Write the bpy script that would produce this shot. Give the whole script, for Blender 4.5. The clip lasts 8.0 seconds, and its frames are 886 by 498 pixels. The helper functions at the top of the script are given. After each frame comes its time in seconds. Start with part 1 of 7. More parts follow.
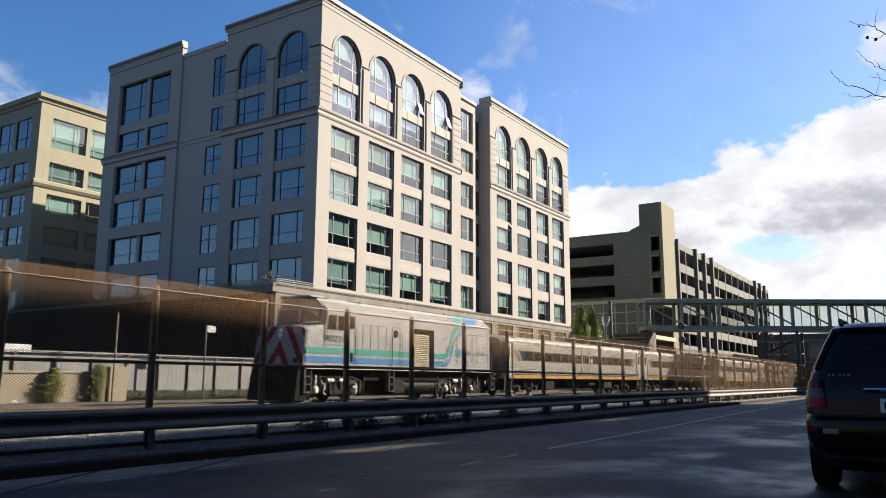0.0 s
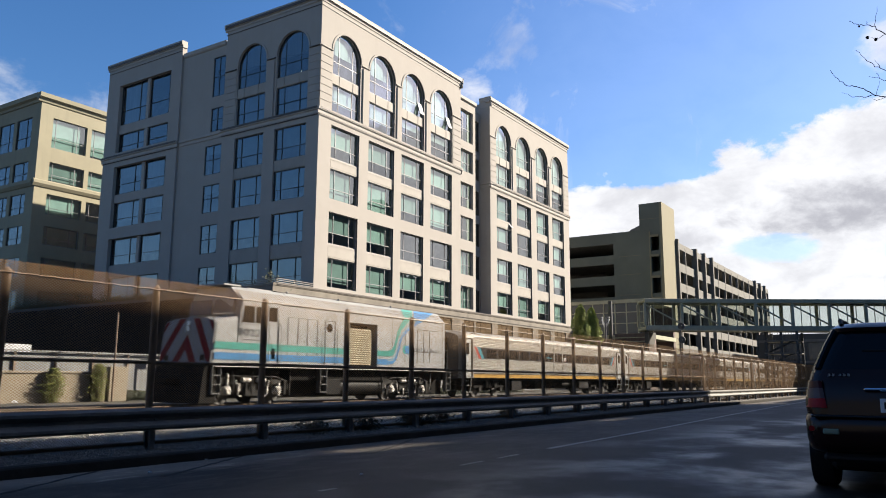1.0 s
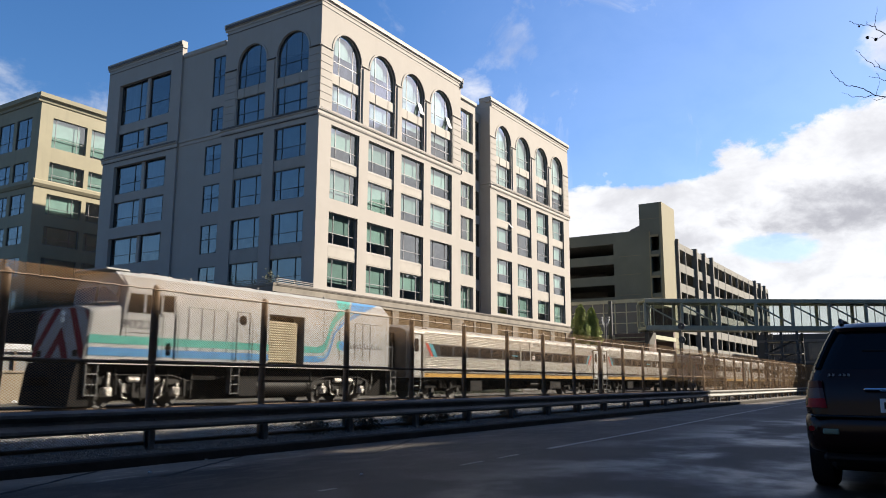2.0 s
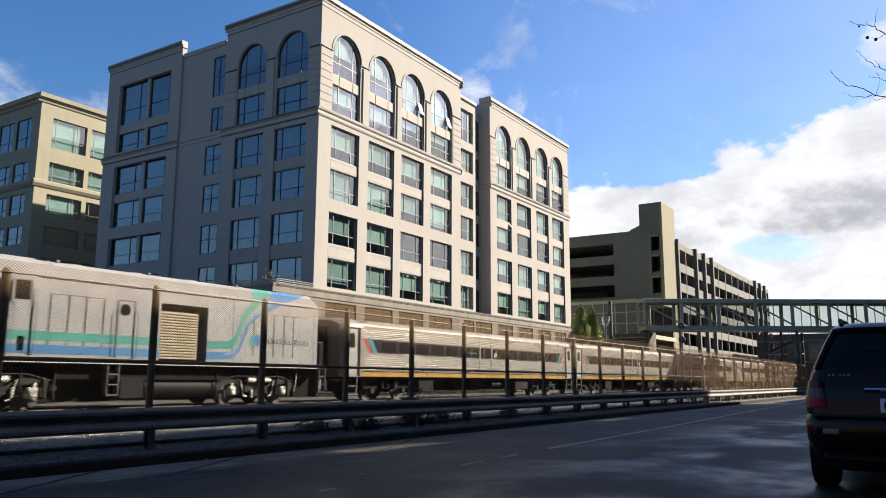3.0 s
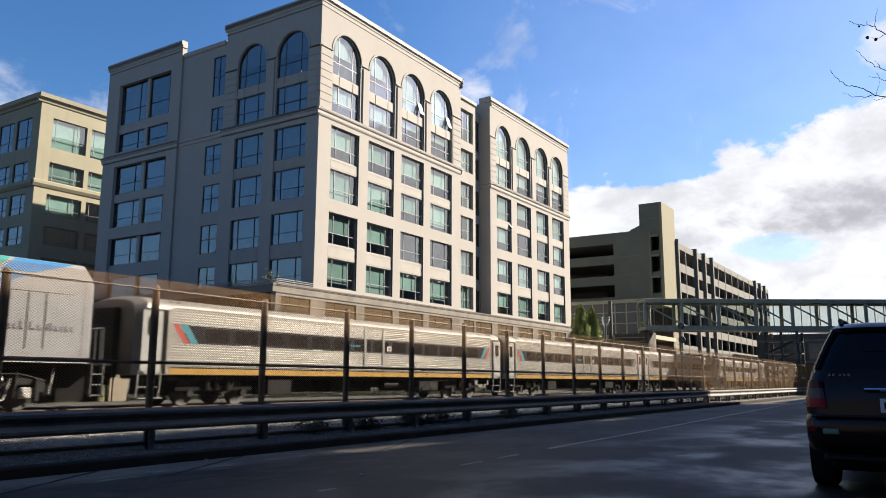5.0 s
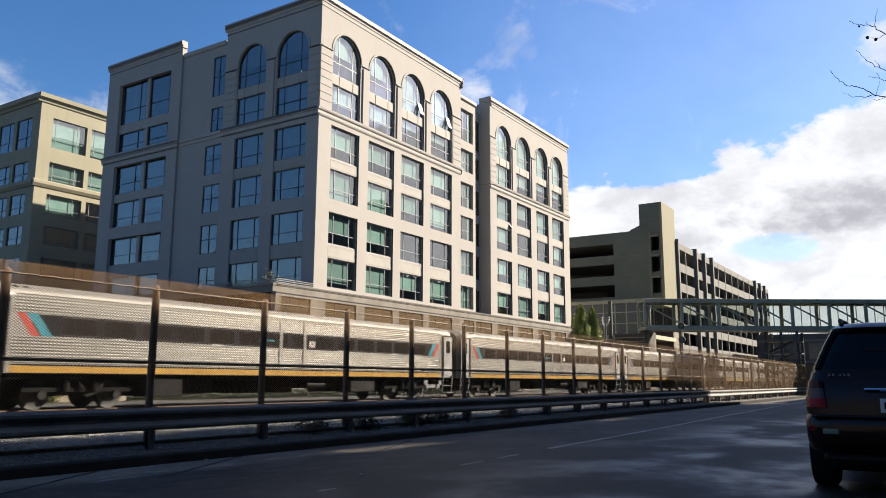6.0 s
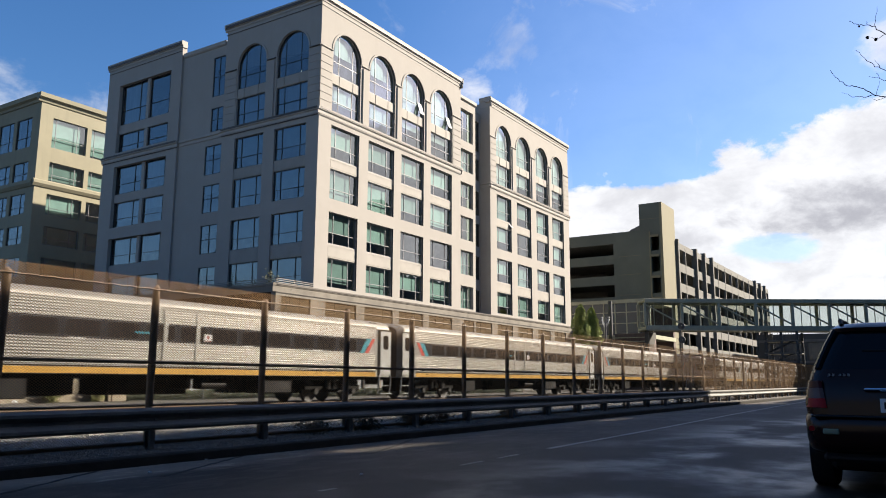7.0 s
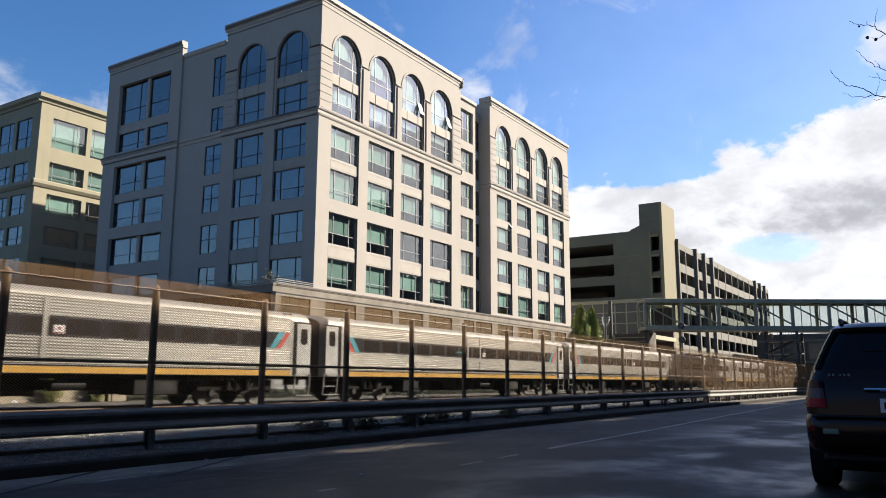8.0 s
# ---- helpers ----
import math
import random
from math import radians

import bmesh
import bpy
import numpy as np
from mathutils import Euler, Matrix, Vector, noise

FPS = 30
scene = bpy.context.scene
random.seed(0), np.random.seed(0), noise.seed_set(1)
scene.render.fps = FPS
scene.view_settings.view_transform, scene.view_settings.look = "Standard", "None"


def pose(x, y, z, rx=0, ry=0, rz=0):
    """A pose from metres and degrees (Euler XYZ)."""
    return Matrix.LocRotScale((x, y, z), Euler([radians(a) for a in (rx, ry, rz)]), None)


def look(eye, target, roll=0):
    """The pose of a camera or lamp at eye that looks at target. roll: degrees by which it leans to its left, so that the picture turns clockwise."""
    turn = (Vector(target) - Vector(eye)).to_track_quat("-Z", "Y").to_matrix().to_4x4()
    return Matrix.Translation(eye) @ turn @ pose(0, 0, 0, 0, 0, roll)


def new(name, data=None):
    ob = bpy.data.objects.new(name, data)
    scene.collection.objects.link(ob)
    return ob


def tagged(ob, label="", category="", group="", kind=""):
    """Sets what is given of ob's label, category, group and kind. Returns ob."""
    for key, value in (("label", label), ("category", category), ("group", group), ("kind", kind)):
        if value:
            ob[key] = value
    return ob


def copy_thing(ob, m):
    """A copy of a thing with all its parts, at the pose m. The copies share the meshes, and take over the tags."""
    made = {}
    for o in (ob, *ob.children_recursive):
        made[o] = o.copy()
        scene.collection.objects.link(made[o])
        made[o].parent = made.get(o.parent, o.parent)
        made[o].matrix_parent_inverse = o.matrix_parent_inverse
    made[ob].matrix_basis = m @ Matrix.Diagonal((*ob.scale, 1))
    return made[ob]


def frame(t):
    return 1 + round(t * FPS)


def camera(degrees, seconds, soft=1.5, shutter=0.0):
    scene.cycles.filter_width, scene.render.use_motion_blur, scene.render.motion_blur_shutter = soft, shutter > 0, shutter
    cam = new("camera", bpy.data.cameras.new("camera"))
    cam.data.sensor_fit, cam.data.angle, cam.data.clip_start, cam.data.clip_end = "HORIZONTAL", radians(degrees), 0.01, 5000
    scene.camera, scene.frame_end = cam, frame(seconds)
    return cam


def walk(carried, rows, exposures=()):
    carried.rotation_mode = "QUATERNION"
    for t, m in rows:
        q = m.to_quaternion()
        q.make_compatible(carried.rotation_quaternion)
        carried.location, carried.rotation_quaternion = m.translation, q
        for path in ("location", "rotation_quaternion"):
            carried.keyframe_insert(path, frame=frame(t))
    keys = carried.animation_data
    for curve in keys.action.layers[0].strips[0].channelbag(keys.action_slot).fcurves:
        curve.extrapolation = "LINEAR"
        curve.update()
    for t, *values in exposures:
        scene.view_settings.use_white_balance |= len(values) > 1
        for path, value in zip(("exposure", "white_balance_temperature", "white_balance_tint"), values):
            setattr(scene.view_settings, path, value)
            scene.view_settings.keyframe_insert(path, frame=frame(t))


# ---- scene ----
# World: x along the street, y across it towards the buildings, z up; road surface at z = 0.
import itertools
EYE = (0.0, 0.0, 1.13)
AIM = (82.88, 53.36, 17.975)
cam = camera(59.66, 8.0, soft=1.0, shutter=0.5)
cam_rows = [(0.0, look(EYE, AIM, 0.229)), (8.0, look(EYE, AIM, 0.229))]
walk(cam, cam_rows, exposures=[(0.0, 1.70), (8.0, 1.70)])

# ---- daylight ----
SUN_EL, SUN_TURN = radians(30.3), radians(127)
SUN_DIR = Vector((math.cos(SUN_EL) * math.sin(SUN_TURN), math.cos(SUN_EL) * math.cos(SUN_TURN), math.sin(SUN_EL)))
sun = new("sun", bpy.data.lights.new("sun", "SUN"))
sun.data.energy, sun.data.angle, sun.data.color = 5.0, radians(0.55), (1.0, 0.89, 0.74)
sun.matrix_world = look((0, 0, 60), Vector((0, 0, 60)) - SUN_DIR)

world = bpy.data.worlds.new("sky")
scene.world = world
world.use_nodes = True


class Nodes:
    """Short hand for node trees."""

    def __init__(self, tree):
        self.t = tree

    def add(self, kind, **sets):
        n = self.t.nodes.new(kind)
        for k, v in sets.items():
            if k == "op":
                n.operation = v
            elif k == "blend":
                n.data_type, n.blend_type = "RGBA", v
        return n

    def put(self, socket, value):
        if hasattr(value, "is_output"):
            self.t.links.new(value, socket)
        else:
            socket.default_value = value

    def math(self, op, a, b=0.0, c=0.0, clamp=False):
        n = self.add("ShaderNodeMath", op=op)
        n.use_clamp = clamp
        for s, v in zip(n.inputs, (a, b, c)):
            self.put(s, v)
        return n.outputs[0]

    def vmath(self, op, a, b=(0, 0, 0)):
        n = self.add("ShaderNodeVectorMath", op=op)
        self.put(n.inputs[0], a)
        self.put(n.inputs[1], b)
        return n.outputs["Value"] if op in ("DOT_PRODUCT", "LENGTH") else n.outputs["Vector"]

    def mix(self, fac, a, b, blend="MIX"):
        n = self.add("ShaderNodeMix", blend=blend)
        self.put(n.inputs[0], fac)
        self.put(n.inputs[6], a)
        self.put(n.inputs[7], b)
        return n.outputs[2]

    def noise(self, vec, scale, detail=4.0, rough=0.55, distort=0.0):
        n = self.add("ShaderNodeTexNoise")
        if vec is not None:
            self.put(n.inputs["Vector"], vec)
        n.inputs["Scale"].default_value = scale
        n.inputs["Detail"].default_value = detail
        n.inputs["Roughness"].default_value = rough
        n.inputs["Distortion"].default_value = distort
        return n.outputs[0]

    def ramp(self, fac, a, b, c0=(0, 0, 0, 1), c1=(1, 1, 1, 1)):
        n = self.add("ShaderNodeValToRGB")
        n.color_ramp.elements[0].position, n.color_ramp.elements[1].position = a, b
        n.color_ramp.elements[0].color, n.color_ramp.elements[1].color = c0, c1
        self.put(n.inputs[0], fac)
        return n.outputs[0]

    def smooth(self, x, a, b):
        n = self.add("ShaderNodeMapRange")
        n.interpolation_type = "SMOOTHSTEP"
        self.put(n.inputs[0], x)
        n.inputs[1].default_value, n.inputs[2].default_value = a, b
        return n.outputs[0]


def way(az, el):
    """Unit vector at az degrees from +x towards +y and el degrees up."""
    a, e = radians(az), radians(el)
    return (math.cos(a) * math.cos(e), math.sin(a) * math.cos(e), math.sin(e))


def build_sky():
    n = Nodes(world.node_tree)
    sky = n.add("ShaderNodeTexSky")
    sky.sky_type, sky.sun_disc = "NISHITA", False
    sky.sun_elevation, sky.sun_rotation = SUN_EL, SUN_TURN
    sky.air_density, sky.dust_density, sky.ozone_density = 1.0, 0.7, 2.8
    d = n.add("ShaderNodeTexCoord").outputs["Generated"]
    sep = n.add("ShaderNodeSeparateXYZ")
    n.put(sep.inputs[0], d)
    up = sep.outputs[2]
    side = n.vmath("DOT_PRODUCT", d, way(90, 0))
    stretched = n.vmath("MULTIPLY", d, (1.0, 1.0, 1.7))
    big = n.noise(stretched, 5.5, 8, 0.58, 0.25)
    fine = n.noise(stretched, 17.0, 8, 0.62, 0.2)
    body = n.math("ADD", n.math("MULTIPLY", big, 0.58), n.math("MULTIPLY", fine, 0.42))
    puff = n.math("SUBTRACT", body, 0.5)
    # the cloud bank stands higher over the street's end than behind the buildings
    top = n.math("SUBTRACT", 0.326, n.math("MULTIPLY", n.smooth(side, 0.19, 0.26), 0.040))
    top = n.math("SUBTRACT", top, n.math("MULTIPLY", n.smooth(side, 0.03, 0.19), 0.030))
    depth = n.math("ADD", n.math("SUBTRACT", top, up), n.math("MULTIPLY", puff, 0.17))
    ahead = n.smooth(sep.outputs[0], 0.10, 0.45)
    bank = n.math("MULTIPLY", n.smooth(depth, -0.001, 0.016), ahead)
    # blue gaps low in the bank
    def blob(y0, z0, wy, wz, edge=0.7):
        q = n.math("ADD", n.math("POWER", n.math("DIVIDE", n.math("SUBTRACT", side, y0), wy), 2.0), n.math("POWER", n.math("DIVIDE", n.math("SUBTRACT", up, z0), wz), 2.0))
        return n.smooth(n.math("SUBTRACT", n.math("ADD", n.math("MULTIPLY", puff, 9.0), 1.0), q), 0.0, edge)

    gap = n.math("MULTIPLY", n.math("MAXIMUM", blob(0.165, 0.157, 0.055, 0.016, 1.2), blob(0.03, 0.148, 0.04, 0.012, 1.2)), 0.6)
    bank = n.math("MULTIPLY", bank, n.math("SUBTRACT", 1.0, gap))
    # unseen bright cloud by the sun, added for window reflections; a puff, haze, wisps
    unseen_cloud = n.math("MULTIPLY", n.smooth(n.vmath("DOT_PRODUCT", d, way(-42, 26)), 0.80, 0.96), n.smooth(n.math("ADD", puff, 0.5), 0.38, 0.60))
    dot = n.math("ADD", n.vmath("DOT_PRODUCT", d, way(30.4, 21.4)), n.math("MULTIPLY", puff, 0.0040))
    small = n.math("MULTIPLY", n.smooth(dot, 0.9994, 1.0003), 0.8)
    dot = n.math("ADD", n.vmath("DOT_PRODUCT", d, way(1.6, 21.4)), n.math("MULTIPLY", puff, 0.0040))
    small = n.math("MAXIMUM", small, n.math("MULTIPLY", n.smooth(dot, 0.9993, 1.0002), 0.8))
    veil = n.math("MULTIPLY", n.math("MULTIPLY", n.smooth(side, 0.62, 0.85), n.math("SUBTRACT", 1.0, n.smooth(n.math("SUBTRACT", up, n.math("MULTIPLY", puff, 0.3)), 0.26, 0.34))), n.math("MULTIPLY", ahead, 0.75))
    haze = n.math("MULTIPLY", n.smooth(n.vmath("DOT_PRODUCT", d, way(3, 14)), 0.80, 1.0), 0.10)
    wisp = n.math("MULTIPLY", n.math("MULTIPLY", n.smooth(n.noise(n.vmath("MULTIPLY", d, (1.0, 1.0, 0.8)), 9.0, 9, 0.62, 0.7), 0.50, 0.72), n.smooth(n.vmath("DOT_PRODUCT", d, way(24, 23.5)), 0.96, 0.997)), 0.45)
    cover = haze
    for c in (n.math("MULTIPLY", bank, 0.97), n.math("MULTIPLY", unseen_cloud, 0.8), small, veil, wisp):
        cover = n.math("MAXIMUM", cover, c)
    grey = n.math("MAXIMUM", blob(0.07, 0.205, 0.17, 0.045, 2.0), n.math("MULTIPLY", blob(0.28, 0.170, 0.07, 0.030, 1.6), 0.6))
    grey = n.math("MAXIMUM", grey, n.math("MULTIPLY", n.smooth(n.noise(stretched, 9.0, 7, 0.6, 0.3), 0.42, 0.70), 0.5))
    white = n.mix(grey, (6.45, 6.45, 6.6, 1), (3.2, 3.17, 3.4, 1))
    hue = n.add("ShaderNodeHueSaturation")
    hue.inputs["Saturation"].default_value = 1.24
    n.put(hue.inputs["Color"], sky.outputs[0])
    # the air is clearer and brighter towards the street's end
    blue = n.mix(1.0, hue.outputs[0], n.mix(n.smooth(n.vmath("DOT_PRODUCT", d, way(0, 22)), 0.62, 1.0), (0.84, 0.875, 0.985, 1), (1.075, 1.07, 1.235, 1)), "MULTIPLY")
    col = n.mix(cover, blue, white)
    bg = world.node_tree.nodes["Background"]
    n.put(bg.inputs[0], col)
    bg.inputs[1].default_value = 0.05


build_sky()
# ---- materials ----
def mat(name, color, rough=0.7, metal=0.0, vary=0.12, scale=3.0, fine=40.0, bump=0.0, spec=0.5, rand=0.0, dirt=None, coat=0.0, stretch=None):
    m = bpy.data.materials.new(name)
    m.use_nodes = True
    n = Nodes(m.node_tree)
    p = m.node_tree.nodes["Principled BSDF"]
    co = n.add("ShaderNodeTexCoord").outputs["Object"]
    if stretch:
        co = n.vmath("MULTIPLY", co, stretch)
    a = n.noise(co, scale, 6, 0.6, 0.3)
    b = n.noise(co, fine, 4, 0.6)
    c = n.mix(n.math("MULTIPLY", n.smooth(a, 0.3, 0.7), 1.0), [v * (1 - vary) for v in color] + [1], [min(1, v * (1 + vary)) for v in color] + [1])
    c = n.mix(n.math("MULTIPLY", n.smooth(b, 0.35, 0.75), vary), c, [v * 0.55 for v in color] + [1])
    if dirt:
        c = n.mix(n.math("MULTIPLY", n.smooth(n.noise(co, scale * 0.45, 8, 0.68, 0.6), 0.52, 0.72), dirt[1]), c, list(dirt[0]) + [1])
    if rand:
        r = n.add("ShaderNodeObjectInfo").outputs["Random"]
        c = n.mix(rand, c, n.mix(r, (0.25, 0.25, 0.25, 1), (1.6, 1.55, 1.5, 1)), "MULTIPLY")
    n.put(p.inputs["Base Color"], c)
    n.put(p.inputs["Roughness"], n.math("ADD", rough - 0.08, n.math("MULTIPLY", a, 0.16), clamp=True))
    p.inputs["Metallic"].default_value = metal
    p.inputs["Specular IOR Level"].default_value = spec
    p.inputs["Coat Weight"].default_value = coat
    if bump:
        bn = n.add("ShaderNodeBump")
        bn.inputs["Strength"].default_value = 1.0
        bn.inputs["Distance"].default_value = bump
        n.put(bn.inputs["Height"], b)
        n.put(p.inputs["Normal"], bn.outputs[0])
    return m


def glass(name, tint, ior=1.6, rough=0.01):
    """A pane: clear to light, tinted, with a mirror gloss that follows Fresnel."""
    m = bpy.data.materials.new(name)
    m.use_nodes = True
    n = Nodes(m.node_tree)
    t = m.node_tree
    t.nodes.remove(t.nodes["Principled BSDF"])
    clear = n.add("ShaderNodeBsdfTransparent")
    clear.inputs[0].default_value = (*tint, 1)
    gloss = n.add("ShaderNodeBsdfAnisotropic")
    gloss.inputs[0].default_value = (1, 1, 1, 1)
    gloss.inputs["Roughness"].default_value = rough
    fr = n.add("ShaderNodeFresnel")
    fr.inputs[0].default_value = ior
    bn = n.add("ShaderNodeBump")
    bn.inputs["Distance"].default_value = 0.02
    n.put(bn.inputs["Height"], n.noise(n.add("ShaderNodeTexCoord").outputs["Object"], 0.5, 1, 0.4))
    n.put(gloss.inputs["Normal"], bn.outputs[0])
    mx = n.add("ShaderNodeMixShader")
    n.put(mx.inputs[0], fr.outputs[0])
    t.links.new(clear.outputs[0], mx.inputs[1])
    t.links.new(gloss.outputs[0], mx.inputs[2])
    t.links.new(mx.outputs[0], t.nodes["Material Output"].inputs[0])
    return m


def over(m, color, fac):
    """Lays a colour over a material's base colour; fac(nodes, place) gives how much."""
    n = Nodes(m.node_tree)
    p = m.node_tree.nodes["Principled BSDF"]
    co = n.add("ShaderNodeTexCoord").outputs["Object"]
    old = p.inputs["Base Color"].links[0].from_socket
    n.put(p.inputs["Base Color"], n.mix(fac(n, co), old, (*color, 1)))
    return m


def streaked(m, color, amount, scale=1.0):
    """Faint stains that run down a wall."""
    return over(m, color, lambda n, co: n.math("MULTIPLY", n.math("MULTIPLY", n.smooth(n.noise(n.vmath("MULTIPLY", co, (1.6 * scale, 1.6 * scale, 0.09 * scale)), 1.0, 6, 0.65), 0.45, 0.75), n.smooth(n.noise(co, 0.22 * scale, 4, 0.6), 0.35, 0.65)), amount))


def asphalt():
    m = mat("asphalt", (0.02444, 0.0215, 0.01906), rough=0.62, vary=0.3, scale=0.35, fine=55, bump=0.004, spec=0.16)
    # dust and grit gather by the kerb
    over(m, (0.055, 0.05, 0.045), lambda n, co: n.math("MULTIPLY", n.smooth(n.noise(n.vmath("MULTIPLY", co, (0.8, 2.4, 1)), 1.6, 9, 0.75, 0.6), 0.46, 0.64), n.smooth(n.vmath("DOT_PRODUCT", co, (0, 1, 0)), 4.6, 7.8)))
    # a ragged dusty band along the kerb, with pale sandy drifts
    across = lambda n, co, k: n.math("ADD", n.vmath("DOT_PRODUCT", co, (0, 1, 0)), n.math("MULTIPLY", n.math("SUBTRACT", n.noise(n.vmath("MULTIPLY", co, (0.55, 1.3, 1)), 1.0, 7, 0.62, 0.4), 0.5), k))
    worn = lambda n, co: n.math("SUBTRACT", 0.9, n.math("MULTIPLY", n.smooth(n.vmath("DOT_PRODUCT", co, (1, 0, 0)), 5.5, 11.0), 0.65))
    over(m, (0.19, 0.158, 0.122), lambda n, co: n.math("MULTIPLY", n.smooth(across(n, co, 2.2), 7.8, 8.75), worn(n, co)))
    over(m, (0.30, 0.257, 0.205), lambda n, co: n.math("MULTIPLY", n.math("MULTIPLY", n.smooth(across(n, co, 1.2), 7.6, 8.7), n.smooth(n.noise(n.vmath("MULTIPLY", co, (0.7, 2.2, 1)), 2.2, 8, 0.7, 0.5), 0.53, 0.63)), worn(n, co)))
    n = Nodes(m.node_tree)
    p = m.node_tree.nodes["Principled BSDF"]
    co = n.add("ShaderNodeTexCoord").outputs["Object"]
    glossy = n.smooth(n.math("ADD", n.math("MULTIPLY", n.noise(n.vmath("MULTIPLY", co, (0.34, 0.50, 1)), 1.0, 4, 0.5, 0.3), 0.82), n.math("MULTIPLY", n.noise(co, 2.6, 5, 0.6), 0.18)), 0.42, 0.62)
    # roughness places the street's sheen in the middle, away from the kerb
    glossy = n.math("MULTIPLY", glossy, n.math("SUBTRACT", 1.0, n.math("MULTIPLY", n.smooth(n.vmath("DOT_PRODUCT", co, (0, 1, 0)), 3.2, 6.5), 0.8)))
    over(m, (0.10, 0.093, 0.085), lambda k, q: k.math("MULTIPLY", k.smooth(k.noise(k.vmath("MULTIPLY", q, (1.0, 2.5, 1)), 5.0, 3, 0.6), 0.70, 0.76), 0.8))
    n.put(p.inputs["Roughness"], n.mix(glossy, (0.72, 0.72, 0.72, 1), (0.34, 0.34, 0.34, 1)))
    return m


STUCCO = streaked(mat("cream_stucco", (0.280, 0.262, 0.240), rough=0.85, vary=0.035, scale=0.4, fine=14, bump=0.004, spec=0.15), (0.21, 0.195, 0.178), 0.22)
PANEL = mat("beige_spandrel_panel", (0.25, 0.233, 0.208), rough=0.8, vary=0.08, scale=0.6, fine=20, bump=0.002)
TRIM = mat("pale_trim", (0.288, 0.269, 0.246), rough=0.8, vary=0.08, scale=0.8, fine=25, bump=0.003, dirt=((0.215, 0.20, 0.182), 0.15))
CORNICE_D = mat("dark_cornice_edge", (0.055, 0.042, 0.034), rough=0.6, vary=0.2, scale=1, fine=20)
STAINED = mat("stained_concrete", (0.147, 0.131, 0.1087), rough=0.9, vary=0.25, scale=0.5, fine=18, bump=0.006, dirt=((0.16, 0.14, 0.12), 0.6))
# side of the podium: brown, darkened to near black for its shade
PODIUM_SHADED = mat("shaded_brown_wall", (0.028, 0.019, 0.015), rough=0.95, vary=0.22, scale=0.7, fine=12, bump=0.008, spec=0.1)
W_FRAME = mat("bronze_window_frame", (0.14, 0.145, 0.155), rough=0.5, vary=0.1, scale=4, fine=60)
# dark steel; shaded sides' windows use it too, their shade put into it
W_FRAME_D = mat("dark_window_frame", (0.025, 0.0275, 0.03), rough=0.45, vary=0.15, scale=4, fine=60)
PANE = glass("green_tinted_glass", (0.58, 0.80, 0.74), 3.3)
# shaded sides' panes: the sky they mirror is put into the blue tint
PANE_B = glass("shaded_blue_glass", (0.50, 0.60, 0.68), 2.1)
BLIND = mat("pale_roller_blind", (0.185, 0.232, 0.235), rough=0.9, vary=0.10, scale=1.0, fine=50, rand=0.4)
CURTAIN = mat("white_net_curtain", (0.25, 0.27, 0.285), rough=0.9, vary=0.12, scale=1.5, fine=30, rand=0.3, stretch=(4, 4, 0.3))
ROOM = mat("office_room", (0.22, 0.22, 0.21), rough=0.9, vary=0.25, scale=0.8, fine=9)
ROOF = mat("roof_membrane", (0.0924, 0.0882, 0.084), rough=0.9, vary=0.15, scale=0.5, fine=15)
LOUVRE = mat("bronze_louvre", (0.085, 0.062, 0.038), rough=0.9, spec=0.08, vary=0.15, scale=3, fine=40)
NEIGHBOUR = streaked(mat("yellowish_cream_stucco", (0.2268, 0.21, 0.1512), rough=0.85, vary=0.07, scale=0.25, fine=14, bump=0.004, spec=0.25), (0.15, 0.138, 0.10), 0.4)
# OLIVE is darkened to carry the shade of the garage's end walls
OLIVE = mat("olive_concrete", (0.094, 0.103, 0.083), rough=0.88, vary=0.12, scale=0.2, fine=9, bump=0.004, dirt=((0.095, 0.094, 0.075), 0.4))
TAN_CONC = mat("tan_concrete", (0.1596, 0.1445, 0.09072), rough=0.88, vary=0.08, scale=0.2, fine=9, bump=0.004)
GREY_CONC = mat("grey_concrete", (0.1277, 0.1237, 0.1117), rough=0.9, vary=0.12, scale=0.4, fine=12, bump=0.004)
DECK_DARK = mat("dark_parking_deck", (0.14, 0.135, 0.12), rough=0.9, vary=0.2, scale=0.5, fine=10)
BRIDGE = mat("grey_green_steel", (0.29, 0.288, 0.205), rough=0.5, metal=0.0, vary=0.12, scale=1.5, fine=30)
BRIDGE_GLASS = glass("bridge_glass", (0.80, 0.84, 0.82), 1.8)
BRICK_DARK = mat("dark_red_brown_cladding", (0.10, 0.07, 0.06), rough=0.85, vary=0.2, scale=2, fine=30)
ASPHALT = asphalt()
TAR = mat("black_tar", (0.022, 0.020, 0.018), rough=0.7, spec=0.12, vary=0.3, scale=3, fine=40)
PAINT = mat("worn_road_paint", (0.17, 0.163, 0.152), rough=0.7, vary=0.3, scale=3, fine=50, dirt=((0.06, 0.06, 0.065), 0.8))
KERB = mat("kerb_concrete", (0.035, 0.032, 0.028), spec=0.08, rough=0.95, vary=0.2, scale=1.2, fine=30, bump=0.006, dirt=((0.022, 0.021, 0.019), 0.8))
GRIT = mat("grey_grit", (0.15, 0.137, 0.118), rough=0.9, vary=0.5, scale=9, fine=40)
DIRT = mat("dark_gravelly_dirt", (0.075, 0.066, 0.055), rough=0.95, vary=0.35, scale=1.5, fine=35, bump=0.03)
BALLAST = mat("pale_ballast", (0.112, 0.104, 0.092), rough=0.95, spec=0.15, vary=0.5, scale=2.0, fine=18, bump=0.05, dirt=((0.065, 0.06, 0.052), 0.5))
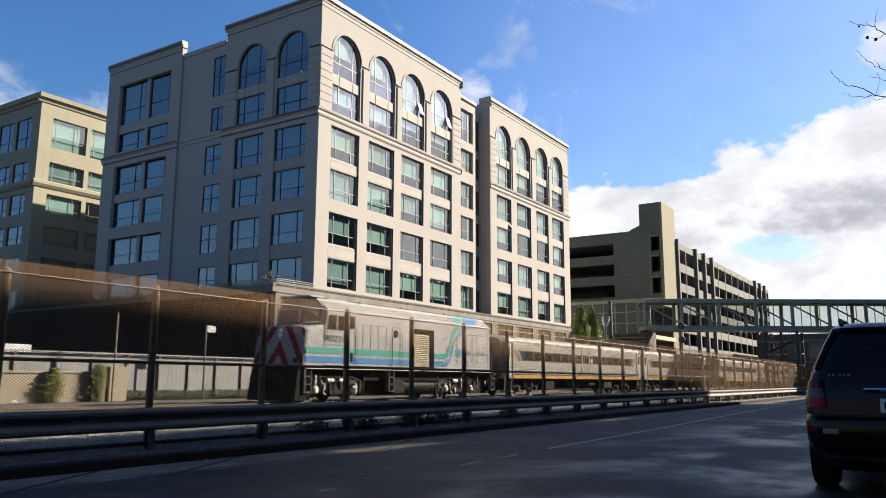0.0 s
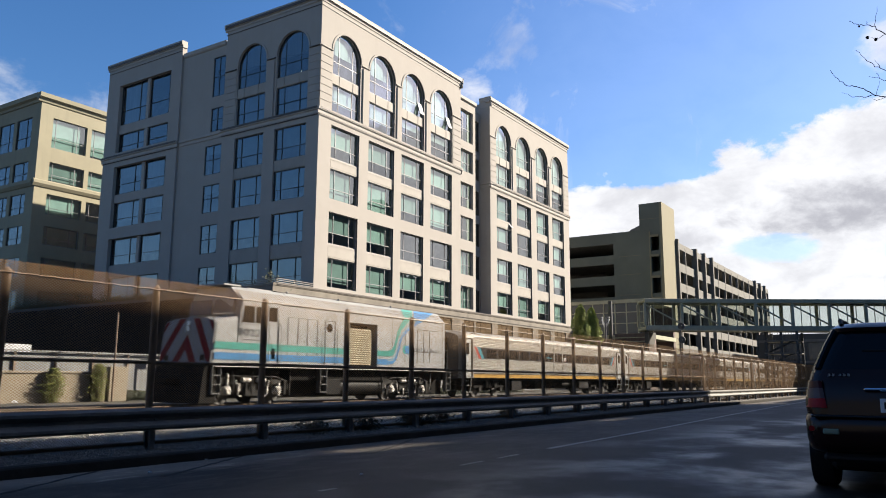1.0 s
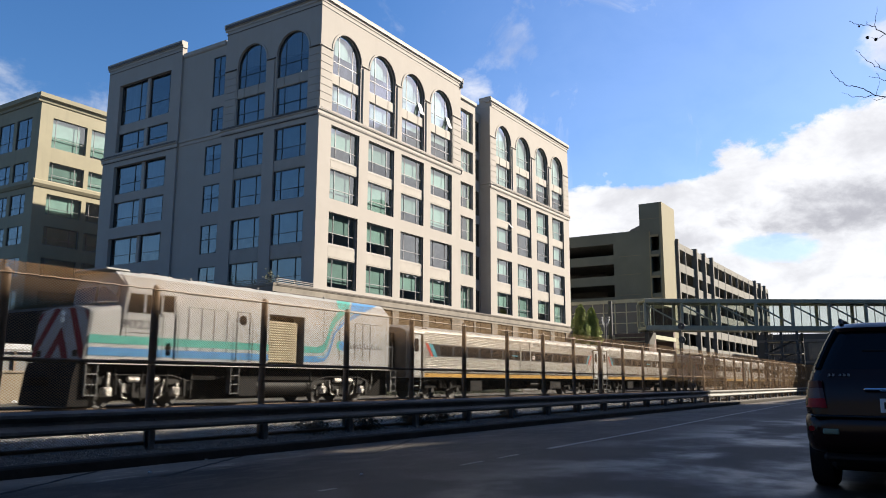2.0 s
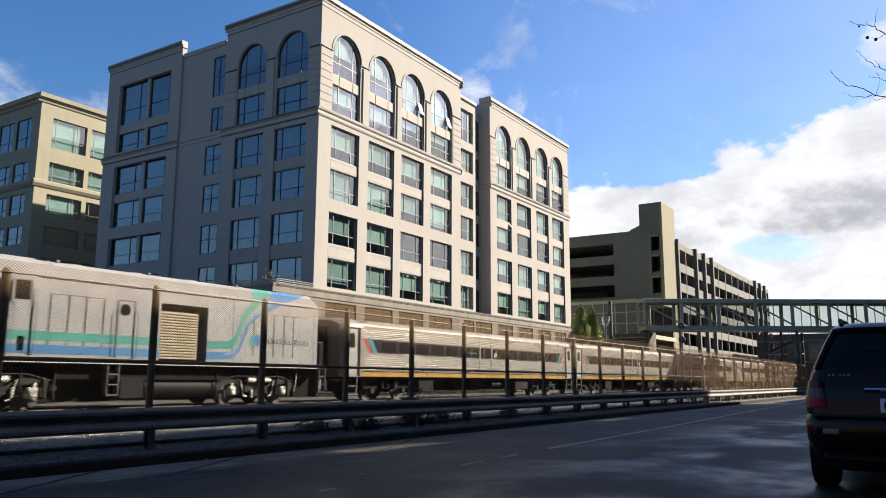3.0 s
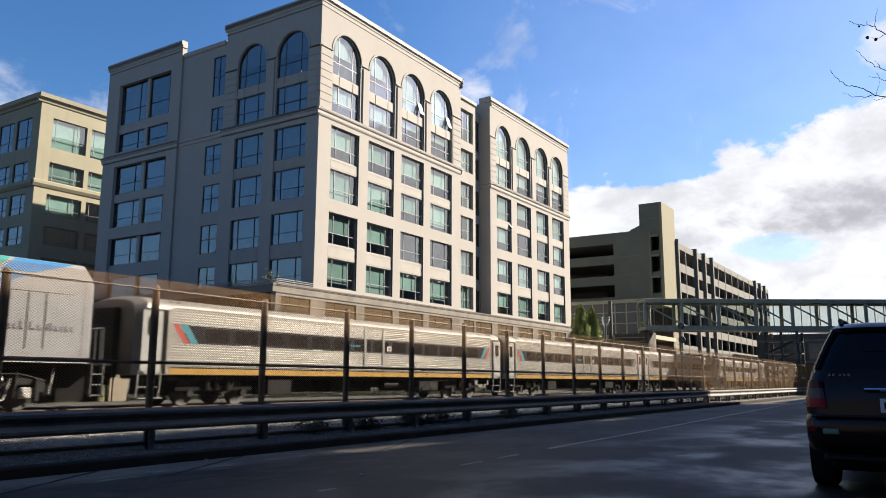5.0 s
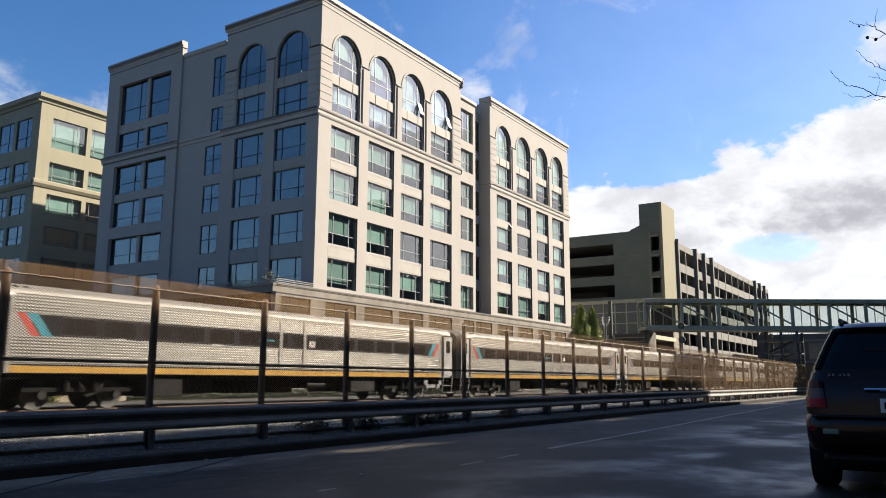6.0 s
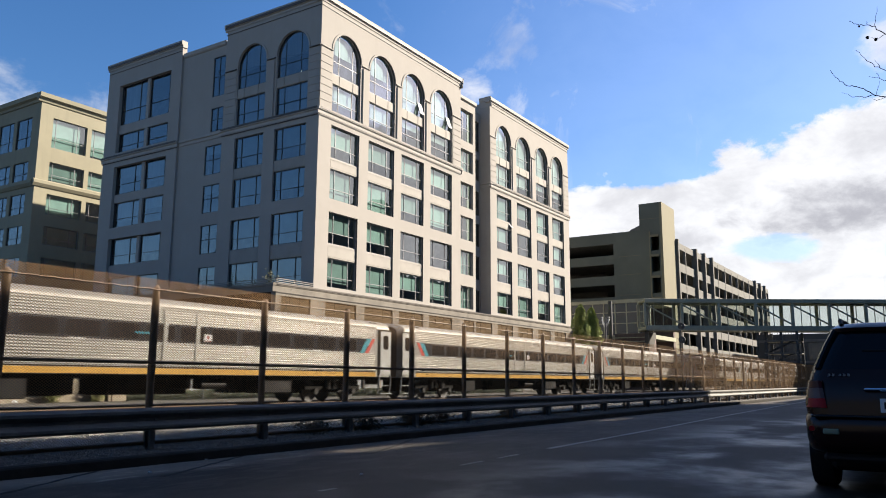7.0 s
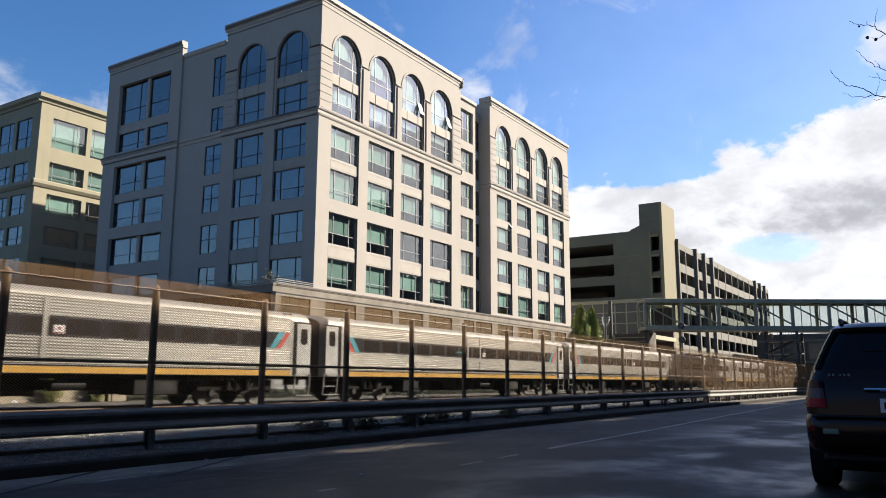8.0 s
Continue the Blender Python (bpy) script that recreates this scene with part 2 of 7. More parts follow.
GROUND = mat("dry_ground", (0.0384, 0.03802, 0.03646), rough=0.95, vary=0.25, scale=0.15, fine=6, bump=0.02)
RAIL_STEEL = mat("rusty_rail", (0.16, 0.12, 0.09), rough=0.5, metal=0.6, vary=0.2, scale=4, fine=40)
TIE = mat("weathered_tie", (0.10, 0.085, 0.07), rough=0.9, vary=0.3, scale=4, fine=40, bump=0.01)
GALV = mat("galvanised_steel", (0.11, 0.11, 0.11), rough=0.5, metal=0.35, vary=0.18, scale=2.5, fine=30)
GUARD_STEEL = mat("weathered_guardrail_steel", (0.14, 0.137, 0.128), rough=0.65, spec=0.25, metal=0.0, vary=0.2, scale=1.5, fine=30, dirt=((0.10, 0.095, 0.09), 0.5))
RUST_WIRE = mat("rust_brown_wire", (0.180, 0.110, 0.053), rough=0.8, spec=0.1, metal=0.0, vary=0.2, scale=1.2, fine=30)
POST = mat("rusty_fence_post", (0.20, 0.145, 0.105), rough=0.7, metal=0.2, vary=0.3, scale=3, fine=30)
# ---- mesh helpers ----
class Geo:
    """Collects faces of one mesh. put maps local (u, v, w) to the object's space."""

    def __init__(self, put=None):
        self.v, self.f, self.put = [], [], put or (lambda a, b, c: (a, b, c))

    def pts(self, ps):
        i = len(self.v)
        self.v += [self.put(*p) for p in ps]
        return list(range(i, i + len(ps)))

    def face(self, ps):
        self.f.append(self.pts(ps))

    def box(self, a0, a1, b0, b1, c0, c1, ch=0.0):
        """A box; ch chamfers its twelve edges."""
        if ch <= 0:
            p = self.pts([(a0, b0, c0), (a1, b0, c0), (a1, b1, c0), (a0, b1, c0), (a0, b0, c1), (a1, b0, c1), (a1, b1, c1), (a0, b1, c1)])
            for q in ((3, 2, 1, 0), (4, 5, 6, 7), (0, 1, 5, 4), (1, 2, 6, 5), (2, 3, 7, 6), (3, 0, 4, 7)):
                self.f.append([p[j] for j in q])
            return
        lo, hi = (a0, b0, c0), (a1, b1, c1)
        idx = {}
        for s in itertools.product((0, 1), repeat=3):
            for k in range(3):
                q = [(hi[j] if s[j] else lo[j]) if j == k else ((hi[j] - ch) if s[j] else (lo[j] + ch)) for j in range(3)]
                idx[s, k] = self.pts([q])[0]
        for k in range(3):
            i, j = (k + 1) % 3, (k + 2) % 3
            for e in (0, 1):
                loop = []
                for x, y in ((0, 0), (1, 0), (1, 1), (0, 1)):
                    s = [0, 0, 0]
                    s[k], s[i], s[j] = e, x, y
                    loop.append(idx[tuple(s), k])
                self.f.append(loop if e else loop[::-1])
            for x, y in itertools.product((0, 1), repeat=2):
                s0, s1 = [0, 0, 0], [0, 0, 0]
                s0[i] = s1[i] = x
                s0[j] = s1[j] = y
                s1[k] = 1
                loop = [idx[tuple(s0), i], idx[tuple(s1), i], idx[tuple(s1), j], idx[tuple(s0), j]]
                self.f.append(loop if (x ^ y) else loop[::-1])
        for s in itertools.product((0, 1), repeat=3):
            loop = [idx[s, 0], idx[s, 1], idx[s, 2]]
            self.f.append(loop if sum(s) % 2 else loop[::-1])

    def tube(self, p, q, r, n=8, r1=None, caps=True):
        p, q = Vector(p), Vector(q)
        ax = (q - p).normalized()
        s = ax.orthogonal().normalized()
        t = ax.cross(s)
        r1 = r if r1 is None else r1
        ring = [[tuple(c + (s * math.cos(2 * math.pi * i / n) + t * math.sin(2 * math.pi * i / n)) * rr) for i in range(n)] for c, rr in ((p, r), (q, r1))]
        a, b = self.pts(ring[0]), self.pts(ring[1])
        for i in range(n):
            self.f.append([a[i], a[(i + 1) % n], b[(i + 1) % n], b[i]])
        if caps:
            self.f.append(a[::-1])
            self.f.append(b)

    def path(self, ps, r, n=6, taper=1.0):
        rs = [r * (1 + (taper - 1) * i / max(1, len(ps) - 1)) for i in range(len(ps))]
        for (p, q), (ra, rb) in zip(zip(ps, ps[1:]), zip(rs, rs[1:])):
            self.tube(p, q, ra, n, rb)

    def sweep(self, profile, a, b, closed=True, caps=True):
        """A profile of (v, w) drawn along u from a to b."""
        n = len(profile)
        i, j = self.pts([(a, v, w) for v, w in profile]), self.pts([(b, v, w) for v, w in profile])
        for k in range(n if closed else n - 1):
            self.f.append([i[k], i[(k + 1) % n], j[(k + 1) % n], j[k]])
        if caps and closed:
            self.f.append(i[::-1])
            self.f.append(j)

    def loft(self, rings, caps=True):
        ids = [self.pts(r) for r in rings]
        n = len(ids[0])
        for a, b in zip(ids, ids[1:]):
            for k in range(n):
                self.f.append([a[k], a[(k + 1) % n], b[(k + 1) % n], b[k]])
        if caps:
            self.f.append(ids[0][::-1])
            self.f.append(ids[-1])

    def disc(self, c, r, normal_axis, n=20, half=0.02):
        ax = [Vector((1, 0, 0)), Vector((0, 1, 0)), Vector((0, 0, 1))][normal_axis]
        self.tube(Vector(c) - ax * half, Vector(c) + ax * half, r, n)

    def mesh(self, name, material, smooth=False, fix=True, weld=False):
        me = bpy.data.meshes.new(name)
        me.from_pydata(self.v, [], self.f)
        if fix:
            bm = bmesh.new()
            bm.from_mesh(me)
            if weld:
                bmesh.ops.remove_doubles(bm, verts=bm.verts, dist=0.0005)
            bmesh.ops.recalc_face_normals(bm, faces=bm.faces)
            bm.to_mesh(me)
            bm.free()
        for m in material if isinstance(material, (list, tuple)) else [material]:
            me.materials.append(m)
        if smooth:
            for p in me.polygons:
                p.use_smooth = True
            me.set_sharp_from_angle(angle=radians(38))
        return me


def part(name, g, material, parent, label="", smooth=False, fix=True, weld=False):
    ob = new(name, g.mesh(name, material, smooth, fix, weld) if isinstance(g, Geo) else g)
    ob.parent = parent
    if label:
        ob["label"] = label
    return ob


def thing(name, label, category, at=None, group="", kind="", g=None, material=None, smooth=False):
    ob = new(name, g.mesh(name, material, smooth) if g else None)
    if at is not None:
        ob.matrix_basis = at
    return tagged(ob, label, category, group, kind)


def wall_panel(g, u0, u1, v0, v1, holes, t):
    """A wall t thick with rectangular or round-headed openings (u0, u1, v0, v1, arched); outer face at w = 0, inner at w = -t."""
    us = sorted({u0, u1, *[x for h in holes for x in h[:2]]})
    vs = sorted({v0, v1, *[x for h in holes for x in h[2:4]]})
    us, vs = [u for u in us if u0 <= u <= u1], [v for v in vs if v0 <= v <= v1]

    def full(i, j):
        if not (0 <= i < len(us) - 1 and 0 <= j < len(vs) - 1):
            return False
        a, b = (us[i] + us[i + 1]) / 2, (vs[j] + vs[j + 1]) / 2
        return not any(h[0] < a < h[1] and h[2] < b < h[3] for h in holes)

    for i in range(len(us) - 1):
        for j in range(len(vs) - 1):
            if not full(i, j):
                continue
            a, b, c, d = us[i], us[i + 1], vs[j], vs[j + 1]
            g.face([(a, c, 0), (b, c, 0), (b, d, 0), (a, d, 0)])
            g.face([(a, d, -t), (b, d, -t), (b, c, -t), (a, c, -t)])
            if not full(i - 1, j):
                g.face([(a, c, -t), (a, c, 0), (a, d, 0), (a, d, -t)])
            if not full(i + 1, j):
                g.face([(b, c, 0), (b, c, -t), (b, d, -t), (b, d, 0)])
            if not full(i, j - 1):
                g.face([(a, c, -t), (b, c, -t), (b, c, 0), (a, c, 0)])
            if not full(i, j + 1):
                g.face([(a, d, 0), (b, d, 0), (b, d, -t), (a, d, -t)])
    for h in holes:
        if len(h) > 4 and h[4]:
            a, b, top = h[0], h[1], h[3]
            r = (b - a) / 2
            cu, cv, n = (a + b) / 2, top - r, 12
            arc = [(cu - r * math.cos(math.pi * k / (2 * n)), cv + r * math.sin(math.pi * k / (2 * n))) for k in range(2 * n + 1)]
            for k in range(2 * n):
                p, q = arc[k], arc[k + 1]
                corner = (a, top) if k < n else (b, top)
                g.face([(*p, 0), (*q, 0), (*corner, 0)])
                g.face([(*p, -t), (*q, -t), (*corner, -t)])
                g.face([(*p, 0), (*p, -t), (*q, -t), (*q, 0)])


def on_front(y):
    return lambda u, v, w: (u, y - w, v)


def on_side(x):
    return lambda u, v, w: (x - w, u, v)
# ---- setting: ground, road, kerb, track bed ----
def build_ground():
    g = Geo()
    g.box(-900, 1900, -900, 2600, -0.6, -0.12)
    thing("ground", "bare brown-grey earth that runs out to the horizon", "ground", kind="structure", g=g, material=GROUND)
    g = Geo()
    g.box(-60, 420, -7.5, 9.08, -0.11, 0.0)
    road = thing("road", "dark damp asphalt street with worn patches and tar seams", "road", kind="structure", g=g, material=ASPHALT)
    for a, b, c in (((3.9, 7.78), (5.08, 8.46), (6.1, 9.06)), ((6.2, 7.92), (7.42, 8.52), (8.5, 9.06)), ((9.9, 7.7), (11.5, 8.35), (13.1, 9.05))):
        pts = [((1 - k) ** 2 * a[0] + 2 * k * (1 - k) * b[0] + k * k * c[0], (1 - k) ** 2 * a[1] + 2 * k * (1 - k) * b[1] + k * k * c[1]) for k in (i / 24 for i in range(25))]
        pts = [(x, y + 0.03 * noise.noise((x * 4, y * 4, 7))) for x, y in pts]
        g = Geo()
        rings = []
        for x, y in pts:
            w = 0.022 + 0.02 * noise.noise((x * 5, 3, 0))
            rings.append([(x - w, y + w, 0.0008), (x - w, y + w, 0.003), (x + w, y - w, 0.003), (x + w, y - w, 0.0008)])
        g.loft(rings)
        part("tar_seam", g, TAR, road, "black tar seam")
    g = Geo()
    g.box(-60, 420, 9.086, 9.30, -0.11, 0.13, 0.02)
    thing("kerb", "dirty concrete kerb beside the street", "kerb", kind="structure", g=g, material=KERB)
    g = Geo()
    g.box(-60, 420, -11.5, -7.506, -0.11, 0.14, 0.02)
    thing("pavement", "concrete pavement along the street", "pavement", kind="structure", g=g, material=KERB)
    g = Geo()
    n, m = 240, 6
    for i in range(n):
        for j in range(m):
            q = []
            for di, dj in ((0, 0), (1, 0), (1, 1), (0, 1)):
                x, y = -40 + 160 * (i + di) / n, 9.306 + 1.55 * (j + dj) / m
                q.append((x, y, 0.09 + 0.05 * noise.noise((x * 2.1, y * 2.1, 0)) * (0 < j + dj < m)))
            g.face(q)
    thing("verge", "dark gravelly dirt verge under the guardrail", "verge", kind="structure", g=g, material=DIRT, smooth=True)
    g = Geo()
    n, m = 300, 34
    hz = lambda x, y: -0.02 + 0.05 * noise.noise((x * 0.9, y * 0.9, 3)) + (0.03 * math.sin(y * 0.6))
    for i in range(n):
        for j in range(m):
            g.face([(-40 + 240 * (i + a) / n, 10.86 + 25 * (j + b) / m, hz(-40 + 240 * (i + a) / n, 10.86 + 25 * (j + b) / m) + 0.1) for a, b in ((0, 0), (1, 0), (1, 1), (0, 1))])
    thing("gravel_bed", "pale sunlit gravel and ballast beside the railway", "gravel", kind="structure", g=g, material=BALLAST, smooth=True)
    g = Geo()
    g.box(-40, 200, 35.9, 43.9, -0.11, 0.16)
    thing("service_yard", "dark paved yard behind the railway", "pavement", kind="structure", g=g, material=DIRT)


def build_markings():
    """A worn lane line that drifts slowly across the street."""
    ln = thing("lane_line", "thin worn pale line on the asphalt", "road marking", kind="structure")
    known = ((5.8, 5.56), (7.7, 5.57), (9.5, 5.67), (12.3, 5.81), (18.9, 6.03), (28.0, 6.45), (39.7, 6.88), (62.0, 7.6))

    def y(x):
        for (a, p), (b, q) in zip(known, known[1:]):
            if x <= b:
                return p + (q - p) * (x - a) / (b - a)
        return known[-1][1]

    x = 5.8
    rnd = random.Random(2)
    while x < 60:
        step = rnd.uniform(0.25, 0.5) if x < 12 else 1.0
        if x > 12 or rnd.random() < 0.35:
            g = Geo()
            w = (0.05 if x > 12 else 0.028) * rnd.uniform(0.7, 1.2)
            g.loft([[(u, y(u) - w, 0.0015), (u, y(u) + w, 0.0015), (u, y(u) + w, 0.004), (u, y(u) - w, 0.004)] for u in (x, x + step)])
            part("stroke", g, PAINT, ln)
        x += step


TRACK_Y, RAIL_TOP = 24.85, 0.19


def build_track():
    tr = thing("railway_track", "railway track of rusty steel rails on weathered ties in ballast", "railway track", kind="structure")
    for dy in (-0.755, 0.755):
        g = Geo()
        z = RAIL_TOP
        prof = [(-0.075, z - 0.16), (0.075, z - 0.16), (0.075, z - 0.145), (0.012, z - 0.12), (0.012, z - 0.045), (0.036, z - 0.035), (0.036, z - 0.004), (0.03, z), (-0.03, z), (-0.036, z - 0.004), (-0.036, z - 0.035), (-0.012, z - 0.045), (-0.012, z - 0.12), (-0.075, z - 0.145)]
        g.sweep([(TRACK_Y + dy + a, b) for a, b in prof], -40, 200)
        part("rail", g, RAIL_STEEL, tr)
    tie = Geo()
    tie.box(-0.11, 0.11, -1.3, 1.3, -0.16, 0.0, 0.015)
    me = tie.mesh("tie", TIE)
    for i in range(190):
        t = part("tie", me, None, tr)
        t.location = (-20 + i * 0.58, TRACK_Y, RAIL_TOP - 0.155)


# ---- the corner building ----
FRONT_Y, SIDE_X, EYE_Z = 44.0, 48.27, 1.13
ROWS = [(20.60, 23.55), (16.85, 19.60), (12.88, 15.66), (9.05, 11.62)]


def Geo_at(g, put, w):
    """Draws into g with its plane moved out by w."""
    q = Geo(lambda a, b, c: put(a, b, c + w))
    q.v, q.f = g.v, g.f
    return q


def window(parent, put, u0, u1, v0, v1, w, bars_u, bars_v, frame_mat, pane_mat, arched=False, blind=0.0, bar=0.05, cloth=None):
    """A framed window: frame with mullions, a pane behind them and a blind let down behind the pane."""
    g = Geo(put)
    r = (u1 - u0) / 2
    edge = 0.07
    zs = v1 - r if arched else v1
    cu = (u0 + u1) / 2
    if not arched:
        # one welded lattice: the openings are the lights between the bars
        g = Geo(lambda a, b, c: put(a, b, c + w))
        xs = [u0 + edge] + [x for q in bars_u for x in (u0 + (u1 - u0) * q - bar / 2, u0 + (u1 - u0) * q + bar / 2)] + [u1 - edge]
        ys = [v0 + edge] + [y for q in bars_v for y in (v0 + (v1 - v0) * q - bar / 2, v0 + (v1 - v0) * q + bar / 2)] + [v1 - edge]
        wall_panel(g, u0, u1, v0, v1, [(xs[i], xs[i + 1], ys[j], ys[j + 1]) for i in range(0, len(xs), 2) for j in range(0, len(ys), 2)], 0.09)
    else:
        g.box(u0, u0 + edge, v0, zs, w - 0.10, w)
        g.box(u1 - edge, u1, v0, zs, w - 0.10, w)
        g.box(u0 + edge, u1 - edge, v0, v0 + edge, w - 0.10, w)
        n = 18
        for k in range(n):
            a, b = math.pi * k / n, math.pi * (k + 1) / n
            q = [(cu - rr * math.cos(x), zs + rr * math.sin(x)) for rr, x in ((r, a), (r, b), (r - edge, b), (r - edge, a))]
            lo, hi = g.pts([(x, y, w - 0.1) for x, y in q]), g.pts([(x, y, w) for x, y in q])
            g.f.append(hi)
            for i in range(4):
                g.f.append([lo[i], lo[(i + 1) % 4], hi[(i + 1) % 4], hi[i]])
        for b in bars_u:
            x = u0 + (u1 - u0) * b
            top = zs + math.sqrt(max(0.01, (r - 0.03) ** 2 - (x - cu) ** 2))
            g.box(x - bar / 2, x + bar / 2, v0 + edge, top, w - 0.08, w - 0.012)
        for b in bars_v:
            y = v0 + (v1 - v0) * b
            g.box(u0 + edge, u1 - edge, y - bar / 2, y + bar / 2, w - 0.085, w - 0.006)
    win = part("window", g, frame_mat, parent, weld=True)
    g = Geo(put)
    if arched:
        top = [(cu - r * 0.99 * math.cos(math.pi * k / 18), zs + r * 0.99 * math.sin(math.pi * k / 18), w - 0.05) for k in range(19)]
        g.face([(u1 - 0.02, v0 + 0.02, w - 0.05), *top[::-1], (u0 + 0.02, v0 + 0.02, w - 0.05)])
    else:
        g.face([(u0 + 0.02, v0 + 0.02, w - 0.05), (u1 - 0.02, v0 + 0.02, w - 0.05), (u1 - 0.02, v1 - 0.02, w - 0.05), (u0 + 0.02, v1 - 0.02, w - 0.05)])
    pane = part("pane", g, pane_mat, win, fix=False)
    pane.visible_shadow = False
    if put(0, 0, 1)[0] < put(0, 0, 0)[0]:
        pane.data.flip_normals()
    if blind > 0.02:
        g = Geo(put)
        yb = v1 - (v1 - v0) * blind
        if arched:
            top = [(cu - r * 0.97 * math.cos(math.pi * k / 16), zs + r * 0.97 * math.sin(math.pi * k / 16)) for k in range(17)]
            ol = [(u0 + 0.06, min(yb, zs - 0.1))] + top + [(u1 - 0.06, min(yb, zs - 0.1))]
            g.loft([[(a, c, w - 0.32) for a, c in ol], [(a, c, w - 0.30) for a, c in ol]])
        else:
            g.box(u0 + 0.05, u1 - 0.05, yb, v1, w - 0.32, w - 0.30)
        part("blind", g, cloth or BLIND, win, "white net curtain" if cloth else "pale roller blind")
    return win


SASH = mat("white_sash", (0.3528, 0.3528, 0.3528), rough=0.4, vary=0.05)


def build_corner_building():
    rnd = random.Random(5)
    b = thing("corner_building", "cream stucco office block with tall round-headed windows and dark bronze glazing", "building")
    top, base = 34.75, 8.75
    front, side = on_front(FRONT_Y), on_side(SIDE_X)
    rec, slot = on_front(FRONT_Y + 0.45), on_front(FRONT_Y + 1.4)
    cols_a = [(49.95, 53.92), (55.28, 59.40), (60.60, 64.60), (65.88, 70.10)]
    cols_b = [(80.32, 84.15), (85.62, 89.66), (91.25, 95.00), (96.25, 100.05)]
    T = 0.55
    arch = (24.85, 32.60)
    # street front, two proud sections
    for cols, u0, u1 in ((cols_a, SIDE_X, 71.95), (cols_b, 78.75, 101.95)):
        holes = [(a, c, v0, v1) for a, c in cols for v0, v1 in ((9.05, 15.68), (16.85, 23.57))] + [(a, c, *arch, True) for a, c in cols]
        g = Geo(front)
        wall_panel(g, u0, u1, base, top, holes, T)
        part("wall", g, STUCCO, b)
    # returns of the recess, the recess wall, the far end
    for x in (71.95, 78.75, 101.95):
        g = Geo()
        g.box(x - 0.45 if x != 78.75 else x, x if x != 78.75 else x + 0.45, FRONT_Y + T + 0.003, FRONT_Y + 2.5 if x < 101 else 74.9, base, top)
        part("wall", g, STUCCO, b)
    holes_r = [(72.6, 75.45, v0 + 0.05, v1) for v0, v1 in ROWS] + [(72.6, 75.45, 24.9, 27.5), (72.6, 75.45, 28.5, 32.3)]
    g = Geo(rec)
    wall_panel(g, 71.96, 76.0, base, 33.6, holes_r, T)
    part("wall", g, STUCCO, b)
    # a narrow glazed slot beside it
    slots = [(76.35, 78.6, v0, v1) for v0, v1 in ROWS] + [(76.35, 78.6, 24.9, 27.5), (76.35, 78.6, 28.5, 32.3)]
    g = Geo(slot)
    wall_panel(g, 75.5, 78.74, base, 33.4, slots, 0.4)
    part("wall", g, STUCCO, b)
    for h in slots:
        window(b, slot, h[0] + 0.003, h[1] - 0.003, h[2] + 0.003, h[3] - 0.003, -0.12, (0.5,), (0.36,), W_FRAME_D, PANE_B)
    # the shaded side
    big = [(64.4, 68.05), (68.5, 72.95)]
    mid = (56.50, 58.80)
    two = [(45.45, 49.32), (50.72, 54.50)]
    holes = [(a, c, v0, v1) for a, c in two for v0, v1 in ((9.05, 15.68), (16.85, 23.57))] + [(a, c, *arch, True) for a, c in two]
    g = Geo(side)
    wall_panel(g, FRONT_Y + T + 0.003, 56.4 - 0.2, base, top, holes, T)
    part("wall", g, STUCCO, b)
    mids = [(*mid, v0, v1) for v0, v1 in ROWS] + [(56.5, 58.2, 24.9, 27.3), (56.5, 58.2, 28.45, 32.55)]
    g = Geo(on_side(SIDE_X + 0.18))
    wall_panel(g, 56.203, 62.8, base, 33.9, mids, T)
    part("wall", g, STUCCO, b)
    holes = [(64.4, 72.95, 9.05, 15.66), (64.4, 72.95, 16.85, 23.50), (64.4, 72.95, 25.05, 32.65)]
    g = Geo(on_side(SIDE_X - 0.05))
    wall_panel(g, 62.803, 75.0, base, top, holes, T)
    part("wall", g, STUCCO, b)
    # back and roof
    g = Geo()
    g.box(SIDE_X + 0.5, 101.9, 74.6, 74.95, base, top)
    part("wall", g, STUCCO, b)
    g = Geo()
    g.box(SIDE_X + 0.7, 101.4, FRONT_Y + 2.8, 74.5, 33.0, 33.2)
    part("roof", g, ROOF, b)
    # floors and partitions seen through the glass
    g = Geo()
    for z in (8.8, 12.3, 16.2, 20.1, 24.1, 28.0):
        g.box(SIDE_X + 0.75, 101.4, FRONT_Y + 2.9, 74.4, z, z + 0.25)
        g.box(SIDE_X + 0.75, 71.4, FRONT_Y + 0.75, FRONT_Y + 2.89, z, z + 0.25)
        g.box(79.3, 101.4, FRONT_Y + 0.75, FRONT_Y + 2.89, z, z + 0.25)
    part("floor_slab", g, ROOM, b)
    g = Geo()
    g.box(SIDE_X + 5.2, 101.3, FRONT_Y + 6.0, FRONT_Y + 6.2, base, 33.0)
    g.box(SIDE_X + 5.0, SIDE_X + 5.19, FRONT_Y + 6.0, 74.0, base, 33.0)
    for x in (54.6, 60.0, 65.2, 71.0, 79.6, 84.9, 90.4, 95.6, 101.0):
        g.box(x - 0.08, x + 0.08, FRONT_Y + (0.8 if not 71.4 < x < 79.5 else 2.9), FRONT_Y + 5.99, base, 33.0)
    part("partition", g, ROOM, b)

    # spandrels, windows
    def bay(put, a, c, low, mat_f, pane, us, w=-0.24):
        v0, v1 = low
        s0, s1 = (11.62, 12.88) if v0 < 10 else (19.60, 20.60)
        g = Geo(put)
        g.box(a + 0.002, c - 0.002, s0, s1, w - 0.20, w + 0.10, 0.02)
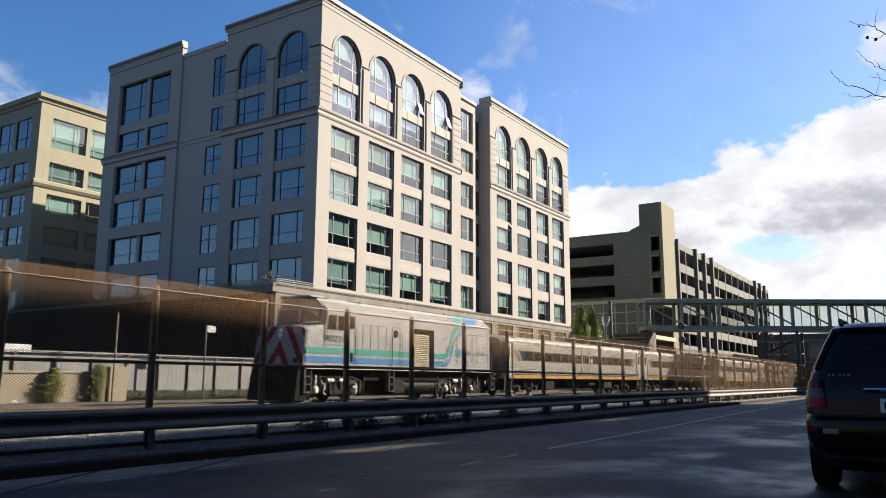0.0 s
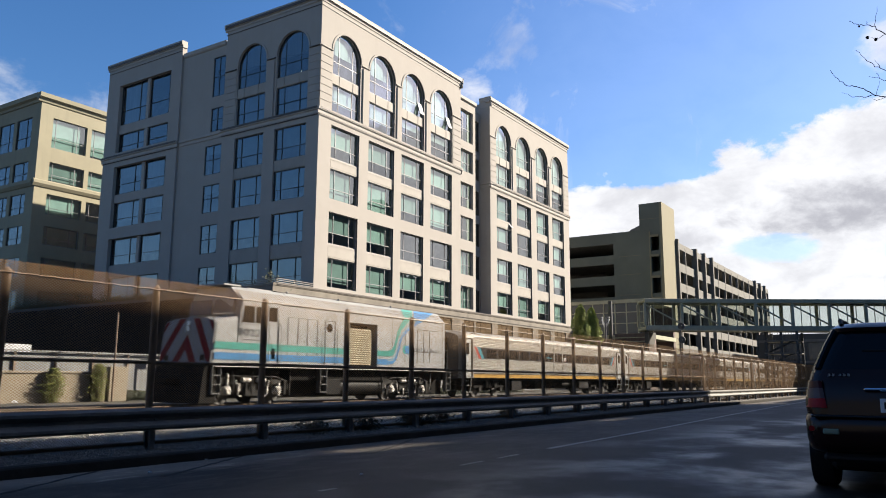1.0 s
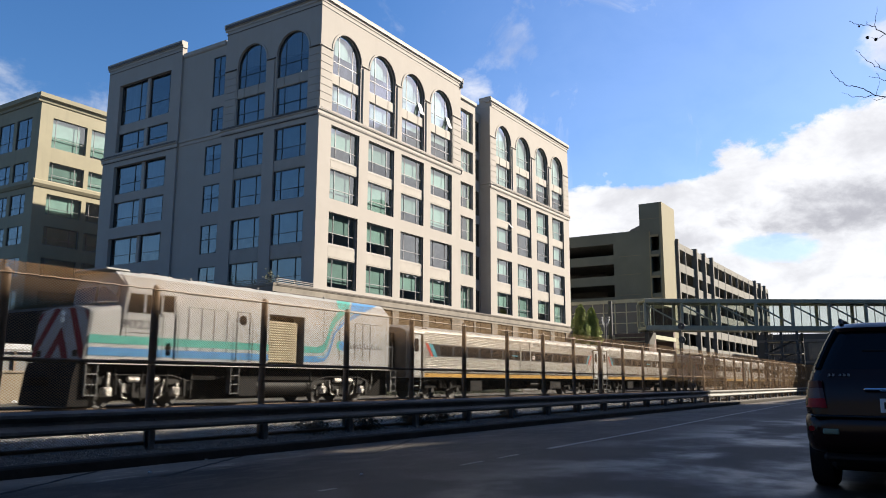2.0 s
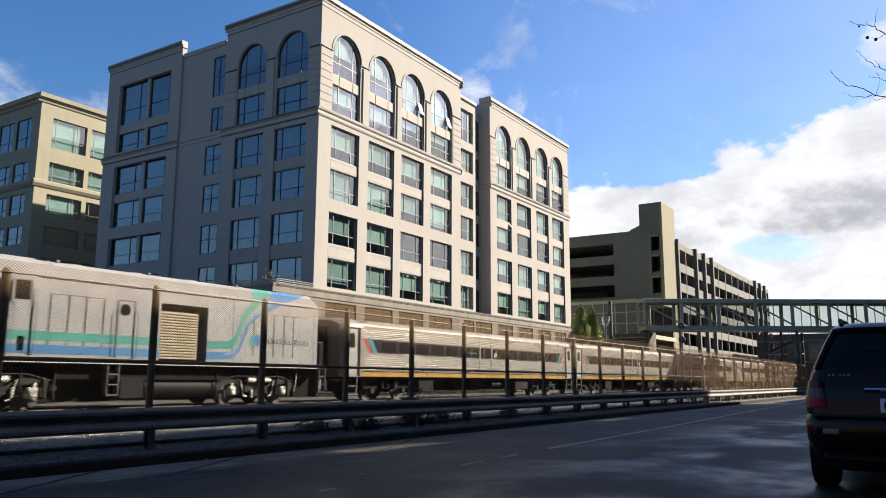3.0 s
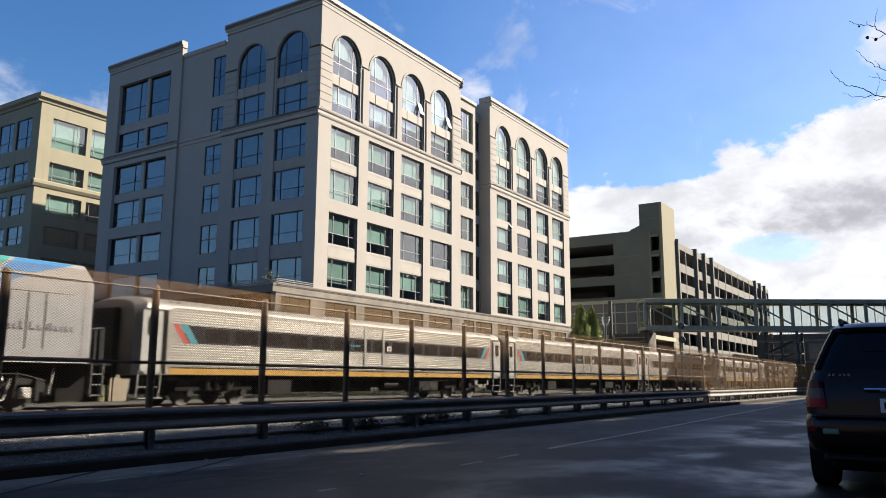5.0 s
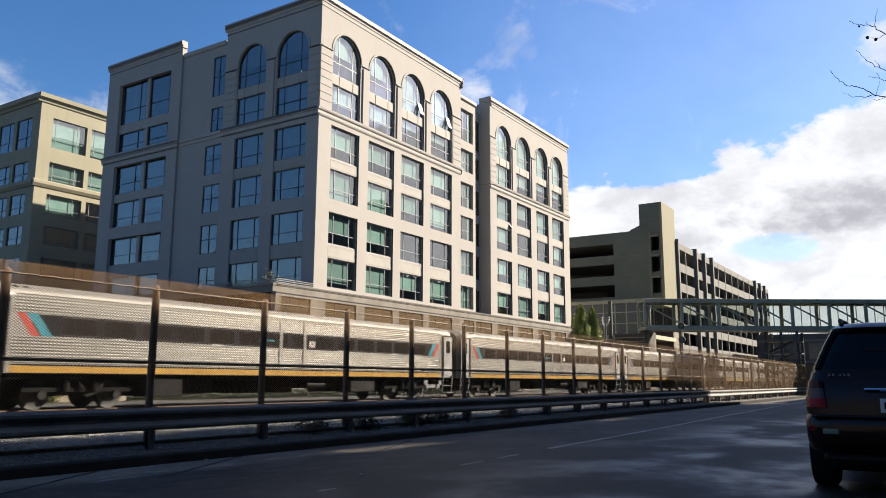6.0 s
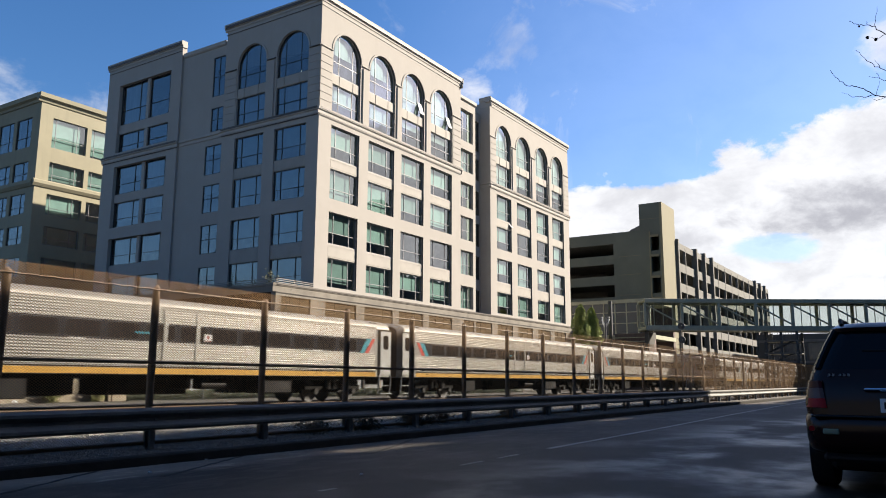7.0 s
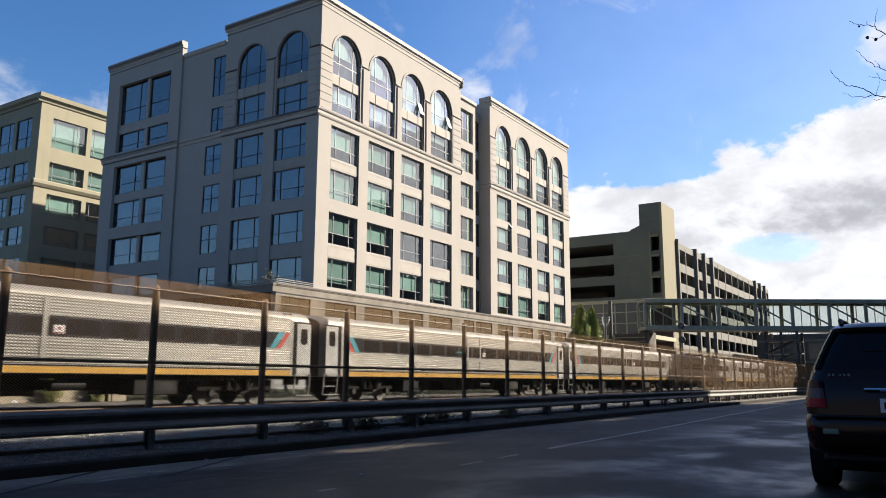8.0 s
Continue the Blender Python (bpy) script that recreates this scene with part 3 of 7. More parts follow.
        wall_panel(Geo_at(g, put, w + 0.12), a + 0.16, c - 0.16, s0 + 0.14, s1 - 0.14, [(a + 0.21, c - 0.21, s0 + 0.19, s1 - 0.19)], 0.018)
        part("spandrel", g, PANEL, b)
        for z0, z1 in ((v0, s0), (s1, v1)):
            window(b, put, a + 0.003, c - 0.003, z0 + 0.003, z1 - 0.003, w, us, (0.36,), mat_f, pane, blind=rnd.choice((0, 0.62, 0.62, 0.64, 0.8, 1.0, 1.0)))

    def shade_reveal(put, a, c, v0, v1, w, arched=False):
        """Dark strips on the far jamb and head that paint in the reveal's shade."""
        g = Geo(put)
        r, n = (c - a) / 2, 18
        line = [(c, v0)] + ([((a + c) / 2 + r * math.cos(math.pi * k / n), v1 - r + r * math.sin(math.pi * k / n)) for k in range(n)] if arched else [(c, v1), (a + 0.02, v1)])
        inner = [((a + c) / 2 + (u - (a + c) / 2) * (1 - 0.03 / r), v - (0.025 if not arched and v == v1 else 0.0)) for u, v in line]
        for p, q, p1, q1 in zip(line, line[1:], inner, inner[1:]):
            i = g.pts([(*x, w + 0.002) for x in (p, q, q1, p1)])
            j = g.pts([(*x, -0.012) for x in (p, q, q1, p1)])
            g.f += [i, j] + [[i[k], i[(k + 1) % 4], j[(k + 1) % 4], j[k]] for k in range(4)]
        part("reveal_lining", g, W_FRAME_D, b)

    def arch_bay(put, a, c, mat_f, pane, w=-0.24):
        g = Geo(put)
        g.box(a + 0.002, c - 0.002, 27.50, 28.45, w - 0.20, w + 0.10, 0.02)
        for k in (0.27, 0.76):
            x = a + (c - a) * k
            g.box(x - 0.03, x + 0.03, 27.52, 28.43, w + 0.101, w + 0.14)
        part("spandrel", g, PANEL, b)
        window(b, put, a + 0.003, c - 0.003, 24.86, 27.497, w, (0.27, 0.76), (0.40,), mat_f, pane, blind=rnd.choice((0.3, 1.0, 0.6)), cloth=CURTAIN)
        window(b, put, a + 0.003, c - 0.003, 28.453, 32.597, w, (0.27, 0.76), (0.30,), mat_f, pane, True, blind=rnd.choice((0.5, 1.0, 1.0, 1.0)), cloth=CURTAIN)

    for a, c in cols_a + cols_b:
        for low in ((9.05, 15.68), (16.85, 23.57)):
            bay(front, a, c, low, W_FRAME, PANE, (0.22, 0.76))
            shade_reveal(front, a, c, *low, -0.14)
        arch_bay(front, a, c, W_FRAME, PANE)
        shade_reveal(front, a, c, *arch, -0.14, True)
    for h in holes_r:
        window(b, rec, h[0], h[1], h[2], h[3], -0.30, (0.35, 0.72), (0.42,), W_FRAME, PANE, blind=rnd.choice((0, 0.5, 1.0)))
    # the shaded side takes the darkened frames and blue panes
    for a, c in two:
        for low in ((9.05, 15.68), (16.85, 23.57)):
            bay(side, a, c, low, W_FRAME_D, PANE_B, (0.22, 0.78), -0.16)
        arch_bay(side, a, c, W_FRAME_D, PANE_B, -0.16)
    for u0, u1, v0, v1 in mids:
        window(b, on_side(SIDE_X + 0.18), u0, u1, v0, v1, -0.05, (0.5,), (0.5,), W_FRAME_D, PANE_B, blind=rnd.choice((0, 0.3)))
    far = on_side(SIDE_X - 0.05)
    for s0, s1, lo, hi in ((11.55, 12.88, 9.05, 15.66), (19.58, 20.50, 16.85, 23.50), (27.2, 28.2, 25.05, 32.65)):
        g = Geo(far)
        g.box(64.402, 72.948, s0, s1, -0.52, -0.25, 0.02)
        part("spandrel", g, STUCCO, b)
        g = Geo(far)
        for z0, z1 in ((lo, s0), (s1, hi)):
            g.box(68.05, 68.5, z0 + 0.002, z1 - 0.002, -0.52, -0.22, 0.01)
        part("pier", g, STUCCO, b)
        for z0, z1 in ((lo, s0), (s1, hi)):
            for a, c in big:
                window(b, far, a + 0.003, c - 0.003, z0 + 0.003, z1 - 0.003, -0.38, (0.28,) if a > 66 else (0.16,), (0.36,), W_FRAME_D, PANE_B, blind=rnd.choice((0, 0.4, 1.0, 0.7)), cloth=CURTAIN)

    # cornices and courses: profiles of (height, projection)
    crown = [(34.72, 0), (34.72, 0.05), (34.92, 0.07), (34.96, 0.17), (35.20, 0.21), (35.40, 0.21), (35.42, 0.18), (35.42, -0.5), (34.75, -0.5)]
    belt = [(24.15, 0.0), (24.15, 0.07), (24.45, 0.09), (24.5, 0.19), (24.72, 0.20), (24.74, 0.0)]
    ledge = [(8.06, 0), (8.06, 0.05), (8.54, 0.05), (8.56, 0.10), (8.74, 0.10), (8.74, 0)]
    for prof, name, m in ((crown, "cornice", TRIM), (belt, "belt_course", TRIM)):
        for put, a, c in ((front, SIDE_X - 0.30 if name == "cornice" else SIDE_X - 0.2, 72.2), (front, 78.5, 102.2), (side, FRONT_Y + 0.003, 56.5), (far, 62.7, 75.2)):
            g = Geo(put)
            g.sweep([(v, w + (0.004 if put is front else 0.0)) for v, w in prof], a, c)
            part(name, g, m, b)
    g = Geo(on_side(SIDE_X + 0.18))
    g.sweep([(v, w) for v, w in belt], 56.5, 62.7)
    part("belt_course", g, TRIM, b)
    g = Geo(on_side(SIDE_X + 0.18))
    g.sweep([(33.55, 0), (33.55, 0.06), (33.7, 0.16), (34.0, 0.16), (34.0, -0.4), (33.9, -0.4)], 56.5, 62.7)
    part("cornice", g, TRIM, b)
    g = Geo(rec)
    g.sweep([(33.3, 0), (33.3, 0.06), (33.4, 0.2), (33.75, 0.2), (33.75, -0.4), (33.6, -0.4)], 71.97, 76.05)
    part("cornice", g, TRIM, b)
    for x, s, back in ((71.953, 1, 0.44), (78.747, -1, 1.38)):
        g = Geo(lambda u, v, w, x=x, s=s: (x + s * w, u, v))
        g.sweep([(v, max(w, 0)) for v, w in crown[:-2]] + [(34.2, 0)], FRONT_Y - 0.28, FRONT_Y + back)
        part("cornice", g, TRIM, b)
        g = Geo(lambda u, v, w, x=x, s=s: (x + s * w, u, v))
        g.sweep(belt, FRONT_Y - 0.18, FRONT_Y + back)
        part("belt_course", g, TRIM, b)
    # thin dark drip edge under the crown and below the belt
    for put, a, c in ((front, SIDE_X, 71.95), (front, 78.75, 101.95), (side, FRONT_Y, 56.3), (far, 62.8, 75.0)):
        g = Geo(put)
        g.box(a, c, 35.00, 35.24, 0.15, 0.228)
        part("drip_edge", g, CORNICE_D, b)
        for z0, z1, w1 in ((34.30, 34.36, 0.05), (24.58, 24.76, 0.235), (24.02, 24.09, 0.08)):
            g = Geo(put)
            g.box(a, c, z0, z1, 0.003, w1)
            part("drip_edge", g, CORNICE_D, b)
    # rusticated corner piers and capitals between the round-headed windows
    for put, cols, a, c in ((front, cols_a, SIDE_X, 71.95), (front, cols_b, 78.75, 101.95), (side, two, FRONT_Y, 56.2)):
        ends = sorted([x for q in cols for x in q])
        piers = [(a, ends[0] - 0.12)] + [(ends[i] + 0.12, ends[i + 1] - 0.12) for i in range(1, len(ends) - 1, 2)] + [(ends[-1] + 0.12, c)]
        for i, (p, q) in enumerate(piers):
            outer = i in (0, len(piers) - 1)
            if outer:
                for k in range(8):
                    g = Geo(put)
                    g.box(p, q, 24.80 + k * 0.7, 24.80 + k * 0.7 + 0.66, 0.003, 0.05, 0.012)
                    part("rusticated_block", g, STUCCO, b)
            else:
                g = Geo(put)
                g.box(p + 0.12, q - 0.12, 24.76, 30.3, 0.003, 0.13, 0.02)
                part("pilaster", g, STUCCO, b)
            g = Geo(put)
            g.box(p, q, 30.44, 30.54, 0.003, 0.13, 0.02)
            part("capital", g, CORNICE_D, b)
    for put, cols in ((front, cols_a + cols_b), (side, two)):
        for a, c in cols:
            g = Geo(put)
            r, cu, zs, n = (c - a) / 2, (a + c) / 2, 32.6 - (c - a) / 2, 24
            for k in range(n):
                q = [(cu - rr * math.cos(x), zs + rr * math.sin(x)) for rr, x in ((r + 0.02, math.pi * k / n), (r + 0.02, math.pi * (k + 1) / n), (r + 0.2, math.pi * (k + 1) / n), (r + 0.2, math.pi * k / n))]
                lo, hi = g.pts([(x, y, 0.003) for x, y in q]), g.pts([(x, y, 0.06) for x, y in q])
                g.f.append(hi)
                for i in range(4):
                    g.f.append([lo[i], lo[(i + 1) % 4], hi[(i + 1) % 4], hi[i]])
            part("arch_moulding", g, STUCCO, b)

    # two casements left open and one small vent
    for u, z, hh in ((64.0, 28.70, 1.25), (69.5, 28.80, 1.2), (84.0, 19.98, 0.55)):
        g = Geo(front)
        p = g.pts([(u - 0.4, z + hh, -0.26), (u + 0.25, z + hh, -0.26), (u + 0.30, z, 0.14), (u - 0.35, z, 0.14), (u - 0.4, z + hh, -0.21), (u + 0.25, z + hh, -0.21), (u + 0.30, z, 0.19), (u - 0.35, z, 0.19)])
        g.f += [[p[i] for i in q] for q in ((0, 1, 2, 3), (7, 6, 5, 4), (0, 4, 5, 1), (1, 5, 6, 2), (2, 6, 7, 3), (3, 7, 4, 0))]
        part("open_sash", g, SASH, b, "white casement propped open")

    # podium with louvred openings
    px = 43.95
    pods = [(44.6, 48.0)] + [(a - 0.1, c + 0.1) for a, c in cols_a] + [(72.6, 74.9), (75.3, 79.0)] + [(a, c) for a, c in cols_b]
    g = Geo(front)
    wall_panel(g, px, 102.6, 0.0, 8.05, [(a, c, 5.7, 7.78) for a, c in pods], 0.5)
    part("podium_wall", g, STAINED, b, "stained beige podium wall with louvred openings")
    for a, c in pods:
        g = Geo(front)
        k = 0
        while 5.75 + k * 0.13 < 7.7:
            z = 5.75 + k * 0.13
            p = g.pts([(a, z, -0.10), (a, z + 0.12, -0.15), (c, z + 0.12, -0.15), (c, z, -0.10), (a, z - 0.015, -0.11), (a, z + 0.105, -0.16), (c, z + 0.105, -0.16), (c, z - 0.015, -0.11)])
            for q in ((0, 1, 2, 3), (7, 6, 5, 4), (0, 3, 7, 4)):
                g.f.append([p[j] for j in q])
            k += 1
        for x in (a + (c - a) * 0.33, a + (c - a) * 0.67):
            g.box(x - 0.04, x + 0.04, 5.7, 7.78, -0.20, -0.092)
        g.box(a, c, 6.70, 6.76, -0.20, -0.094)
        g.box(a, c, 5.7, 7.78, -0.45, -0.42)
        part("louvre", g, LOUVRE, b)
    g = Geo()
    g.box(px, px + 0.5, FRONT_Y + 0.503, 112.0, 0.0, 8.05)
    part("podium_side_wall", g, PODIUM_SHADED, b, "brown podium side wall, its deep shade put into the colour")
    g = Geo()
    g.box(px + 0.2, 102.5, FRONT_Y + 0.6, 112.0, 8.04, 8.35)
    part("podium_roof", g, ROOF, b)
    g = Geo(front)
    g.sweep([(v, w + 0.004) for v, w in ledge], px - 0.4, 103.0)
    part("ledge", g, STAINED, b)
    g = Geo(on_side(px))
    g.sweep(ledge, FRONT_Y + 0.006, 60.0)
    part("ledge", g, STAINED, b)
    for z0, z1, w1 in ((8.64, 8.76, 0.15), (8.02, 8.07, 0.065)):
        g = Geo(front)
        g.box(px, 102.9, z0, z1, 0.004, w1)
        part("drip_edge", g, CORNICE_D, b)
    # terrace railing on the podium's corner
    rail = thing("terrace_railing", "brown-grey steel railing on the podium corner", "railing")
    for z in (8.80, 8.95, 9.10):
        g = Geo()
        g.box(px + 0.05, SIDE_X - 0.05, FRONT_Y - 0.02, FRONT_Y + 0.05, z, z + 0.055, 0.01)
        part("bar", g, RAILING, rail)
        g = Geo()
        g.box(px + 0.0, px + 0.06, FRONT_Y + 0.06, FRONT_Y + 9.0, z, z + 0.055, 0.01)
        part("bar", g, RAILING, rail)
    for x in (px + 0.1, px + 2.1, SIDE_X - 0.2):
        g = Geo()
        g.box(x - 0.03, x + 0.03, FRONT_Y + 0.055, FRONT_Y + 0.12, 8.36, 9.16)
        part("post", g, RAILING, rail)
    # a bare climber on the podium's corner
    cl = thing("bare_climber", "bare brown climbing shrub on the podium corner wall", "shrub")
    rc = random.Random(31)
    for k in range(26):
        g = Geo()
        x, z = 44.1 + rc.random() * 1.2, 5.2 + rc.random() * 1.2
        ps = [(x, FRONT_Y - 0.06, z)]
        for q in range(5):
            ps.append((ps[-1][0] + rc.uniform(-0.12, 0.42), FRONT_Y - rc.uniform(0.04, 0.22), ps[-1][2] + rc.uniform(0.10, 0.62)))
        g.path(ps, 0.012, 4, 0.3)
        part("stem", g, WEED, cl)


RAILING = mat("brown_grey_railing", (0.17, 0.155, 0.135), rough=0.6, vary=0.15)


def build_far_left_building():
    """The block behind: its street front lit from above, its side in shade."""
    rnd = random.Random(9)
    Y, s = 88.5, 88.5
    X = 48.35
    zr = lambda k: EYE_Z + k * s
    b = thing("neighbour_building", "cream stucco office block with wide green-tinted windows behind the corner building", "building")
    front, side = on_front(Y), on_side(X)
    top = zr(0.378)
    rows = [(28.75, 32.45), (24.62, 26.95), (20.5, 23.0), (16.85, 19.1), (12.9, 15.3), (9.0, 11.4)]
    cols = [(X + o + k, X + o + k + 4.5) for o in (1.6, 14.6) for k in (0.0, 5.1)]
    cols_s = [(Y + o + k, Y + o + k + 3.35) for o in (1.75, 12.6, 23.4, 34.2) for k in (0.0, 4.0)]
    for put, cc, a, c in ((front, cols, X, X + 27), (side, cols_s, Y + 0.553, Y + 46)):
        g = Geo(put)
        wall_panel(g, a, c, 0, top, [(p, q, v0, v1) for p, q in cc for v0, v1 in rows], 0.55)
        part("wall", g, NEIGHBOUR, b)
        for p, q in cc:
            for v0, v1 in rows:
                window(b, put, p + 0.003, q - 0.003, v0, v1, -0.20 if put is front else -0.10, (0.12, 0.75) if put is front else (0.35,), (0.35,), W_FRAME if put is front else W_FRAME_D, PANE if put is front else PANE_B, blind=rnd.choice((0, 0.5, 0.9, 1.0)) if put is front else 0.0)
        g = Geo(put)
        g.sweep([(top - 0.5, 0), (top - 0.5, 0.12), (top - 0.2, 0.2), (top, 0.5), (top + 0.5, 0.55), (top + 0.5, -0.4), (top, -0.4)], a - 0.5, c + 0.3)
        part("cornice", g, NEIGHBOUR, b)
        g = Geo(put)
        g.sweep([(zr(0.255), 0), (zr(0.255), 0.12), (zr(0.259), 0.35), (zr(0.263), 0.35), (zr(0.265), 0)], a - 0.3, c)
        part("belt_course", g, NEIGHBOUR, b)
    g = Geo()
    g.box(X + 0.6, X + 27, Y + 0.6, Y + 46, top - 0.6, top - 0.3)
    g.box(X + 26.5, X + 27, Y + 0.56, Y + 46, 0, top - 0.7)
    g.box(X + 0.6, X + 26.4, Y + 45.5, Y + 46, 0, top - 0.7)
    part("roof", g, ROOF, b)
    g = Geo()
    for v0, v1 in rows:
        g.box(X + 0.7, X + 26.4, Y + 0.7, Y + 45, v0 - 0.6, v0 - 0.3)
    g.box(X + 5.0, X + 26, Y + 5.0, Y + 5.2, 0, top - 1)
    g.box(X + 5.0, X + 5.2, Y + 5.3, Y + 44, 0, top - 1)
    part("floor_slab", g, ROOM, b)
# ---- parking garage, footbridge, distance ----
def build_garage():
    b = thing("parking_garage", "olive and tan concrete parking garage with open dark decks", "parking garage")
    X, Y = 120.4, 36.0
    front, side = on_front(Y), on_side(X)
    decks = [(21.6, 23.45), (18.2, 20.1), (14.7, 16.7), (11.3, 13.3), (7.9, 9.9), (4.5, 6.5)]
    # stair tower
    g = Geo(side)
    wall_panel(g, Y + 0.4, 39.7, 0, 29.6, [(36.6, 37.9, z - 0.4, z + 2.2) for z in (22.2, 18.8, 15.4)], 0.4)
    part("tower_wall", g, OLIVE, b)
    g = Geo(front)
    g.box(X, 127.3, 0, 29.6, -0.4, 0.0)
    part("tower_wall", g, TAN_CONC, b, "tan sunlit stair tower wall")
    g = Geo()
    g.box(126.9, 127.3, Y + 0.403, 39.7, 0, 29.6)
    g.box(X + 0.41, 126.89, 39.3, 39.7, 0, 29.6)
    g.box(X + 0.41, 126.89, Y + 0.41, 39.29, 29.0, 29.4)
    part("tower_core", g, OLIVE, b)
    for z in (27.0, 21.2, 18.2, 14.9):
        g = Geo(side)
        g.box(39.75 if z < 26 else Y, 43.4 if z < 26 else 39.7, z, z + 0.06, 0.002, 0.02)
        part("joint", g, TAN_CONC, b)
    g = Geo(side)
    g.box(37.95, 38.15, 3, 24.9, 0.002, 0.25)
    part("pier", g, TAN_CONC, b)
    for z in (24.0, 20.8, 17.4, 14.0):
        g = Geo(side)
        g.box(36.6, 37.94, z, z + 0.35, 0.002, 0.2)
        part("landing", g, TAN_CONC, b)
    g = Geo()
    g.loft([[(X + 1.0, 39.75, 25.25), (X + 3.0, 39.75, 25.25), (X + 3.0, 39.75, 26.6), (X + 1.0, 39.75, 26.4)], [(X + 1.0, 41.6, 25.25), (X + 3.0, 41.6, 25.25), (X + 3.0, 41.6, 25.9), (X + 1.0, 41.6, 25.7)]])
    part("stair_canopy", g, DECK_DARK, b)
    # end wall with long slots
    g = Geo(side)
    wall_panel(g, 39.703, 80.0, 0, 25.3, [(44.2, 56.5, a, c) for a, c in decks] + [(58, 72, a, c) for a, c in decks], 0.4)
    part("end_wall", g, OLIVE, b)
    # street front: piers and spandrels bay by bay
    x0, x1, n = 127.35, 207.5, 14
    for z0, z1 in [(23.2, 24.3)] + [(a, c) for a, c in ((19.4, 20.9), (16.0, 17.5), (12.6, 14.0), (9.2, 10.6), (5.8, 7.2), (2.4, 3.8))]:
        g = Geo(front)
        g.box(x0, x1 + 0.4, z0, z1, -0.35, -0.05, 0.02)
        part("spandrel", g, GREY_CONC, b)
    for i in range(n + 1):
        g = Geo(front)
        x = x0 + (x1 - x0) * i / n
        tall = i in (0, 2, 3, 4, 11, 12, 13)
        g.box(x, x + (0.7 if tall else 0.35), 0, 24.6 if tall else 23.9, -0.49, 0.45 if tall else 0.0, 0.03)
        part("pier", g, GREY_CONC, b)
    for z in (20.9, 17.5, 14.0, 10.6, 7.2, 3.8):
        g = Geo()
        g.box(X + 0.5, 207.6, 39.8, 79.5, z - 0.35, z)
        g.box(127.35, 207.6, Y + 0.55, 39.79, z - 0.35, z)
        part("deck", g, DECK_DARK, b)
    g = Geo()
    g.box(X + 0.5, 207.1, 39.8, 79.5, 23.5, 23.8)
    g.box(127.4, 207.1, 36.6, 39.79, 23.5, 23.8)
    part("roof_slab", g, DECK_DARK, b)
    g = Geo()
    g.box(X + 12, 207, 50.0, 50.4, 0, 23.4)
    g.box(X + 12, X + 12.4, 50.41, 79, 0, 23.4)
    g.box(X, 207.6, 79.6, 80.0, 0, 24.8)
    g.box(207.2, 207.6, Y + 0.6, 79.5, 0, 24.0)
    part("ramp_wall", g, DECK_DARK, b)


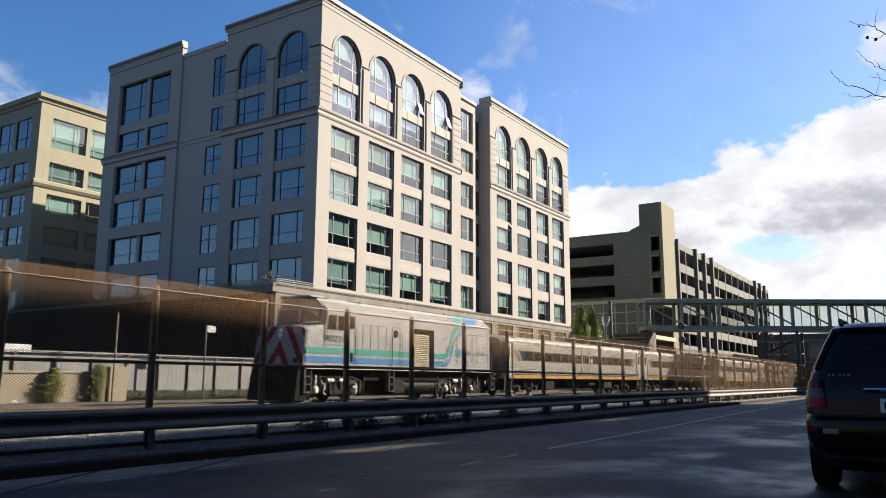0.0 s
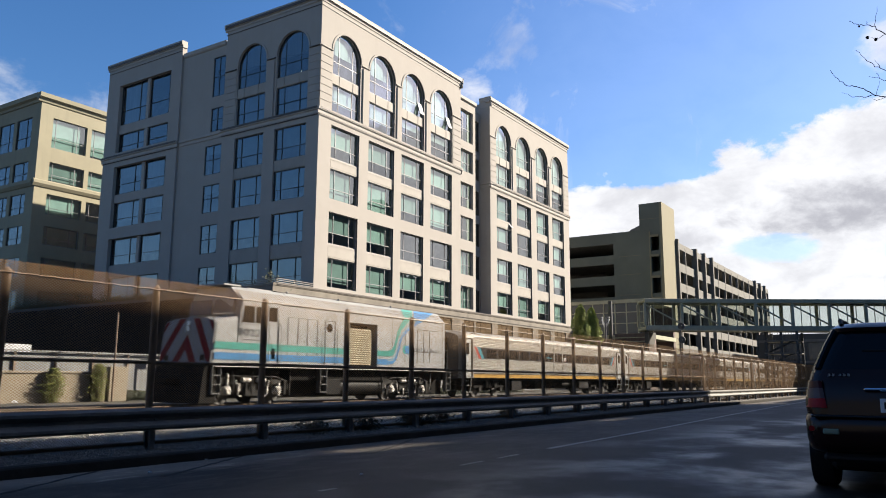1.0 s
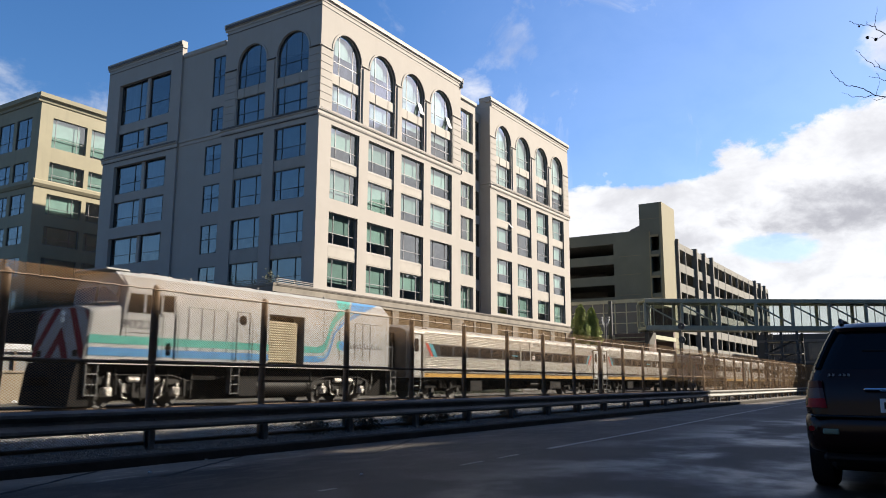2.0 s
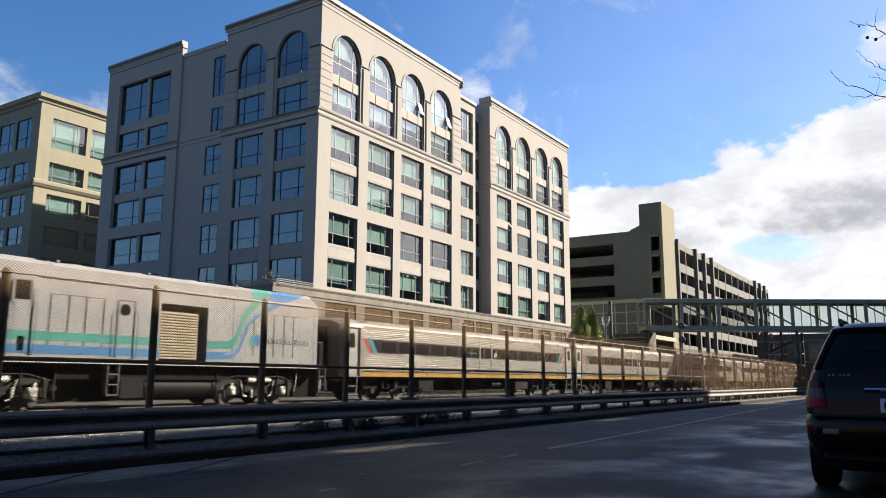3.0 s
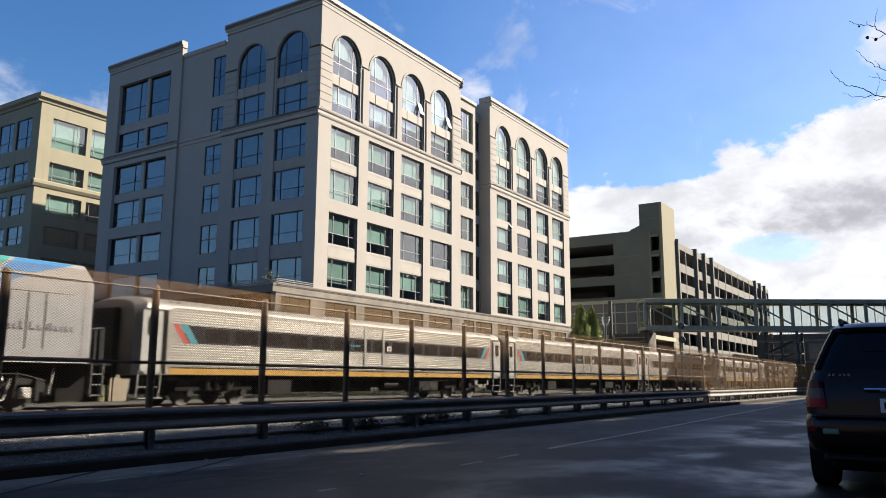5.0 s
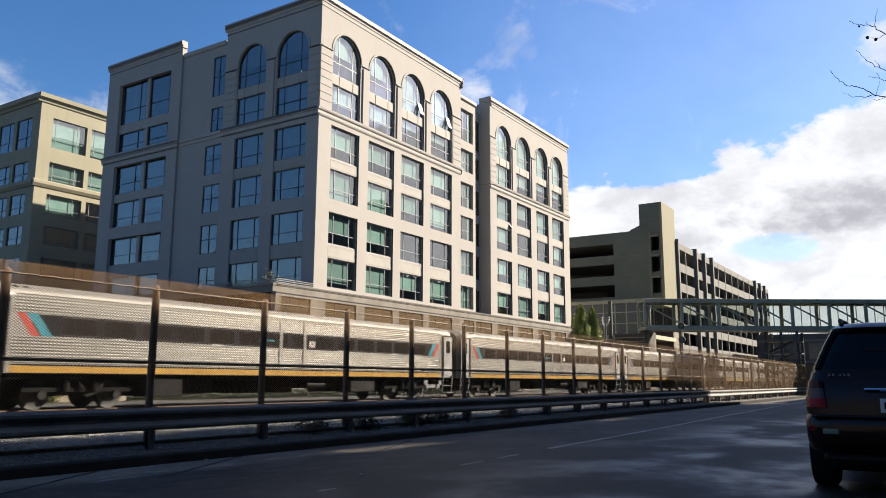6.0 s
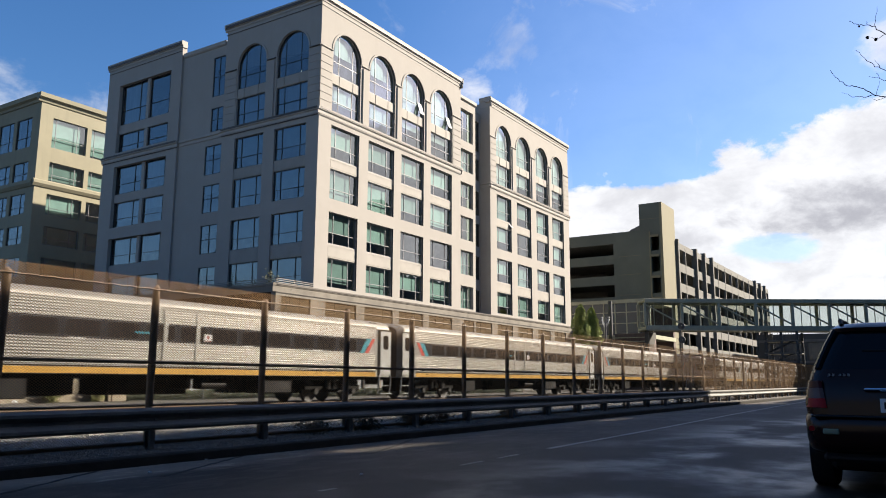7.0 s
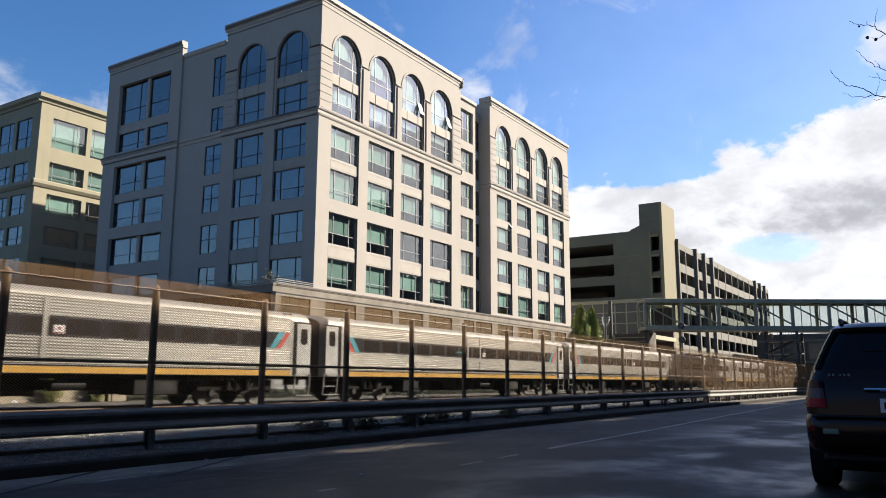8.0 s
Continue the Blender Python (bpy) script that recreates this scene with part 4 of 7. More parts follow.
def build_bridge():
    """A glazed truss footbridge over the tracks."""
    a, c = Vector((93.3, 30.5, 0)), Vector((117.9, -7.6, 0))
    ln = (c - a).length
    ax = (c - a).normalized()
    nx = Vector((ax.y, -ax.x, 0))
    put = lambda u, v, w: tuple(a + ax * u + nx * w + Vector((0, 0, v)))
    z0, z1 = 7.35, 11.25
    br = thing("footbridge", "grey-green steel truss footbridge with glazed sides", "footbridge")
    for w in (0.0, -3.2):
        g = Geo(put)
        g.box(0, ln, z0, z0 + 0.60, w - 0.2, w + 0.2, 0.03)
        part("bottom_chord", g, BRIDGE, br)
        g = Geo(put)
        g.box(0, ln, z1 - 0.5, z1, w - 0.2, w + 0.2, 0.03)
        part("top_chord", g, BRIDGE, br)
        n = 10
        for i in range(n + 1):
            u = ln * i / n
            g = Geo(put)
            g.box(u - 0.17, u + 0.17, z0 + 0.602, z1 - 0.502, w - 0.15, w + 0.15, 0.02)
            part("post", g, BRIDGE, br)
            if i < n and w == 0.0:
                g = Geo(put)
                g.tube((u + 0.2, z1 - 0.8, w), (u + ln / n - 0.2, z0 + 0.85, w), 0.11, 6)
                part("diagonal", g, BRIDGE, br)
                for k in (0.25, 0.5, 0.75):
                    g = Geo(put)
                    uu = u + ln / n * k
                    g.box(uu - 0.035, uu + 0.035, z0 + 0.602, z1 - 0.502, w - 0.16, w - 0.06)
                    part("mullion", g, BRIDGE, br)
        g = Geo(put)
        g.face([(0, z0 + 0.55, w - 0.14), (ln, z0 + 0.55, w - 0.14), (ln, z1 - 0.45, w - 0.14), (0, z1 - 0.45, w - 0.14)])
        part("pane", g, BRIDGE_GLASS, br, fix=False)
    g = Geo(put)
    g.box(0, ln, z0 + 0.1, z0 + 0.4, -2.99, -0.21)
    part("deck", g, BRIDGE, br)
    g = Geo(put)
    g.box(0, ln, z1 - 0.25, z1 - 0.05, -2.99, -0.21)
    part("roof", g, BRIDGE, br)
    # glazed lobby that joins the bridge to the garage
    lb = thing("glazed_lobby", "dim glazed lobby between the footbridge and the garage", "lobby")
    g = Geo()
    g.box(108.2, 120.3, 34.6, 52.0, 7.2, 7.8)
    part("floor_slab", g, BRIDGE, lb)
    g = Geo()
    g.box(108.2, 120.3, 34.6, 52.0, 12.4, 12.9)
    part("roof", g, BRIDGE, lb)
    for k in range(11):
        g = Geo()
        y = 34.7 + k * 1.72
        g.box(108.3, 108.5, y - 0.09, y + 0.09, 7.81, 12.39)
        part("mullion", g, BRIDGE, lb)
    for z in (9.4, 11.0):
        g = Geo()
        g.box(108.32, 108.48, 34.7, 52.0, z, z + 0.12)
        part("transom", g, BRIDGE, lb)
    for k in range(10):
        g = Geo()
        g.box(108.38, 108.42, 34.8 + k * 1.72, 36.33 + k * 1.72, 7.82, 12.38)
        part("pane", g, PANE_FAR, lb)
    g = Geo()
    g.box(108.4, 120.3, 51.6, 52.0, 0.1, 7.19)
    g.box(119.4, 120.3, 34.7, 51.5, 0.1, 12.39)
    part("back_wall", g, BRICK_DARK, lb)
    g = Geo()
    g.box(108.4, 109.2, 36.0, 51.5, 0.1, 7.19)
    part("base_wall", g, BRICK_DARK, lb)
    # landing tower by the tracks
    tw = thing("stair_tower", "dark brown clad stair and lift tower under the footbridge", "stair tower")
    g = Geo()
    g.box(95.9, 100.2, 31.4, 35.4, 0.1, 7.2, 0.05)
    part("cladding", g, BRICK_DARK, tw)
    for x, y in ((95.6, 31.1), (95.6, 35.8)):
        g = Geo()
        g.box(x - 0.22, x + 0.22, y - 0.22, y + 0.22, 0.1, 11.4, 0.03)
        part("column", g, W_FRAME_D, tw)
    for z in (5.6, 6.1, 6.6):
        g = Geo()
        g.box(95.55, 95.65, 31.2, 35.7, z, z + 0.1)
        part("handrail", g, BRIDGE, tw)
    g = Geo()
    p = g.pts([(96.2, 31.0, 7.3), (97.6, 30.6, 7.3), (97.6, 30.6, 6.7), (97.0, 30.8, 5.3), (96.2, 31.0, 5.3), (96.2, 31.9, 7.3), (97.6, 31.5, 7.3), (97.6, 31.5, 6.7), (97.0, 31.7, 5.3), (96.2, 31.9, 5.3)])
    g.f += [[p[i] for i in q] for q in ((0, 1, 2, 3, 4), (9, 8, 7, 6, 5), (0, 5, 6, 1), (1, 6, 7, 2), (2, 7, 8, 3), (3, 8, 9, 4), (4, 9, 5, 0))]
    part("stair_flank", g, GREY_CONC, tw)
    # steel stair frame on the near side of the street
    st = thing("stairway", "dark open steel stairway under the footbridge", "stairway")
    for x, y in ((103.0, 18.5), (103.0, 16.7), (103.0, 14.9), (107.0, 18.5), (107.0, 14.9)):
        g = Geo()
        g.box(x - 0.14, x + 0.14, y - 0.14, y + 0.14, -0.1, 7.3)
        part("post", g, W_FRAME_D, st)
    for z in (1.6, 3.1, 4.6, 6.1):
        g = Geo()
        g.box(102.8, 107.2, 14.8, 18.7, z, z + 0.16)
        part("landing", g, DECK_DARK, st)
        g = Geo()
        for k in range(13):
            g.box(102.74, 102.79, 14.85 + k * 0.31, 14.89 + k * 0.31, z + 0.16, z + 1.15)
        g.box(102.73, 102.80, 14.8, 18.7, z + 1.13, z + 1.2)
        part("guard", g, W_FRAME_D, st)
        g = Geo()
        g.tube((103.2, 15.2, z + 0.1), (103.2, 18.3, z - 1.3), 0.12, 6)
        part("flight", g, W_FRAME_D, st)
    # low dark office block at the end of the street
    o = thing("far_office", "dark glazed low office block at the end of the street", "building")
    g = Geo()
    g.box(170, 200, -30, 32, -0.1, 10.75)
    part("body", g, W_FRAME_D, o)
    for i in range(2):
        for k in range(14):
            g = Geo()
            g.box(169.9, 169.99, 30.6 - k * 4 - 3.4, 30.6 - k * 4, 1.5 + i * 4.2, 4.6 + i * 4.2)
            part("window", g, PANE_FAR, o)
        g = Geo()
        g.box(169.7, 169.99, -30, 32, 4.9 + i * 4.2, 5.4 + i * 4.2)
        part("band", g, GREY_CONC, o)


PANE_FAR = mat("far_dark_glass", (0.05, 0.06, 0.07), rough=0.12, vary=0.1, scale=0.2, fine=5)


# ---- fence and guardrail ----
FY = 10.5
POSTS = [7.90 + 2.385 * k for k in range(-6, 41)]


def build_fence():
    f = thing("chain_link_fence", "rust-brown wire mesh fence on dark steel posts beside the railway", "fence")
    x0, x1, zb, zt = POSTS[0], POSTS[-1], 0.13, 2.72
    post = Geo()
    post.tube((0, 0, -0.15), (0, 0, 2.48), 0.060, 12)
    post.tube((0, 0, 2.48), (0, 0, 2.53), 0.068, 12, 0.03)
    me = post.mesh("post", POST, True)
    for x in POSTS:
        ob = part("post", me, None, f)
        ob.location = (x, FY + 0.06, 0.1)
    g = Geo()
    g.tube((x0, FY + 0.03, 1.40), (x1, FY + 0.03, 1.40), 0.026, 8)
    part("mid_rail", g, POST, f)
    g = Geo()
    g.tube((x0, FY + 0.03, 0.17), (x1, FY + 0.03, 0.17), 0.03, 8)
    part("bottom_rail", g, POST, f)
    g = Geo()
    n = 700
    for i in range(n):
        a, c = x0 + (x1 - x0) * i / n, x0 + (x1 - x0) * (i + 1) / n
        s = 0.004 * (1 if i % 2 else -1)
        g.tube((a, FY - 0.01 + s, 2.555 - s), (c, FY - 0.01 - s, 2.555 + s), 0.011, 5)
    part("top_cable", g, CABLE, f, "pale twisted top cable")
    g = Geo()
    pitch, rise, wd, dp = 0.055, 0.037, 0.0035, 0.0023
    slope = pitch / rise
    run = (zt - zb) * slope
    k = int((x1 - x0 + run) / pitch)
    for s in (1, -1):
        yy = FY + 0.0013 * s
        for i in range(k):
            xb = x0 - run + i * pitch if s > 0 else x0 + i * pitch
            p, q = (xb, zb), (xb + s * run, zt)
            if q[0] < p[0]:
                p, q = q, p
            # cut the strand to the fence's length
            lo, hi = max(p[0], x0), min(q[0], x1)
            if hi - lo < 0.02:
                continue
            dz = (q[1] - p[1]) / (q[0] - p[0])
            k2 = 1.0 / math.hypot(1.0, dz)
            nx, nz = -dz * k2 * wd, k2 * wd
            ends = []
            for x in (lo, hi):
                z = p[1] + (x - p[0]) * dz
                ends.append(g.pts([(x + nx, yy, z + nz), (x, yy - dp, z), (x - nx, yy, z - nz), (x, yy + dp, z)]))
            for i4 in range(4):
                g.f.append([ends[0][i4], ends[0][(i4 + 1) % 4], ends[1][(i4 + 1) % 4], ends[1][i4]])
    part("wire_mesh", g, RUST_WIRE, f, "rust-brown diamond wire mesh", fix=False)


CABLE = mat("pale_cable", (0.17, 0.115, 0.07), rough=0.7, metal=0.0, vary=0.2, scale=4, fine=60)


def build_guardrail():
    r = thing("guardrail", "galvanised steel guardrail with a folded beam on steel posts", "guardrail")
    x0, x1 = POSTS[0] - 3, POSTS[-1] + 4
    y = FY - 0.20
    prof = [(0.00, 0.345), (-0.045, 0.36), (-0.083, 0.385), (-0.083, 0.425), (-0.05, 0.46), (-0.012, 0.49), (-0.012, 0.535), (-0.05, 0.565), (-0.083, 0.60), (-0.083, 0.64), (-0.045, 0.665), (0.0, 0.68)]
    outer = [(y + a, z + 0.02) for a, z in prof]
    inner = [(y + a + 0.012, z + 0.02) for a, z in prof][::-1]
    n = 9
    for i in range(n):
        g = Geo()
        a, c = x0 + (x1 - x0) * i / n, x0 + (x1 - x0) * (i + 1) / n
        g.sweep(outer + inner, a, c + 0.25 if i < n - 1 else c)
        if i % 2:
            g.v = [(p[0], p[1] + 0.004, p[2] + 0.003) for p in g.v]
        part("beam", g, GUARD_STEEL, r, smooth=False)
    post = Geo()
    post.box(-0.05, 0.05, -0.012, 0.0, -0.25, 0.66)
    post.box(-0.05, 0.05, 0.10, 0.112, -0.25, 0.66)
    post.box(-0.006, 0.006, 0.0, 0.10, -0.25, 0.66)
    me = post.mesh("post", GALV)
    for x in POSTS:
        ob = part("post", me, None, r)
        ob.location = (x - 0.09, y + 0.02, 0.05)
    bolt = Geo()
    bolt.tube((0, -0.02, 0), (0, 0.0, 0), 0.022, 8)
    bm_ = bolt.mesh("bolt", GALV)
    for x in POSTS:
        ob = part("bolt", bm_, None, r)
        ob.location = (x - 0.07, y - 0.012, 0.53)


# ---- what stands behind the railway ----
def build_backyard():
    BY = 33.5
    w = thing("planter_wall", "low beige block wall with a capping", "wall")
    g = Geo()
    g.box(2.0, 22.6, BY, BY + 0.35, 0.1, 1.38, 0.02)
    part("wall", g, BEIGE, w)
    g = Geo()
    g.box(2.0, 22.65, BY - 0.05, BY + 0.42, 1.385, 1.50, 0.02)
    part("capping", g, BEIGE, w)
    g = Geo()
    g.box(22.7, 23.7, BY - 0.1, BY + 0.6, 0.1, 1.75, 0.03)
    part("pier", g, BEIGE, w)
    f = thing("panel_fence", "pale grey corrugated panel fence on dark posts", "fence")
    x = -4.0
    while x < 72:
        g = Geo()
        top, n = 2.35, 14
        line = [(x + 1.9 * i / n, 0.012 * (i % 2)) for i in range(n + 1)]
        ring = [(a, BY + 1.25 - d) for a, d in line] + [(a, BY + 1.21 - d) for a, d in line[::-1]]
        g.loft([[(a, y, 0.3) for a, y in ring], [(a, y, top) for a, y in ring]])
        part("panel", g, GREY_PANEL, f)
        g = Geo()
        g.box(x - 0.05, x + 0.05, BY + 1.1, BY + 1.17, 0.1, 2.45)
        part("post", g, POST, f)
        x += 1.9
    for z in (2.37, 2.12):
        g = Geo()
        g.box(-4, 72, BY + 1.04, BY + 1.09, z, z + 0.07)
        part("rail", g, GREY_PANEL, f)
    s = thing("white_crate", "white painted crate on the yard behind the wall", "crate")
    g = Geo()
    g.box(9.0, 20.0, BY + 2.0, BY + 4.5, 0.15, 2.72, 0.03)
    part("body", g, WHITE_PANEL, s)
    for x, y, h, sign in ((22.7, BY - 0.4, 4.3, False), (27.7, BY - 0.8, 4.0, True)):
        p = thing("sign_post" if sign else "marker_post", "slim pale steel post with a small white sign" if sign else "slim rust-brown steel marker post", "post")
        g = Geo()
        g.tube((x, y, 0.1), (x, y, h), 0.05, 8)
        part("pole", g, GALV if sign else POST, p)
        if sign:
            g = Geo()
            g.box(x + 0.05, x + 0.62, y - 0.03, y, h - 0.38, h - 0.02, 0.01)
            part("sign", g, WHITE_PANEL, p)


BEIGE = mat("beige_block", (0.2268, 0.1898, 0.1386), rough=0.9, vary=0.15, scale=1, fine=15, bump=0.006)
GREY_PANEL = mat("pale_grey_fence_panel", (0.1848, 0.1865, 0.1848), rough=0.8, vary=0.15, scale=0.8, fine=20, dirt=((0.24, 0.23, 0.21), 0.4))
WHITE_PANEL = mat("white_painted_panel", (0.42, 0.4284, 0.4368), rough=0.7, vary=0.08, scale=0.8, fine=20, dirt=((0.45, 0.44, 0.42), 0.3))


def leaf_cloud(rnd, n, shape, size, g):
    """n small leaf blades scattered by shape(rnd) -> point."""
    for _ in range(n):
        c = Vector(shape(rnd))
        d = Vector((rnd.gauss(0, 1), rnd.gauss(0, 1), rnd.gauss(0, 1))).normalized()
        e = d.orthogonal().normalized()
        s = size * rnd.uniform(0.6, 1.4)
        g.face([tuple(c - e * s * 0.35), tuple(c + d * s * 0.6 + e * s * 0.05), tuple(c + e * s * 0.35), tuple(c - d * s * 0.6)])


LEAF = mat("green_leaves", (0.1285, 0.1358, 0.0273), rough=0.6, vary=0.4, scale=2.5, fine=10)
LEAF_L = mat("light_green_leaves", (0.27, 0.31, 0.062), rough=0.6, vary=0.4, scale=1.2, fine=8)
LEAF_D = mat("dull_green_leaves", (0.06552, 0.07224, 0.03108), rough=0.7, vary=0.4, scale=2.5, fine=10)
BARK = mat("grey_brown_bark", (0.10, 0.08, 0.065), rough=0.9, vary=0.3, scale=4, fine=30)


def build_bushes():
    rnd = random.Random(3)
    for x, h, w in ((19.85, 1.5, 0.66), (22.0, 1.75, 0.62)):
        t = thing("shrub", "clipped green climbing shrub against the beige wall", "shrub", at=pose(x, 33.22, 0.12), group="shrubs by the wall")
        g = Geo()
        for k in range(5):
            g.path([(0, 0, 0), (rnd.uniform(-.2, .2), rnd.uniform(-.1, .1), h * .4), (rnd.uniform(-.4, .4), rnd.uniform(-.2, .2), h * .8)], 0.025, 5, 0.4)
        part("stem", g, BARK, t)
        g = Geo()

        def shp(r, h=h, w=w):
            z = r.random() ** 0.8
            q = w * (0.5 + 0.5 * math.sin(math.pi * min(1, z * 0.9 + 0.1))) * (0.8 + 0.4 * noise.noise((z * 5, x, 0)))
            return (r.gauss(0, 0.42) * q, r.gauss(0, 0.3) * q, z * h)
        leaf_cloud(rnd, 2600, shp, 0.075, g)
        part("foliage", g, LEAF, t, fix=False)
    hd = thing("low_hedge", "neat low dark hedge along the pale fence", "hedge", kind="stuff")
    g = Geo()
    leaf_cloud(rnd, 22000, lambda r: (lambda x: (x, 33.9 + r.gauss(0, 0.25), 0.1 + r.random() ** 0.7 * (0.50 + 0.10 * noise.noise((x * 1.3, 0, 0)))))(r.uniform(23.8, 66)), 0.10, g)
    part("foliage", g, LEAF_D, hd, fix=False)
    # tall slim trees between the corner building and the garage
    for x, y, h, w in ((92.5, 38.6, 10.9, 1.55), (94.3, 37.9, 10.6, 1.6)):
        t = thing("slim_tree", "slim upright green tree between the buildings", "tree", at=pose(x, y, 0), group="slim trees")
        g = Geo()
        g.path([(0, 0, 0), (0.1, 0, h * 0.4), (0.0, 0.1, h * 0.95)], 0.16, 7, 0.2)
        for k in range(26):
            a, z = rnd.uniform(0, 6.28), h * rnd.uniform(0.15, 0.9)
            g.path([(0, 0, z), (math.cos(a) * w * .6, math.sin(a) * w * .6, z + w * .5)], 0.035, 4, 0.3)
        part("trunk", g, BARK, t)
        g = Geo()

        def shp(r, h=h, w=w):
            z = 0.1 + 0.9 * r.random()
            a = r.uniform(0, 6.28)
            q = w * (1.05 - z ** 7) * (0.55 + 0.75 * abs(noise.noise((math.cos(a) * 1.5, math.sin(a) * 1.5, z * 9)))) * r.random() ** 0.35
            return (math.cos(a) * q, math.sin(a) * q, z * h)
        leaf_cloud(rnd, 24000, shp, 0.145, g)
        part("crown", g, LEAF_L, t, fix=False)
    # planting on the podium's terrace
    t = thing("terrace_planting", "dark shrubs on the podium terrace", "shrub", kind="stuff")
    g = Geo()
    leaf_cloud(rnd, 9000, lambda r: (lambda y: (44.6 + abs(r.gauss(0, 0.5)), y, 8.4 + abs(r.gauss(0, 0.6)) * (0.3 + 1.6 * abs(noise.noise((y * 0.45, 2.0, 0))))))(r.uniform(45.0, 84)), 0.16, g)
    part("foliage", g, LEAF_D, t, fix=False)


def build_signals():
    for x, y, h in ((77.6, 29.6, 7.8), (79.6, 30.4, 7.7)):
        s = thing("lamp_mast", "slim pale steel mast with two short arms", "mast", at=pose(x, y, 0), group="masts by the track")
        g = Geo()
        g.tube((0, 0, 0.0), (0, 0, h), 0.06, 8)
        part("mast", g, GALV, s)
        for e in (-1, 1):
            g = Geo()
            g.path([(0, 0, h - 0.9), (0, e * 0.35, h - 0.35), (0, e * 0.38, h - 0.05)], 0.035, 6)
            g.box(-0.09, 0.09, e * 0.38 - 0.09, e * 0.38 + 0.09, h - 0.08, h + 0.05)
            part("arm", g, WHITE_PANEL, s)
    s = thing("railway_signal", "grey steel railway signal mast with round dark lamp heads", "signal", at=pose(80.7, 22.7, 0))
    h = 7.7
    g = Geo()
    g.tube((0, 0, 0.0), (0, 0, h), 0.07, 8)
    part("mast", g, GALV, s)
    for z in (h - 0.9, h - 2.3):
        g = Geo()
        g.tube((-0.22, -0.15, z), (-0.12, -0.15, z), 0.36, 16)
        part("target", g, W_FRAME_D, s)
        g = Geo()
        g.tube((-0.5, -0.15, z), (-0.22, -0.15, z), 0.13, 10)
        part("hood", g, W_FRAME_D, s)
    for k in range(11):
        g = Geo()
        g.box(-0.02, 0.02, 0.05, 0.42, 0.6 + k * 0.62, 0.63 + k * 0.62)
        part("rung", g, GALV, s)


def build_stones():
    """Loose ballast stones and roadside weeds."""
    rnd = random.Random(21)
    g = Geo()
    for _ in range(26000):
        x = rnd.uniform(3.0, 46.0)
        y = 10.95 + (rnd.random() ** 1.3) * 4.6
        r = rnd.uniform(0.018, 0.055)
        z = 0.09 + 0.05 * noise.noise((x * 0.9, y * 0.9, 3)) + 0.03 * math.sin(y * 0.6) + r * 0.3
        q = [(x + r * rnd.uniform(.7, 1.3), y, z), (x, y + r * rnd.uniform(.7, 1.3), z), (x - r * rnd.uniform(.7, 1.3), y, z), (x, y - r * rnd.uniform(.7, 1.3), z), (x + rnd.uniform(-.5, .5) * r, y + rnd.uniform(-.5, .5) * r, z + r * rnd.uniform(.5, 1.0))]
        p = g.pts(q)
        for i in range(4):
            g.f.append([p[i], p[(i + 1) % 4], p[4]])
    thing("loose_stones", "pale loose ballast stones behind the fence", "stones", kind="stuff", g=g, material=STONE)
    g = Geo()
    for _ in range(9000):
        x, y = 2.0 + 42.0 * rnd.random() ** 1.4, rnd.uniform(9.36, 10.8)
        r = rnd.uniform(0.010, 0.032)
        z = 0.10 + 0.05 * noise.noise((x * 2.1, y * 2.1, 0)) + r * 0.3
        p = g.pts([(x + r, y, z), (x, y + r, z), (x - r, y, z), (x, y - r, z), (x, y, z + r * rnd.uniform(.5, 1.0))])
        for i in range(4):
            g.f.append([p[i], p[(i + 1) % 4], p[4]])
    thing("verge_rubble", "dark rubble on the verge under the guardrail", "rubble", kind="stuff", g=g, material=GRIT)
    for x, y, w, h, n in ((15.3, 10.62, 0.6, 0.85, 1500), (16.6, 10.75, 0.5, 0.5, 700), (20.3, 10.8, 0.5, 0.45, 700), (11.9, 10.7, 0.5, 0.35, 500), (13.4, 10.6, 0.5, 0.4, 600)):
        t = thing("roadside_weed", "dark straggly weed growing through the fence", "weed", at=pose(x, y, 0.08), group="weeds along the fence")
        gs, gl = Geo(), Geo()
        for k in range(14):
            tip = Vector((rnd.gauss(0, w * .5), rnd.gauss(0, 0.12), h * rnd.uniform(.5, 1.1)))
            gs.path([(0, 0, 0), tuple(tip * 0.5 + Vector((0, 0, 0.08))), tuple(tip)], 0.008, 4, 0.3)
        part("stem", gs, BARK, t)
        leaf_cloud(rnd, n, lambda r: (r.gauss(0, w * .45), r.gauss(0, 0.13), abs(r.gauss(0, h * .45))), 0.06, gl)
        part("foliage", gl, WEED, t, fix=False)


WEED = mat("dark_dry_weed", (0.035, 0.036, 0.02), rough=0.8, vary=0.4, scale=4, fine=20)
STONE = mat("pale_stone", (0.4069, 0.3806, 0.3281), rough=0.9, vary=0.35, scale=6, fine=40)


